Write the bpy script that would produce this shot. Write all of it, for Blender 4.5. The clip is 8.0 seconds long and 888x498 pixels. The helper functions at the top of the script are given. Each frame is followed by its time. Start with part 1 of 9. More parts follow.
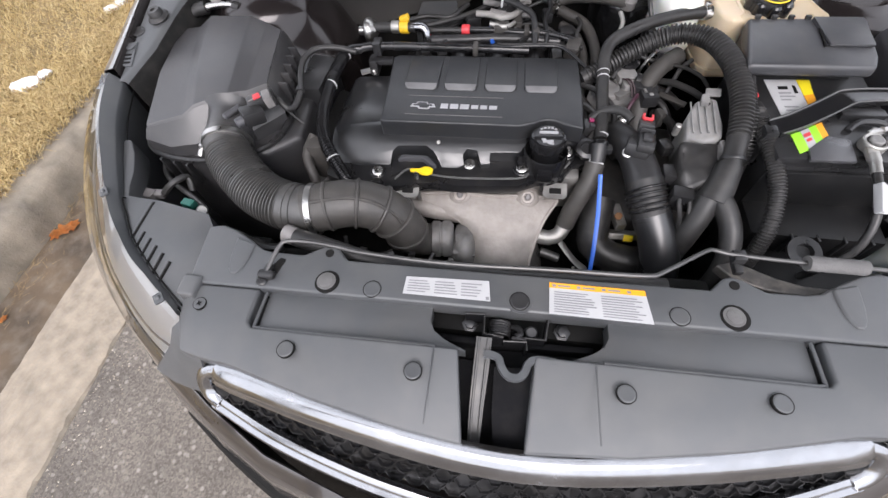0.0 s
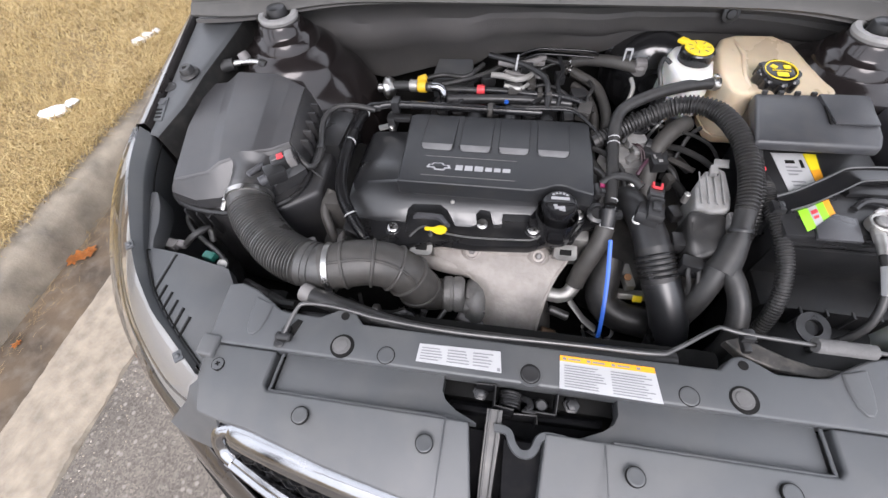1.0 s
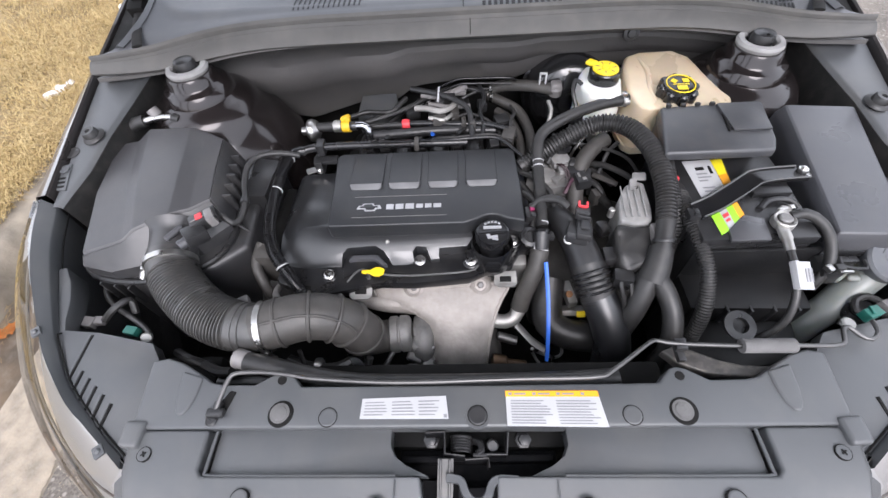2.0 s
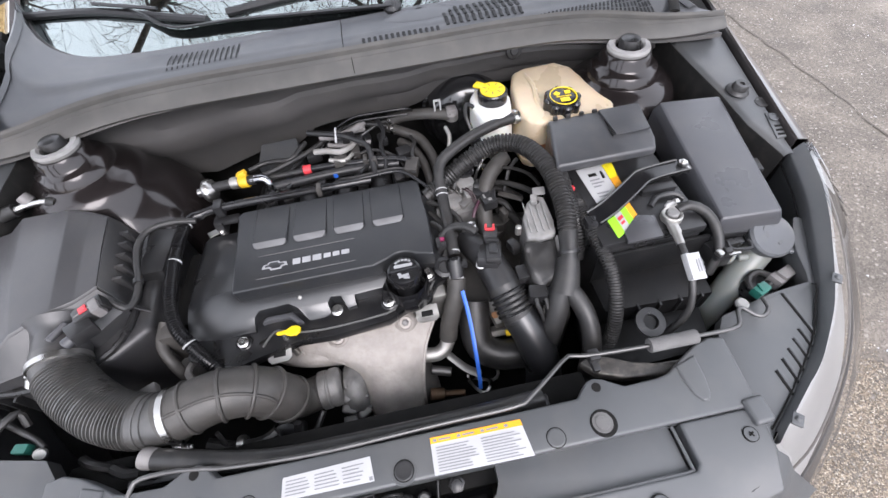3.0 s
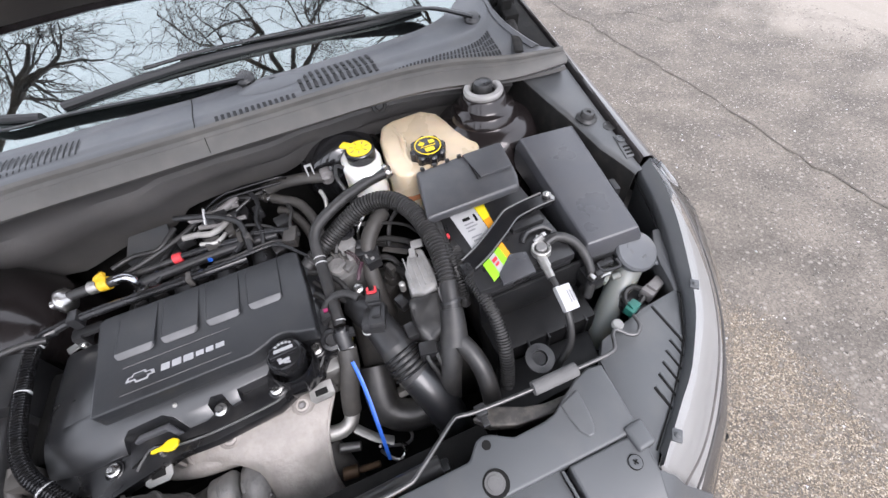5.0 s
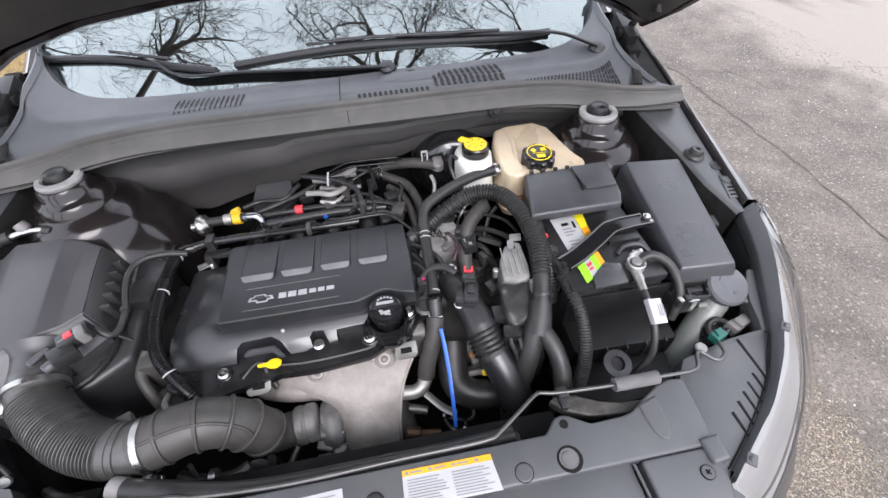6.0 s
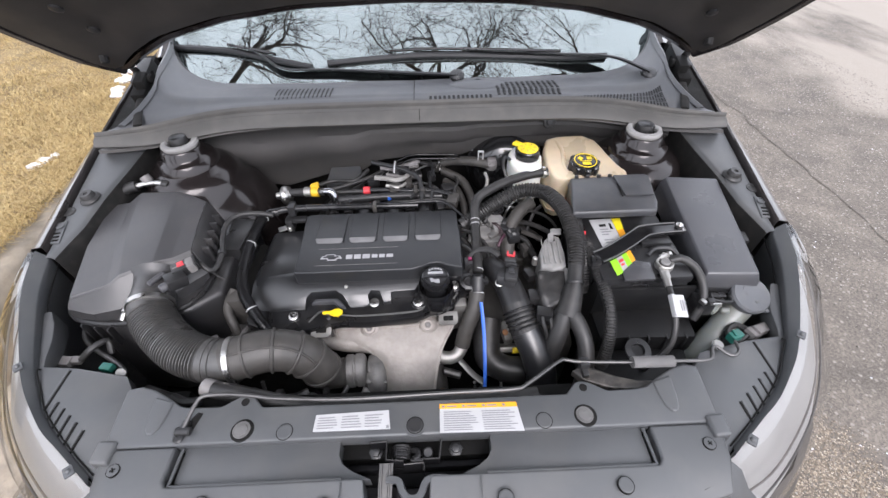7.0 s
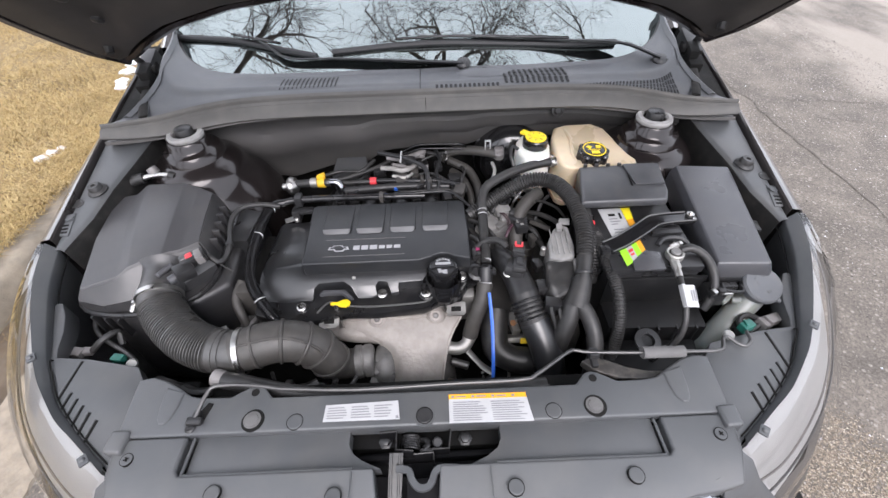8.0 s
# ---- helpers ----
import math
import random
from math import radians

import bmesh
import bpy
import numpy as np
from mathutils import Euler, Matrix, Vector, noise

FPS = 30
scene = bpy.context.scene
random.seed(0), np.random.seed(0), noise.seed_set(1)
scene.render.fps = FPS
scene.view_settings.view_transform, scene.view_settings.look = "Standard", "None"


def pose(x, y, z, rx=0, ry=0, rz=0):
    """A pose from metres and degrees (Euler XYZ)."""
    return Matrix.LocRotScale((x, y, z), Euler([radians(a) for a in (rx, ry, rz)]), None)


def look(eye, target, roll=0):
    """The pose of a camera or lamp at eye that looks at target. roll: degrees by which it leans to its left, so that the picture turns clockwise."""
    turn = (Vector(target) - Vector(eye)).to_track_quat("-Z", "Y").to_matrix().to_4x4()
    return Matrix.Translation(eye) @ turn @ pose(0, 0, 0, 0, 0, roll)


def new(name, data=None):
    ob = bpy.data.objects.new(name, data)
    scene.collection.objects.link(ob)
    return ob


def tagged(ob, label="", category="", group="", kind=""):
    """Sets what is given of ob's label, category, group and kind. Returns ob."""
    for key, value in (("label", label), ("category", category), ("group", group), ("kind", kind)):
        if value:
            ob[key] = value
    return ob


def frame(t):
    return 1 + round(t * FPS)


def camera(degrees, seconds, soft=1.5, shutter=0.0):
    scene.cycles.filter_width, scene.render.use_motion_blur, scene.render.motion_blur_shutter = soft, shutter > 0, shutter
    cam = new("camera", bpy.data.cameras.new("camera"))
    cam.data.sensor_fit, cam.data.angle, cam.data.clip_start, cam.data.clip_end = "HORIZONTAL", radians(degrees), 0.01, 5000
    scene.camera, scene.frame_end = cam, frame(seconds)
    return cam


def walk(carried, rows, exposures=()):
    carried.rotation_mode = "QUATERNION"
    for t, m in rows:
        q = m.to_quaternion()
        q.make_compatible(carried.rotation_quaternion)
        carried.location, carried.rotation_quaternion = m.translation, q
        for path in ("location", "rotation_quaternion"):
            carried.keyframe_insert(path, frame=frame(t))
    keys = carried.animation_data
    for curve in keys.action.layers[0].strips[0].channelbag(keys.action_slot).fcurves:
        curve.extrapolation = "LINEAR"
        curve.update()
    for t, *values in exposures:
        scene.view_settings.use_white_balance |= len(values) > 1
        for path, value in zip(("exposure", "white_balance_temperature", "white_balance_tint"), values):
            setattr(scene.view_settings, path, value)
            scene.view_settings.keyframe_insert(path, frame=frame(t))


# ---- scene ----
cam = camera(94.0, 8.0)
PATH = [
    (0, (-0.038, 0.075, 1.279), (-0.273, 1.105, -0.419), -6.6),
    (0.5, (-0.046, 0.097, 1.303), (-0.274, 1.189, -0.357), -3.3),
    (1, (-0.053, 0.121, 1.33), (-0.323, 1.224, -0.316), -5.8),
    (1.5, (-0.037, 0.147, 1.335), (-0.236, 1.26, -0.314), -6.9),
    (1.7, (-0.026, 0.153, 1.338), (-0.185, 1.293, -0.298), -6.3),
    (2.8, (0.052, 0.189, 1.351), (0.102, 1.395, -0.244), -6.8),
    (3, (0.078, 0.197, 1.355), (0.168, 1.402, -0.238), -7.9),
    (3.5, (0.145, 0.211, 1.363), (0.347, 1.416, -0.221), -10.0),
    (4, (0.212, 0.214, 1.361), (0.493, 1.422, -0.208), -12.2),
    (4.2, (0.24, 0.216, 1.359), (0.542, 1.417, -0.212), -12.6),
    (5.3, (0.179, 0.209, 1.369), (0.51, 1.481, -0.138), -7.5),
    (5.5, (0.15, 0.197, 1.368), (0.444, 1.5, -0.121), -6.7),
    (6, (0.084, 0.16, 1.38), (0.274, 1.521, -0.072), -3.1),
    (6.5, (0.051, 0.09, 1.401), (0.119, 1.508, -0.008), -1.3),
    (7, (0.042, 0.04, 1.407), (0.076, 1.476, 0.016), -1.2),
    (7.5, (0.04, 0.039, 1.406), (0.07, 1.468, 0.007), -1.5),
    (8, (0.036, 0.043, 1.403), (0.046, 1.45, -0.019), -2.1),
]
walk(cam, [(t, look(eye, target, roll)) for t, eye, target, roll in PATH], [(0, 1.08, 6500, 17), (1, 1.18, 6400, 17), (1.5, 1.24, 6300, 17), (3.5, 1.34, 6350, 17), (5.5, 1.28, 6300, 17), (6.5, 1.18, 6350, 17), (8, 1.15, 6400, 17)])

# ---- world and light: bright overcast day ----
world = bpy.data.worlds.new("overcast_sky")
scene.world = world
world.use_nodes = True
wn, wl = world.node_tree.nodes, world.node_tree.links
sky = wn.new("ShaderNodeTexSky")
sky.sky_type, sky.sun_disc = "NISHITA", False
sky.sun_elevation, sky.sun_rotation = radians(46), radians(190)
sky.air_density, sky.dust_density, sky.ozone_density = 1.0, 2.0, 2.0
soft_sky = wn.new("ShaderNodeHueSaturation")
soft_sky.inputs["Saturation"].default_value = 0.3
wl.new(sky.outputs["Color"], soft_sky.inputs["Color"])
cloud = wn.new("ShaderNodeMix")
cloud.data_type = "RGBA"
cloud.inputs["Factor"].default_value = 0.72
cloud.inputs["B"].default_value = (8.6, 9.2, 9.7, 1)
wl.new(soft_sky.outputs["Color"], cloud.inputs["A"])
wl.new(cloud.outputs["Result"], wn["Background"].inputs["Color"])
wn["Background"].inputs["Strength"].default_value = 0.135

sun_data = bpy.data.lights.new("sun", "SUN")
sun_data.energy, sun_data.angle, sun_data.color = 1.3, radians(35), (1.0, 0.97, 0.94)
sun = new("sun", sun_data)
sun.matrix_world = look((0.8, -4.0, 4.2), (0, 0, 0))


# ---- materials ----
def mat(name, col, rough=0.5, metal=0.0, var=0.15, scale=9.0, bump=0.1, bscale=350.0, coat=0.0, spec=0.5, rvar=0.12, dust=0.0, sub=0.0):
    m = bpy.data.materials.new(name)
    m.use_nodes = True
    n, l = m.node_tree.nodes, m.node_tree.links
    b = n["Principled BSDF"]
    tc = n.new("ShaderNodeTexCoord")
    big, fine = n.new("ShaderNodeTexNoise"), n.new("ShaderNodeTexNoise")
    big.inputs["Scale"].default_value, big.inputs["Detail"].default_value = scale, 6
    fine.inputs["Scale"].default_value, fine.inputs["Detail"].default_value = bscale, 3
    l.new(tc.outputs["Object"], big.inputs["Vector"])
    l.new(tc.outputs["Object"], fine.inputs["Vector"])
    ramp = n.new("ShaderNodeMapRange")
    ramp.inputs["From Min"].default_value, ramp.inputs["From Max"].default_value = 0.3, 0.7
    l.new(big.outputs["Fac"], ramp.inputs["Value"])
    mix = n.new("ShaderNodeMix")
    mix.data_type = "RGBA"
    mix.inputs["A"].default_value = (*[c * (1 - var) for c in col], 1)
    mix.inputs["B"].default_value = (*[min(1, c * (1 + var)) for c in col], 1)
    l.new(ramp.outputs["Result"], mix.inputs["Factor"])
    out = mix.outputs["Result"]
    if dust:
        spots = n.new("ShaderNodeTexNoise")
        spots.inputs["Scale"].default_value, spots.inputs["Detail"].default_value = scale * 3.3, 8
        l.new(tc.outputs["Object"], spots.inputs["Vector"])
        dr = n.new("ShaderNodeMapRange")
        dr.inputs["From Min"].default_value, dr.inputs["From Max"].default_value = 0.45, 0.8
        dr.inputs["To Max"].default_value = dust
        l.new(spots.outputs["Fac"], dr.inputs["Value"])
        dm = n.new("ShaderNodeMix")
        dm.data_type = "RGBA"
        dm.inputs["B"].default_value = (0.28, 0.25, 0.21, 1)
        l.new(dr.outputs["Result"], dm.inputs["Factor"])
        l.new(out, dm.inputs["A"])
        out = dm.outputs["Result"]
    l.new(out, b.inputs["Base Color"])
    rr = n.new("ShaderNodeMapRange")
    rr.inputs["From Min"].default_value, rr.inputs["From Max"].default_value = 0.3, 0.7
    rr.inputs["To Min"].default_value, rr.inputs["To Max"].default_value = max(0.02, rough - rvar), min(1, rough + rvar)
    l.new(big.outputs["Fac"], rr.inputs["Value"])
    l.new(rr.outputs["Result"], b.inputs["Roughness"])
    b.inputs["Metallic"].default_value = metal
    b.inputs["Specular IOR Level"].default_value = spec
    b.inputs["Coat Weight"].default_value = coat
    b.inputs["Coat Roughness"].default_value = 0.06
    if sub:
        b.inputs["Subsurface Weight"].default_value = sub
        b.inputs["Subsurface Radius"].default_value = (0.02, 0.012, 0.006)
    if bump:
        bp = n.new("ShaderNodeBump")
        bp.inputs["Strength"].default_value, bp.inputs["Distance"].default_value = bump, 0.002
        l.new(fine.outputs["Fac"], bp.inputs["Height"])
        l.new(bp.outputs["Normal"], b.inputs["Normal"])
    return m


SHROUD = mat("shroud_plastic", (0.064, 0.067, 0.0705), 0.48, var=0.12, scale=5, bump=0.12, bscale=900, dust=0.10, spec=0.72)
LIDGREY = mat("grey_lid_plastic", (0.052, 0.053, 0.059), 0.38, var=0.1, scale=6, bump=0.15, bscale=1100, dust=0.06, spec=0.7)
BLACK = mat("black_plastic", (0.017, 0.017, 0.018), 0.36, var=0.3, scale=14, bump=0.12, bscale=600, dust=0.04)
COVER = mat("engine_cover_plastic", (0.019, 0.020, 0.022), 0.38, var=0.15, scale=8, bump=0.18, bscale=1200, dust=0.03)
VCOVER = mat("valve_cover_plastic", (0.013, 0.0135, 0.015), 0.31, var=0.2, scale=9, bump=0.06, bscale=700, dust=0.03, spec=0.9, rvar=0.06)
SATIN = mat("satin_black_plastic", (0.010, 0.010, 0.011), 0.22, var=0.2, scale=10, bump=0.04, dust=0.03)
RUBBER = mat("rubber", (0.020, 0.0195, 0.0195), 0.46, var=0.2, scale=20, bump=0.08, bscale=500, dust=0.06)
HOSE = mat("hose_rubber", (0.041, 0.040, 0.039), 0.36, var=0.2, scale=20, bump=0.06, bscale=500, dust=0.10, spec=0.8)
DUSTY = mat("dusty_black", (0.046, 0.043, 0.040), 0.55, var=0.2, scale=18, bump=0.15, bscale=350, dust=0.09)
# Near-black for black parts; its colour also carries the deep shade between parts.
DARK = mat("part_and_shade_black", (0.007, 0.0068, 0.0065), 0.75, var=0.4, scale=12, bump=0.2, dust=0.02, spec=0.18)
PAINT = mat("metallic_body_paint", (0.050, 0.044, 0.043), 0.32, metal=0.55, var=0.06, scale=4, bump=0.02, coat=0.9, dust=0.02)
PAINT_IN = mat("engine_bay_paint", (0.020, 0.016, 0.016), 0.20, metal=0.4, var=0.2, scale=9, bump=0.03, coat=0.45, dust=0.02, spec=0.45, rvar=0.06)
FIREWALL = mat("firewall_insulation", (0.066, 0.062, 0.060), 0.7, var=0.12, scale=5, bump=0.3, bscale=420, dust=0.07)
COWL = mat("cowl_plastic", (0.074, 0.077, 0.083), 0.5, var=0.12, scale=7, bump=0.1, bscale=900, dust=0.08)
SEAL = mat("cowl_seal_rubber", (0.075, 0.072, 0.068), 0.6, var=0.2, scale=8, bump=0.1, dust=0.1)
STEEL = mat("bright_steel", (0.48, 0.47, 0.455), 0.3, metal=1.0, var=0.15, scale=30, bump=0.05)
ROD = mat("rod_steel", (0.13, 0.127, 0.125), 0.42, metal=0.9, var=0.2, scale=25, bump=0.05)
ALU = mat("cast_aluminium", (0.42, 0.41, 0.39), 0.5, metal=0.85, var=0.25, scale=26, bump=0.4, bscale=260, dust=0.15)
HEAT = mat("heat_shield_steel", (0.39, 0.36, 0.335), 0.66, metal=0.45, var=0.22, scale=28, bump=0.5, bscale=140, dust=0.35)
CHROME = mat("chrome", (0.36, 0.365, 0.38), 0.19, metal=1.0, var=0.10, scale=22, bump=0.08, bscale=45, rvar=0.09, dust=0.15)
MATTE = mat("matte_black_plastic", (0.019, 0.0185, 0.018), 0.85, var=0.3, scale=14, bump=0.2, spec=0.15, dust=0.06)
GRILLEBACK = mat("grille_face_plastic", (0.022, 0.022, 0.024), 0.42, var=0.2, scale=12, bump=0.05, dust=0.10)
GRILLE = mat("grille_plastic", (0.009, 0.009, 0.010), 0.30, var=0.2, scale=12, bump=0.05, dust=0.05)
DULL = mat("dull_cast_metal", (0.22, 0.215, 0.21), 0.62, metal=0.6, var=0.35, scale=30, bump=0.5, bscale=240, dust=0.25)
REFLECTOR = mat("lamp_reflector", (0.47, 0.465, 0.46), 0.40, metal=0.35, var=0.08, scale=7, bump=0.0, rvar=0.08)
YELLOW = mat("yellow_plastic", (0.80, 0.58, 0.01), 0.4, var=0.1, scale=30, bump=0.05, dust=0.1)
REDP = mat("red_plastic", (0.62, 0.05, 0.06), 0.4, var=0.1, scale=30, bump=0.03)
BLUE = mat("blue_plastic", (0.03, 0.13, 0.55), 0.4, var=0.1, scale=30, bump=0.03)
GREEN = mat("green_plastic", (0.012, 0.10, 0.078), 0.4, var=0.1, scale=30, bump=0.03)
TANK = mat("tan_tank_plastic", (0.63, 0.515, 0.365), 0.34, var=0.16, scale=9, bump=0.05, dust=0.12, sub=0.25)
WHITEP = mat("white_translucent_plastic", (0.72, 0.72, 0.68), 0.38, var=0.06, scale=12, bump=0.04, dust=0.05, sub=0.2)
NECK = mat("washer_neck_plastic", (0.20, 0.21, 0.195), 0.4, var=0.12, scale=12, bump=0.04, sub=0.15)
CAPGREY = mat("blue_grey_cap", (0.085, 0.089, 0.096), 0.45, var=0.1, scale=20, bump=0.05, dust=0.1)
PAPER = mat("white_label", (0.43, 0.43, 0.435), 0.45, var=0.05, scale=14, bump=0.02)
ORANGE = mat("orange_print", (0.85, 0.36, 0.02), 0.45, var=0.06, scale=20, bump=0.02)
LIME = mat("green_print", (0.30, 0.72, 0.03), 0.4, var=0.06, scale=20, bump=0.02)
INK = mat("grey_print", (0.22, 0.22, 0.23), 0.5, var=0.1, scale=40, bump=0.0)
SILVERINK = mat("silver_print", (0.36, 0.36, 0.37), 0.4, metal=0.2, var=0.08, scale=40, bump=0.0)
FOAM = mat("grey_foam", (0.115, 0.112, 0.11), 0.8, var=0.2, scale=40, bump=0.5, bscale=500)
GREYCON = mat("grey_connector", (0.17, 0.162, 0.16), 0.5, var=0.25, scale=40, bump=0.1, dust=0.2)


def asphalt():
    m = mat("asphalt", (0.124, 0.107, 0.090), 0.85, var=0.30, scale=4.5, bump=0.7, bscale=220, rvar=0.05)
    n, l = m.node_tree.nodes, m.node_tree.links
    b = n["Principled BSDF"]
    base = b.inputs["Base Color"].links[0].from_socket
    tc = n.new("ShaderNodeTexCoord")
    cells = n.new("ShaderNodeTexVoronoi")
    cells.inputs["Scale"].default_value = 190
    l.new(tc.outputs["Object"], cells.inputs["Vector"])
    pick = n.new("ShaderNodeMapRange")
    pick.inputs["From Min"].default_value, pick.inputs["From Max"].default_value = 0.0, 1.0
    pick.inputs["To Min"].default_value, pick.inputs["To Max"].default_value = 0.62, 1.45
    sep = n.new("ShaderNodeSeparateColor")
    l.new(cells.outputs["Color"], sep.inputs["Color"])
    l.new(sep.outputs["Red"], pick.inputs["Value"])
    mul = n.new("ShaderNodeMix")
    mul.data_type, mul.blend_type = "RGBA", "MULTIPLY"
    mul.inputs["Factor"].default_value = 0.8
    l.new(base, mul.inputs["A"])
    l.new(pick.outputs["Result"], mul.inputs["B"])
    # dried road salt in broad streaks along the road
    mp = n.new("ShaderNodeMapping")
    mp.inputs["Scale"].default_value = (2.2, 0.45, 1)
    l.new(tc.outputs["Object"], mp.inputs["Vector"])
    salt = n.new("ShaderNodeTexNoise")
    salt.inputs["Scale"].default_value, salt.inputs["Detail"].default_value = 1.2, 7
    l.new(mp.outputs["Vector"], salt.inputs["Vector"])
    xs = n.new("ShaderNodeSeparateXYZ")
    l.new(tc.outputs["Object"], xs.inputs["Vector"])
    far = n.new("ShaderNodeMapRange")
    far.inputs["From Min"].default_value, far.inputs["From Max"].default_value = 3.05, 3.45
    far.inputs["To Max"].default_value = 0.9
    ragged = n.new("ShaderNodeMath")
    ragged.operation = "MULTIPLY_ADD"
    ragged.inputs[1].default_value = 1.3
    rag = n.new("ShaderNodeTexNoise")
    rag.inputs["Scale"].default_value, rag.inputs["Detail"].default_value = 2.2, 6
    l.new(tc.outputs["Object"], rag.inputs["Vector"])
    l.new(rag.outputs["Fac"], ragged.inputs[0])
    shifted = n.new("ShaderNodeMath")
    shifted.operation = "SUBTRACT"
    shifted.inputs[1].default_value = 0.65
    l.new(xs.outputs["X"], ragged.inputs[2])
    l.new(ragged.outputs["Value"], shifted.inputs[0])
    l.new(shifted.outputs["Value"], far.inputs["Value"])
    sr = n.new("ShaderNodeMapRange")
    sr.inputs["From Min"].default_value, sr.inputs["From Max"].default_value = 0.34, 0.50
    l.new(salt.outputs["Fac"], sr.inputs["Value"])
    fac = n.new("ShaderNodeMath")
    fac.operation = "MULTIPLY"
    l.new(far.outputs["Result"], fac.inputs[0])
    l.new(sr.outputs["Result"], fac.inputs[1])
    sm = n.new("ShaderNodeMix")
    sm.data_type = "RGBA"
    sm.inputs["B"].default_value = (0.270, 0.238, 0.203, 1)
    l.new(fac.outputs["Value"], sm.inputs["Factor"])
    l.new(mul.outputs["Result"], sm.inputs["A"])
    # pale stones showing in the worn surface
    stones = n.new("ShaderNodeTexVoronoi")
    stones.inputs["Scale"].default_value = 52
    l.new(tc.outputs["Object"], stones.inputs["Vector"])
    near = n.new("ShaderNodeMapRange")
    near.inputs["From Min"].default_value, near.inputs["From Max"].default_value = 0.42, 0.22
    l.new(stones.outputs["Distance"], near.inputs["Value"])
    tone = n.new("ShaderNodeSeparateColor")
    l.new(stones.outputs["Color"], tone.inputs["Color"])
    some = n.new("ShaderNodeMapRange")
    some.inputs["From Min"].default_value, some.inputs["From Max"].default_value = 0.45, 1.0
    some.inputs["To Max"].default_value = 0.8
    l.new(tone.outputs["Green"], some.inputs["Value"])
    both = n.new("ShaderNodeMath")
    both.operation = "MULTIPLY"
    l.new(near.outputs["Result"], both.inputs[0])
    l.new(some.outputs["Result"], both.inputs[1])
    st = n.new("ShaderNodeMix")
    st.data_type = "RGBA"
    st.inputs["B"].default_value = (0.30, 0.27, 0.24, 1)
    l.new(both.outputs["Value"], st.inputs["Factor"])
    l.new(sm.outputs["Result"], st.inputs["A"])
    l.new(st.outputs["Result"], b.inputs["Base Color"])
    return m


ASPHALT = asphalt()
CONCRETE = mat("concrete", (0.27, 0.225, 0.172), 0.88, var=0.30, scale=22, bump=1.0, bscale=90, dust=0.5)
KERB = mat("kerb_concrete", (0.215, 0.182, 0.140), 0.88, var=0.45, scale=9, bump=0.8, bscale=120, dust=0.3)
SOIL = mat("straw_soil", (0.20, 0.145, 0.07), 0.95, var=0.35, scale=5, bump=0.9, bscale=90)
STRAW = mat("dry_grass", (0.44, 0.325, 0.155), 0.8, var=0.35, scale=3, bump=0.0)
SNOW = mat("old_snow", (0.72, 0.72, 0.74), 0.6, var=0.05, scale=14, bump=0.5, bscale=60, sub=0.2)
LEAF = mat("dead_leaf", (0.50, 0.17, 0.035), 0.7, var=0.3, scale=30, bump=0.2)
CRACK = mat("crack_dirt", (0.088, 0.076, 0.062), 0.9, var=0.3, scale=10, bump=0.5)
GRAVEL = mat("loose_grit", (0.285, 0.240, 0.190), 0.85, var=0.35, scale=60, bump=0.0)
FLECK = mat("pale_stone_flecks", (0.26, 0.24, 0.21), 0.8, var=0.3, scale=60, bump=0.0)


def by_piece(m, stops):
    """Colour that differs from piece to piece of a joined mesh."""
    n, l = m.node_tree.nodes, m.node_tree.links
    geo, ramp = n.new("ShaderNodeNewGeometry"), n.new("ShaderNodeValToRGB")
    els = ramp.color_ramp.elements
    els[0].position, els[0].color = stops[0][0], (*stops[0][1], 1)
    els[1].position, els[1].color = stops[-1][0], (*stops[-1][1], 1)
    for pos, col in stops[1:-1]:
        els.new(pos).color = (*col, 1)
    l.new(geo.outputs["Random Per Island"], ramp.inputs["Fac"])
    l.new(ramp.outputs["Color"], n["Principled BSDF"].inputs["Base Color"])


by_piece(GRAVEL, [(0, (0.13, 0.105, 0.080)), (0.5, (0.30, 0.245, 0.185)), (0.85, (0.42, 0.355, 0.275)), (1, (0.60, 0.54, 0.46))])
by_piece(FLECK, [(0, (0.11, 0.10, 0.09)), (0.6, (0.24, 0.22, 0.195)), (1, (0.42, 0.39, 0.36))])
BARK = mat("bark", (0.07, 0.06, 0.055), 0.9, var=0.3, scale=8, bump=0.6, bscale=40)


def glass(name, tint, gloss, rough=0.01, edge=2.0, sheen=(1, 1, 1)):
    m = bpy.data.materials.new(name)
    m.use_nodes = True
    n, l = m.node_tree.nodes, m.node_tree.links
    n.remove(n["Principled BSDF"])
    tr, gl, mx, fr = (n.new("ShaderNodeBsdfTransparent"), n.new("ShaderNodeBsdfGlossy"), n.new("ShaderNodeMixShader"), n.new("ShaderNodeFresnel"))
    tr.inputs["Color"].default_value = (*tint, 1)
    gl.inputs["Roughness"].default_value = rough
    fr.inputs["IOR"].default_value = 1.5
    k = n.new("ShaderNodeMath")
    k.operation, k.use_clamp = "MULTIPLY_ADD", True
    k.inputs[1].default_value, k.inputs[2].default_value = edge, gloss
    gl.inputs["Color"].default_value = (*sheen, 1)
    l.new(fr.outputs["Fac"], k.inputs[0])
    l.new(k.outputs["Value"], mx.inputs["Fac"])
    l.new(tr.outputs["BSDF"], mx.inputs[1])
    l.new(gl.outputs["BSDF"], mx.inputs[2])
    l.new(mx.outputs["Shader"], n["Material Output"].inputs["Surface"])
    return m


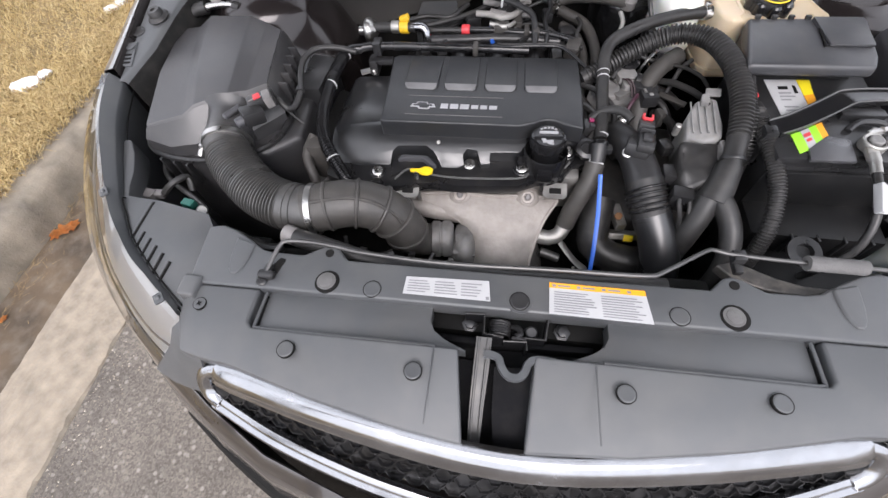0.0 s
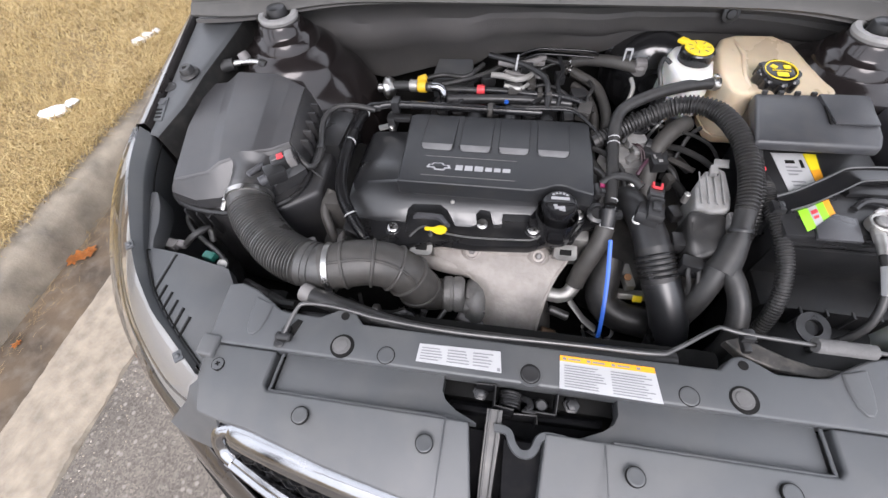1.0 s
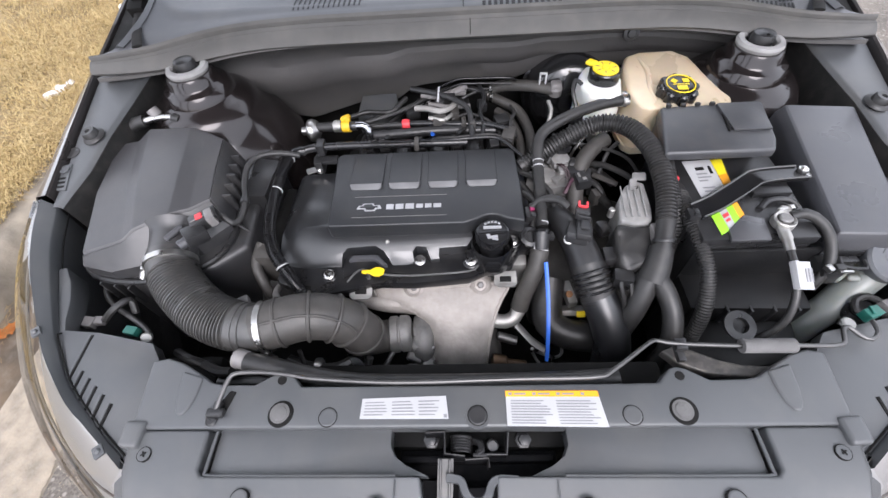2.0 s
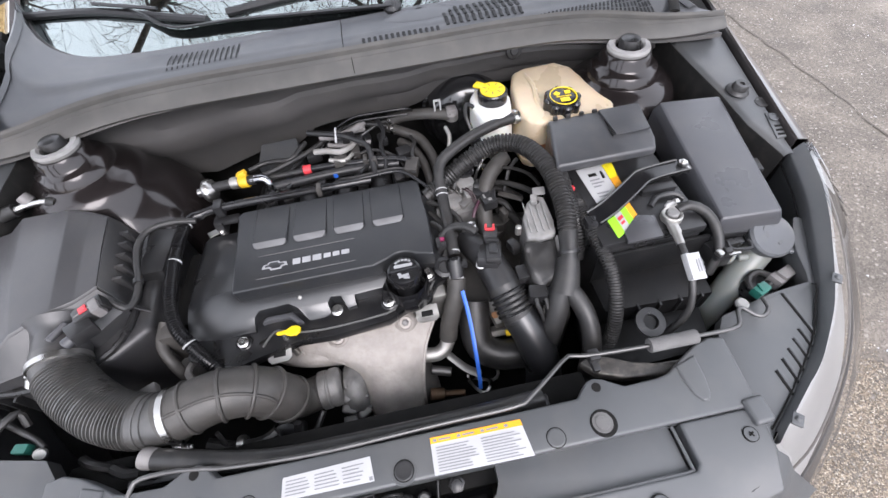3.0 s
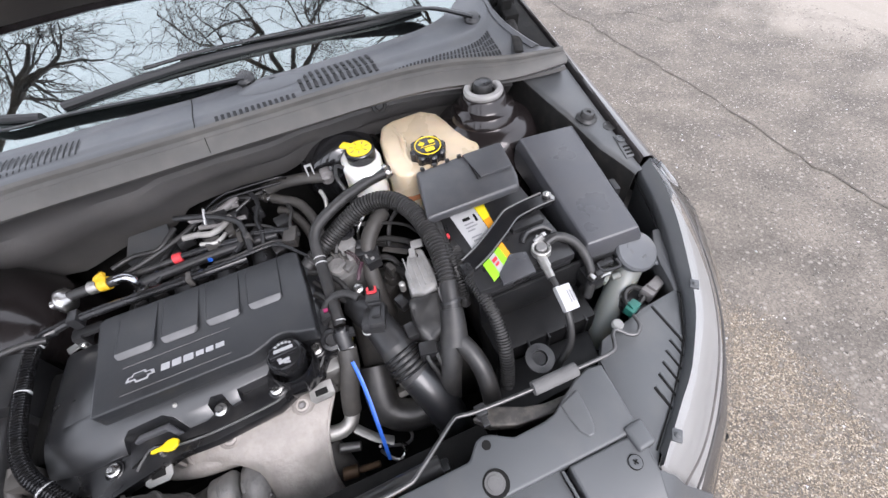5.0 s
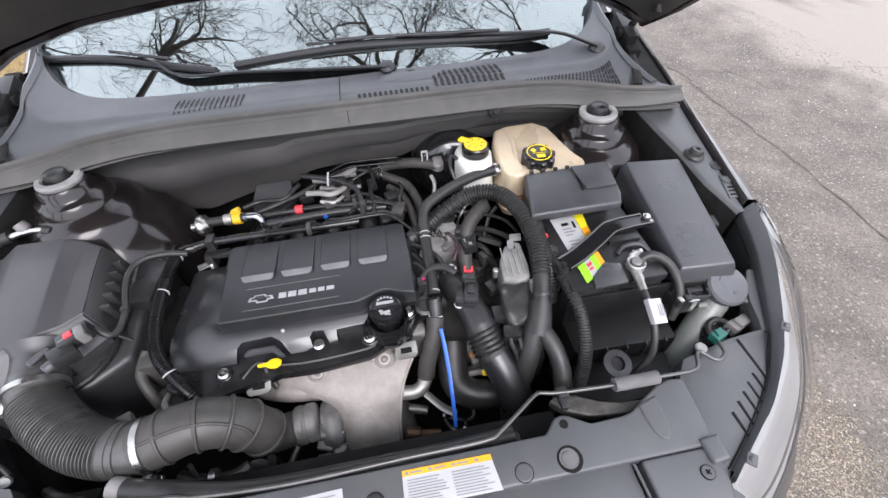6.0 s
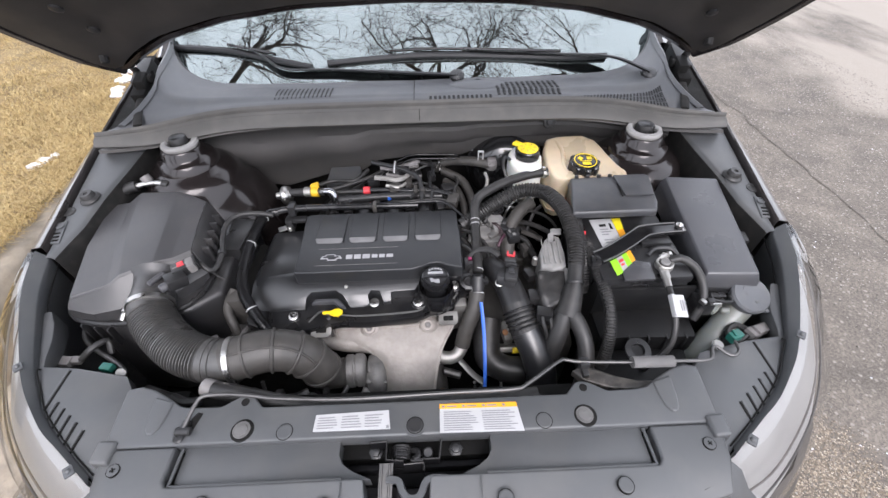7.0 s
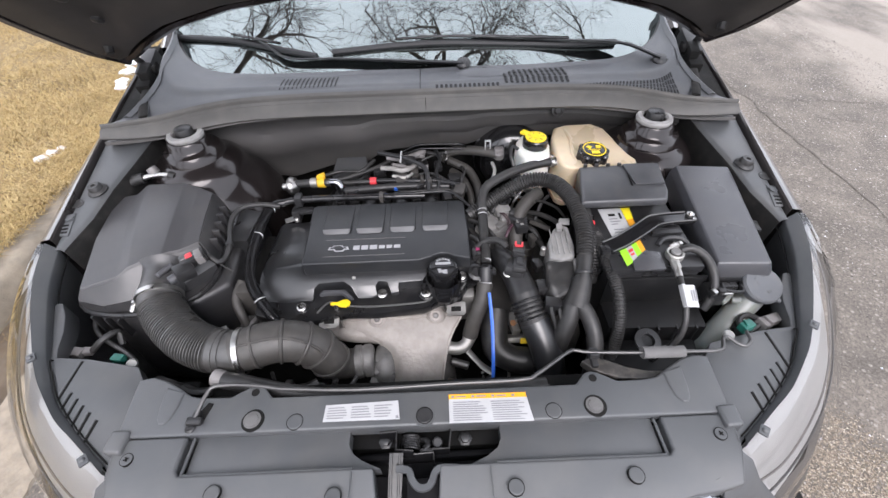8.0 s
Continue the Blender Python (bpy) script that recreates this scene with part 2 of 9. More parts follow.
WINDGLASS = glass("windscreen_glass", (0.50, 0.56, 0.56), 0.20, 0.01, 2.0, (0.90, 1.0, 0.985))
LENS = glass("lamp_lens", (0.90, 0.90, 0.90), 0.02, 0.03, 0.9)

# ---- building helpers ----
BASES = {}


def finish(me, smooth=True, sharp=38):
    bm = bmesh.new()
    bm.from_mesh(me)
    bmesh.ops.recalc_face_normals(bm, faces=bm.faces)
    lim = radians(sharp)
    for f in bm.faces:
        f.smooth = smooth
    for e in bm.edges:
        if len(e.link_faces) == 2 and e.calc_face_angle(0) > lim:
            e.smooth = False
    bm.to_mesh(me)
    bm.free()


def thing(name, base, label, category, group="", kind=""):
    ob = new(name)
    ob.location = base
    ob.empty_display_size = 0.05
    BASES[ob.name] = Vector(base)
    return tagged(ob, label, category, group, kind)


def part(name, bm, material, parent, label="", sharp=38):
    """One mesh part, given in world metres, under a thing or a part."""
    me = bpy.data.meshes.new(name)
    base = BASES[parent.name]
    bmesh.ops.translate(bm, verts=bm.verts, vec=-base)
    bm.to_mesh(me)
    bm.free()
    finish(me, sharp=sharp)
    me.materials.append(material)
    ob = new(name, me)
    ob.parent = parent
    BASES[ob.name] = base
    if label:
        ob["label"] = label
    return ob


def solid(name, bm, material, label, category, base=None, group="", kind=""):
    """A thing that is one mesh, given in world metres."""
    me = bpy.data.meshes.new(name)
    if base is None:
        zs = min(v.co.z for v in bm.verts)
        cx = sum((v.co for v in bm.verts), Vector()) / len(bm.verts)
        base = (cx.x, cx.y, zs)
    bmesh.ops.translate(bm, verts=bm.verts, vec=-Vector(base))
    bm.to_mesh(me)
    bm.free()
    finish(me)
    me.materials.append(material)
    ob = new(name, me)
    ob.location = base
    BASES[ob.name] = Vector(base)
    return tagged(ob, label, category, group, kind)


def bev(bm, width, segs=2, angle=28):
    es = [e for e in bm.edges if len(e.link_faces) == 2 and e.calc_face_angle(0) > radians(angle)]
    if width and es:
        bmesh.ops.bevel(bm, geom=es, offset=width, segments=segs, profile=0.6, affect="EDGES", clamp_overlap=True)
    return bm


def box(c, s, bevel=0.003, turn=(0, 0, 0), segs=2):
    bm = bmesh.new()
    bmesh.ops.create_cube(bm, size=1)
    bmesh.ops.scale(bm, verts=bm.verts, vec=s)
    bev(bm, min(bevel, min(s) * 0.45), segs)
    bmesh.ops.transform(bm, verts=bm.verts, matrix=pose(*c, *turn))
    return bm


def prism(poly, z0, z1, bevel=0.003, segs=2, shrink=1.0):
    """A flat outline (x, y) raised from z0 to z1; z1 may be a function of x, y. shrink: scale of the top outline."""
    bm = bmesh.new()
    top = z1 if callable(z1) else (lambda x, y: z1)
    cx, cy = sum(p[0] for p in poly) / len(poly), sum(p[1] for p in poly) / len(poly)
    lo = [bm.verts.new((x, y, z0)) for x, y in poly]
    hi = []
    for x, y in poly:
        X, Y = cx + (x - cx) * shrink, cy + (y - cy) * shrink
        hi.append(bm.verts.new((X, Y, top(X, Y))))
    n = len(poly)
    for i in range(n):
        bm.faces.new((lo[i], lo[(i + 1) % n], hi[(i + 1) % n], hi[i]))
    bm.faces.new(lo[::-1])
    bm.faces.new(hi)
    bmesh.ops.recalc_face_normals(bm, faces=bm.faces)
    return bev(bm, bevel, segs)


def lathe(profile, c, axis=(0, 0, 1), segs=28):
    """Profile of (radius, height) turned about an axis through c."""
    bm = bmesh.new()
    turn = Vector((0, 0, 1)).rotation_difference(Vector(axis)).to_matrix().to_4x4()
    m = Matrix.Translation(c) @ turn
    rings = []
    for r, h in profile:
        rings.append([bm.verts.new(m @ Vector((r * math.cos(a), r * math.sin(a), h))) for a in (2 * math.pi * k / segs for k in range(segs))])
    for a, b in zip(rings, rings[1:]):
        for k in range(segs):
            bm.faces.new((a[k], a[(k + 1) % segs], b[(k + 1) % segs], b[k]))
    bm.faces.new(rings[0][::-1])
    bm.faces.new(rings[-1])
    return bm


def cyl(a, b, r, segs=20, bevel=0.002):
    a, b = Vector(a), Vector(b)
    h = (b - a).length
    return lathe([(r - bevel, 0), (r, bevel), (r, h - bevel), (r - bevel, h)], a, b - a, segs)


def spline(points, step):
    """Points along a smooth curve through the given ones, about step apart."""
    p = [Vector(q) for q in points]
    p = [p[0] * 2 - p[1], *p, p[-1] * 2 - p[-2]]
    out = []
    for a, b, c, d in zip(p, p[1:], p[2:], p[3:]):
        k = max(2, int((c - b).length / step))
        for i in range(k):
            t = i / k
            out.append(0.5 * ((2 * b) + (c - a) * t + (2 * a - 5 * b + 4 * c - d) * t * t + (3 * b - a - 3 * c + d) * t ** 3))
    return out + [p[-2]]


def tube(points, r, sides=12, step=0.012, corrugated=None, straight=False, flat=None):
    """A round tube along a smooth curve; corrugated=(pitch, depth, from, to) gives rings over that share of its length; r may be a pair (start, end)."""
    if corrugated:
        step = corrugated[0] / 4
    line = [Vector(q) for q in points] if straight else spline(points, step)
    r0, r1 = r if isinstance(r, tuple) else (r, r)
    bm = bmesh.new()
    acc = [0.0]
    for a, b in zip(line, line[1:]):
        acc.append(acc[-1] + (b - a).length)
    total = acc[-1]
    side = None
    rings = []
    for i, q in enumerate(line):
        d = (line[min(i + 1, len(line) - 1)] - line[max(i - 1, 0)]).normalized()
        if side is None:
            side = d.orthogonal().normalized() if not flat else Vector(flat).cross(d).normalized()
        side = (side - d * side.dot(d)).normalized()
        up = d.cross(side)
        f = acc[i] / total
        rad = r0 + (r1 - r0) * f
        if corrugated and corrugated[2] <= f <= corrugated[3]:
            rad += corrugated[1] * (0.5 if math.cos(2 * math.pi * acc[i] / corrugated[0]) > -0.1 else -0.5)
        ky = 0.3 if flat else 1.0
        rings.append([bm.verts.new(q + rad * (math.cos(a) * side + ky * math.sin(a) * up)) for a in (2 * math.pi * k / sides for k in range(sides))])
    for a, b in zip(rings, rings[1:]):
        for k in range(sides):
            bm.faces.new((a[k], a[(k + 1) % sides], b[(k + 1) % sides], b[k]))
    bm.faces.new(rings[0][::-1])
    bm.faces.new(rings[-1])
    return bm


def loft(rows, thick=0.0, close=False):
    """A skin over rows of points, made solid when thick is given."""
    bm = bmesh.new()
    vs = [[bm.verts.new(p) for p in row] for row in rows]
    for a, b in zip(vs, vs[1:]):
        n = len(a)
        for k in range(n if close else n - 1):
            bm.faces.new((a[k], a[(k + 1) % n], b[(k + 1) % n], b[k]))
    bmesh.ops.recalc_face_normals(bm, faces=bm.faces)
    if thick:
        bmesh.ops.solidify(bm, geom=bm.faces[:], thickness=thick)
    return bm


def join(*bms):
    out = bmesh.new()
    for b in bms:
        me = bpy.data.meshes.new("t")
        b.to_mesh(me)
        b.free()
        out.from_mesh(me)
        bpy.data.meshes.remove(me)
    return out


def mirror(bm):
    bmesh.ops.scale(bm, verts=bm.verts, vec=(-1, 1, 1))
    bmesh.ops.reverse_faces(bm, faces=bm.faces)
    return bm


def clamp_band(c, axis, r, width=0.009):
    return lathe([(r, 0), (r + 0.0015, 0.0005), (r + 0.0015, width - 0.0005), (r, width)], c, axis, 28)


def on_line(points, x):
    """Linear value of a table of (x, value) at x."""
    if x <= points[0][0]:
        return points[0][1]
    for (a, u), (b, v) in zip(points, points[1:]):
        if x <= b:
            return u + (v - u) * (x - a) / (b - a)
    return points[-1][1]

# ---- the street ----
def sheet(name, x0, x1, y0, y1, z, nx, ny, material, label, category, wave=0.0, thick=0.0):
    bm = bmesh.new()
    g = [[bm.verts.new((x0 + (x1 - x0) * i / nx, y0 + (y1 - y0) * j / ny, z + wave * noise.noise((i * 0.35, j * 0.35, z)))) for i in range(nx + 1)] for j in range(ny + 1)]
    for a, b in zip(g, g[1:]):
        for i in range(nx):
            bm.faces.new((a[i], a[i + 1], b[i + 1], b[i]))
    return solid(name, bm, material, label, category, base=(0, 0, 0), kind="structure")


sheet("road", -1.27, 400, -400, 400, 0, 1, 1, ASPHALT, "worn grey asphalt road with salt stains", "road")
sheet("ground", -400, -1.27, -400, 400, -0.02, 1, 1, SOIL, "bare soil ground beyond the road", "ground")
KERB_X = -1.80
rows = []
for j in range(561):
    y = -3 + j * 0.0125 if j < 480 else 3 + (j - 480) * 0.5
    rag = 0.016 * noise.noise((0.5, y * 6, 1)) + 0.010 * noise.noise((0.2, y * 24, 3)) + 0.006 * noise.noise((0.7, y * 70, 5))
    rag2 = 0.008 * noise.noise((3.5, y * 5, 1)) + 0.004 * noise.noise((3.2, y * 30, 3))
    rise = 0.003 * noise.noise((5.1, y * 3, 2))
    rows.append([(-1.562 + rag2, y, -0.03), (-1.558 + rag2, y, 0.007), (-1.548 + rag2, y, 0.010 + rise), (-1.41, y, 0.012 + rise), (-1.29 + rag, y, 0.010 + rise), (-1.278 + rag, y, 0.006), (-1.272 + rag, y, -0.03)])
rows.insert(0, [(x, -60, z) for x, y, z in rows[0]])
solid("gutter", loft(rows), CONCRETE, "pale weathered concrete gutter strip beside the asphalt", "gutter", base=(-1.41, 0, 0), kind="structure")
sheet("gutter_pan", KERB_X - 0.02, -1.555, -60, 60, 0.0, 4, 200, mat("gutter_dirt", (0.098, 0.070, 0.045), 0.9, var=0.5, scale=6, bump=0.8, bscale=90, dust=0.3),
      "dirty asphalt gutter between kerb and concrete strip", "gutter", wave=0.004)
rows = []
prof = [(KERB_X + 0.02, -0.05), (KERB_X + 0.005, 0.05), (KERB_X - 0.012, 0.105), (KERB_X - 0.03, 0.128), (KERB_X - 0.06, 0.136), (KERB_X - 0.17, 0.138), (KERB_X - 0.18, 0.05)]
for j in range(0, 241):
    y = -12 + j * 0.1
    w = 0.006 * noise.noise((0.3, y * 1.7, 0))
    rows.append([(x + w * (1 if 0 < i < 6 else 0), y, z + w * 0.5) for i, (x, z) in enumerate(prof)])
solid("kerb", loft(rows), KERB, "weathered grey concrete kerb along the verge", "kerb", base=(KERB_X, 0, 0), kind="structure")
bm = bmesh.new()
g = []
for j in range(121):
    y = -12 + j * 0.25
    g.append([bm.verts.new((x, y, 0.132 + 0.03 * noise.noise((x * 1.3, y * 1.3, 4)) + 0.02 * min(1, (-1.95 - x) * 0.7))) for x in [-1.945 - 0.25 * i * (1 + 0.06 * i) for i in range(26)]])
for a, b in zip(g, g[1:]):
    for i in range(25):
        bm.faces.new((a[i], a[i + 1], b[i + 1], b[i]))
solid("verge", bm, SOIL, "grass verge of dry straw-coloured turf", "verge", base=(-3, 0, 0), kind="structure")


def blades(name, count, area, length, label, seed, lie=0.75):
    """Dry grass as many single bent blades in one mesh."""
    rng = np.random.default_rng(seed)
    x0, x1, y0, y1 = area
    px = x1 - (x1 - x0) * rng.random(count) ** 1.35
    py = y0 + (y1 - y0) * rng.random(count)
    # tufts: pull blades together
    px = np.minimum(px + 0.02 * rng.standard_normal(count), x1 + 0.03)
    h = length * (0.5 + rng.random(count))
    tuft = np.array([0.5 + 0.9 * noise.noise((a * 3.1, b * 3.1, 7.0)) for a, b in zip(px.tolist(), py.tolist())])
    h *= 0.65 + 0.6 * tuft
    ang = rng.random(count) * 2 * np.pi
    out = lie * (0.6 + 0.6 * rng.random(count))
    w = 0.0007 + 0.0010 * rng.random(count)
    z0 = np.full(count, 0.135)
    dx, dy = np.cos(ang), np.sin(ang)
    verts = np.empty((count, 5, 3))
    sx, sy = -dy * w, dx * w
    verts[:, 0] = np.stack([px - sx, py - sy, z0], 1)
    verts[:, 1] = np.stack([px + sx, py + sy, z0], 1)
    mx, my, mz = px + dx * h * 0.45 * out, py + dy * h * 0.45 * out, z0 + h * 0.42
    verts[:, 2] = np.stack([mx + sx, my + sy, mz], 1)
    verts[:, 3] = np.stack([mx - sx, my - sy, mz], 1)
    verts[:, 4] = np.stack([px + dx * h * out, py + dy * h * out, z0 + h * (0.62 - 0.35 * rng.random(count))], 1)
    idx = (np.arange(count) * 5)[:, None]
    quads = (idx + np.array([0, 1, 2, 3])).tolist()
    tris = (idx + np.array([3, 2, 4])).tolist()
    me = bpy.data.meshes.new(name)
    me.from_pydata(verts.reshape(-1, 3).tolist(), [], quads + tris)
    me.materials.append(STRAW)
    ob = new(name, me)
    return tagged(ob, label, "grass", kind="stuff")


n = STRAW.node_tree.nodes
geo = n.new("ShaderNodeNewGeometry")
hue = n.new("ShaderNodeValToRGB")
hue.color_ramp.elements[0].color = (0.21, 0.135, 0.052, 1)
hue.color_ramp.elements[1].color = (0.57, 0.44, 0.21, 1)
mid = hue.color_ramp.elements.new(0.5)
mid.color = (0.41, 0.285, 0.112, 1)
STRAW.node_tree.links.new(geo.outputs["Random Per Island"], hue.inputs["Fac"])
STRAW.node_tree.links.new(hue.outputs["Color"], n["Principled BSDF"].inputs["Base Color"])
blades("dry_grass", 210000, (-4.6, -1.93, -0.6, 6.5), 0.062, "matted dry straw-coloured grass on the verge", 3, 1.25)


def snow_patch(pts, h, label):
    bm = bmesh.new()
    n = 40
    xs_, ys_ = [p[0] for p in pts], [p[1] for p in pts]
    x0, x1, y0, y1 = min(xs_) - 0.12, max(xs_) + 0.12, min(ys_) - 0.12, max(ys_) + 0.12
    grid = {}
    for i in range(n + 1):
        for j in range(n + 1):
            x, y = x0 + (x1 - x0) * i / n, y0 + (y1 - y0) * j / n
            v = max(1 - math.hypot(x - px, (y - py)) / (r * 1.15) for px, py, r in pts) + 0.35 * noise.noise((x * 26, y * 26, 2))
            if v > 0:
                grid[i, j] = bm.verts.new((x, y, 0.158 + h * min(1, v * 1.6) ** 0.5 + 0.008 * noise.noise((x * 60, y * 60, 5))))
    # keep one connected island of snow
    left, best = set(grid), set()
    while left:
        todo, isle = [left.pop()], set()
        while todo:
            i, j = todo.pop()
            isle.add((i, j))
            for k in ((i + 1, j), (i - 1, j), (i, j + 1), (i, j - 1)):
                if k in left:
                    left.remove(k)
                    todo.append(k)
        best = isle if len(isle) > len(best) else best
    for k in set(grid) - best:
        bm.verts.remove(grid.pop(k))
    for i in range(n):
        for j in range(n):
            q = [grid.get(k) for k in ((i, j), (i + 1, j), (i + 1, j + 1), (i, j + 1))]
            if all(q):
                bm.faces.new(q)
    bmesh.ops.delete(bm, geom=[v for v in bm.verts if not v.link_faces], context="VERTS")
    bmesh.ops.solidify(bm, geom=bm.faces[:], thickness=0.02)
    return solid("snow_patch", bm, SNOW, label, "snow", group="snow patches on the verge")


snow_patch([(-2.235, 1.48, 0.050), (-2.27, 1.455, 0.036), (-2.20, 1.55, 0.030), (-2.165, 1.61, 0.022)], 0.022, "small patch of melting white snow on dry grass")
snow_patch([(-2.20, 2.12, 0.035), (-2.175, 2.17, 0.037), (-2.145, 2.22, 0.025)], 0.018, "thin patch of melting white snow on dry grass")
for spots in ([(-2.27, 3.15, 0.045), (-2.22, 3.03, 0.04), (-2.245, 3.09, 0.04)], [(-2.31, 3.33, 0.055), (-2.32, 3.37, 0.035)], [(-2.36, 3.5, 0.05), (-2.30, 3.62, 0.04), (-2.33, 3.56, 0.045)]):
    snow_patch(spots, 0.02, "thin remnant of old white snow on dry grass")


def ribbon(points, w, seed):
    rnd = random.Random(seed)
    line = spline([(x, y, 0.0035) for x, y in points], 0.05)
    rows = []
    for a in line:
        k = w * rnd.uniform(0.4, 1.4)
        j = Vector((rnd.uniform(-0.012, 0.012), rnd.uniform(-0.01, 0.01), 0))
        rows.append([a + j - Vector((k, k * 0.3, 0)), a + j + Vector((k, k * 0.3, 0))])
    return loft(rows)


crack_bm = join(ribbon([(2.30, 4.2), (2.25, 3.2), (2.23, 2.97), (2.27, 2.76), (2.25, 2.62), (2.25, 2.33), (2.25, 2.05), (2.25, 1.84), (2.24, 1.55), (2.20, 1.02), (2.21, 0.8), (2.18, -0.5)], 0.0046, 1),
                ribbon([(2.27, 2.76), (2.38, 2.73), (2.51, 2.75), (2.74, 2.74), (2.94, 2.69), (3.12, 2.63), (3.5, 2.60), (4.0, 2.42), (4.6, 2.45)], 0.0036, 2),
                ribbon([(2.26, 2.54), (2.52, 2.51), (2.71, 2.45), (2.94, 2.40), (3.3, 2.36)], 0.0032, 3),
                ribbon([(2.24, 3.0), (2.36, 2.88), (2.48, 2.80), (2.60, 2.75)], 0.0030, 4),
                ribbon([(2.60, 2.75), (2.66, 2.62), (2.71, 2.46)], 0.0020, 5))
solid("road_crack", crack_bm, CRACK, "thin dark crack running along the asphalt", "crack", kind="structure")


def grit(name, count, area, keep, size, material, label, seed):
    """Many small stones lying on the road, each a low three-sided chip."""
    rng = np.random.default_rng(seed)
    x0, x1, y0, y1 = area
    p = np.stack([x0 + (x1 - x0) * rng.random(count), y0 + (y1 - y0) * rng.random(count)], 1)
    p = np.array([q for q, k in zip(p.tolist(), rng.random(count).tolist()) if k < keep(*q)])
    m = len(p)
    r = size * (0.35 + 0.9 * rng.random(m) ** 2)
    a = rng.random((m, 1)) * 6.28 + np.array([0, 2.1, 4.2]) + 0.5 * rng.random((m, 3))
    v = np.zeros((m, 4, 3))
    v[:, :3, 0] = p[:, :1] + r[:, None] * np.cos(a)
    v[:, :3, 1] = p[:, 1:] + r[:, None] * np.sin(a)
    v[:, :3, 2] = 0.0008
    v[:, 3, 0], v[:, 3, 1], v[:, 3, 2] = p[:, 0], p[:, 1], r * 0.8
    i = (np.arange(m) * 4)[:, None]
    me = bpy.data.meshes.new(name)
    me.from_pydata(v.reshape(-1, 3).tolist(), [], [f for c in ((0, 1, 3), (1, 2, 3), (2, 0, 3)) for f in (i + np.array(c)).tolist()])
    me.materials.append(material)
    return tagged(new(name, me), label, "grit", kind="stuff")


def grit_edge(x, y):
    edge = 1.39 - 1.1 * max(0, y - 0.62) + 0.07 * noise.noise((x * 4, y * 4, 9)) + 0.05 * noise.noise((x * 19, y * 19, 3))
    return max(0.0, min(1.0, (edge - x) / 0.10)) * (0.75 + 0.5 * noise.noise((x * 11, y * 11, 5)))


grit("road_grit", 120000, (0.86, 1.55, -0.5, 1.0), grit_edge, 0.0036, GRAVEL, "loose tan grit and sand on the asphalt", 5)
grit("road_chips", 90000, (0.88, 3.6, -0.4, 4.6), lambda x, y: 0.5 + 0.7 * noise.noise((x * 2.2, y * 2.2, 5)), 0.0050, FLECK, "pale stone chips in the worn asphalt", 6)
grit("road_salt", 170, (1.0, 3.0, -0.2, 3.5), lambda x, y: 1, 0.0055, SNOW, "scattered white grains of road salt", 7)
grit("gutter_grit", 5000, (-1.50, -1.0, -0.4, 1.6), lambda x, y: max(0, 0.9 - abs(x + 1.26) * 5), 0.0032, GRAVEL, "fine grit along the concrete edge", 11)
bm = bmesh.new()
rnd = random.Random(8)
for _ in range(700):
    x, y = rnd.gauss(-1.745, 0.04), rnd.uniform(-0.3, 2.4)
    a, L = rnd.uniform(0.5, 2.6), rnd.uniform(0.008, 0.045)
    d = Vector((math.cos(a), math.sin(a), 0))
    s = Vector((-d.y, d.x, 0)) * 0.0009
    q = Vector((x, y, 0.008 + rnd.random() * 0.012))
    vs = [bm.verts.new(p) for p in (q - s, q + s, q + d * L + s * 0.4, q + d * L - s * 0.4)]
    bm.faces.new(vs)
solid("gutter_straw", bm, mat("rotten_straw", (0.24, 0.165, 0.08), 0.85, var=0.5, scale=20, bump=0.0), "dead straw and litter lying in the gutter", "straw", base=(-1.7, 0.5, 0), kind="stuff")
for lx, ly, la, ls in ((-1.74, 0.80, 20, 0.046), (-1.715, 0.822, 80, 0.036), (-1.762, 0.778, 140, 0.036), (-1.73, 0.42, 60, 0.02), (-1.70, 0.20, 10, 0.02)):
    bm = bmesh.new()
    outline = [(1, 0), (0.55, 0.35), (0.5, 0.8), (0, 0.5), (-0.6, 0.75), (-0.5, 0.2), (-1, 0), (-0.5, -0.25), (-0.55, -0.7), (0.1, -0.45), (0.6, -0.6), (0.55, -0.2)]
    mid_v = bm.verts.new((0, 0, 0.002))
    ring = [bm.verts.new((x, y, 0.25 * (x * x) * abs(math.sin(3 * x + y)) + 0.1)) for x, y in outline]
    for a, b in zip(ring, ring[1:] + ring[:1]):
        bm.faces.new((mid_v, a, b))
    bmesh.ops.solidify(bm, geom=bm.faces[:], thickness=0.02)
    bmesh.ops.transform(bm, verts=bm.verts, matrix=pose(lx, ly, 0.004, 0, 0, la) @ Matrix.Scale(ls, 4))
    solid("dead_leaf", bm, LEAF, "curled orange-brown dead leaf in the gutter", "leaf", group="dead leaves in the gutter")


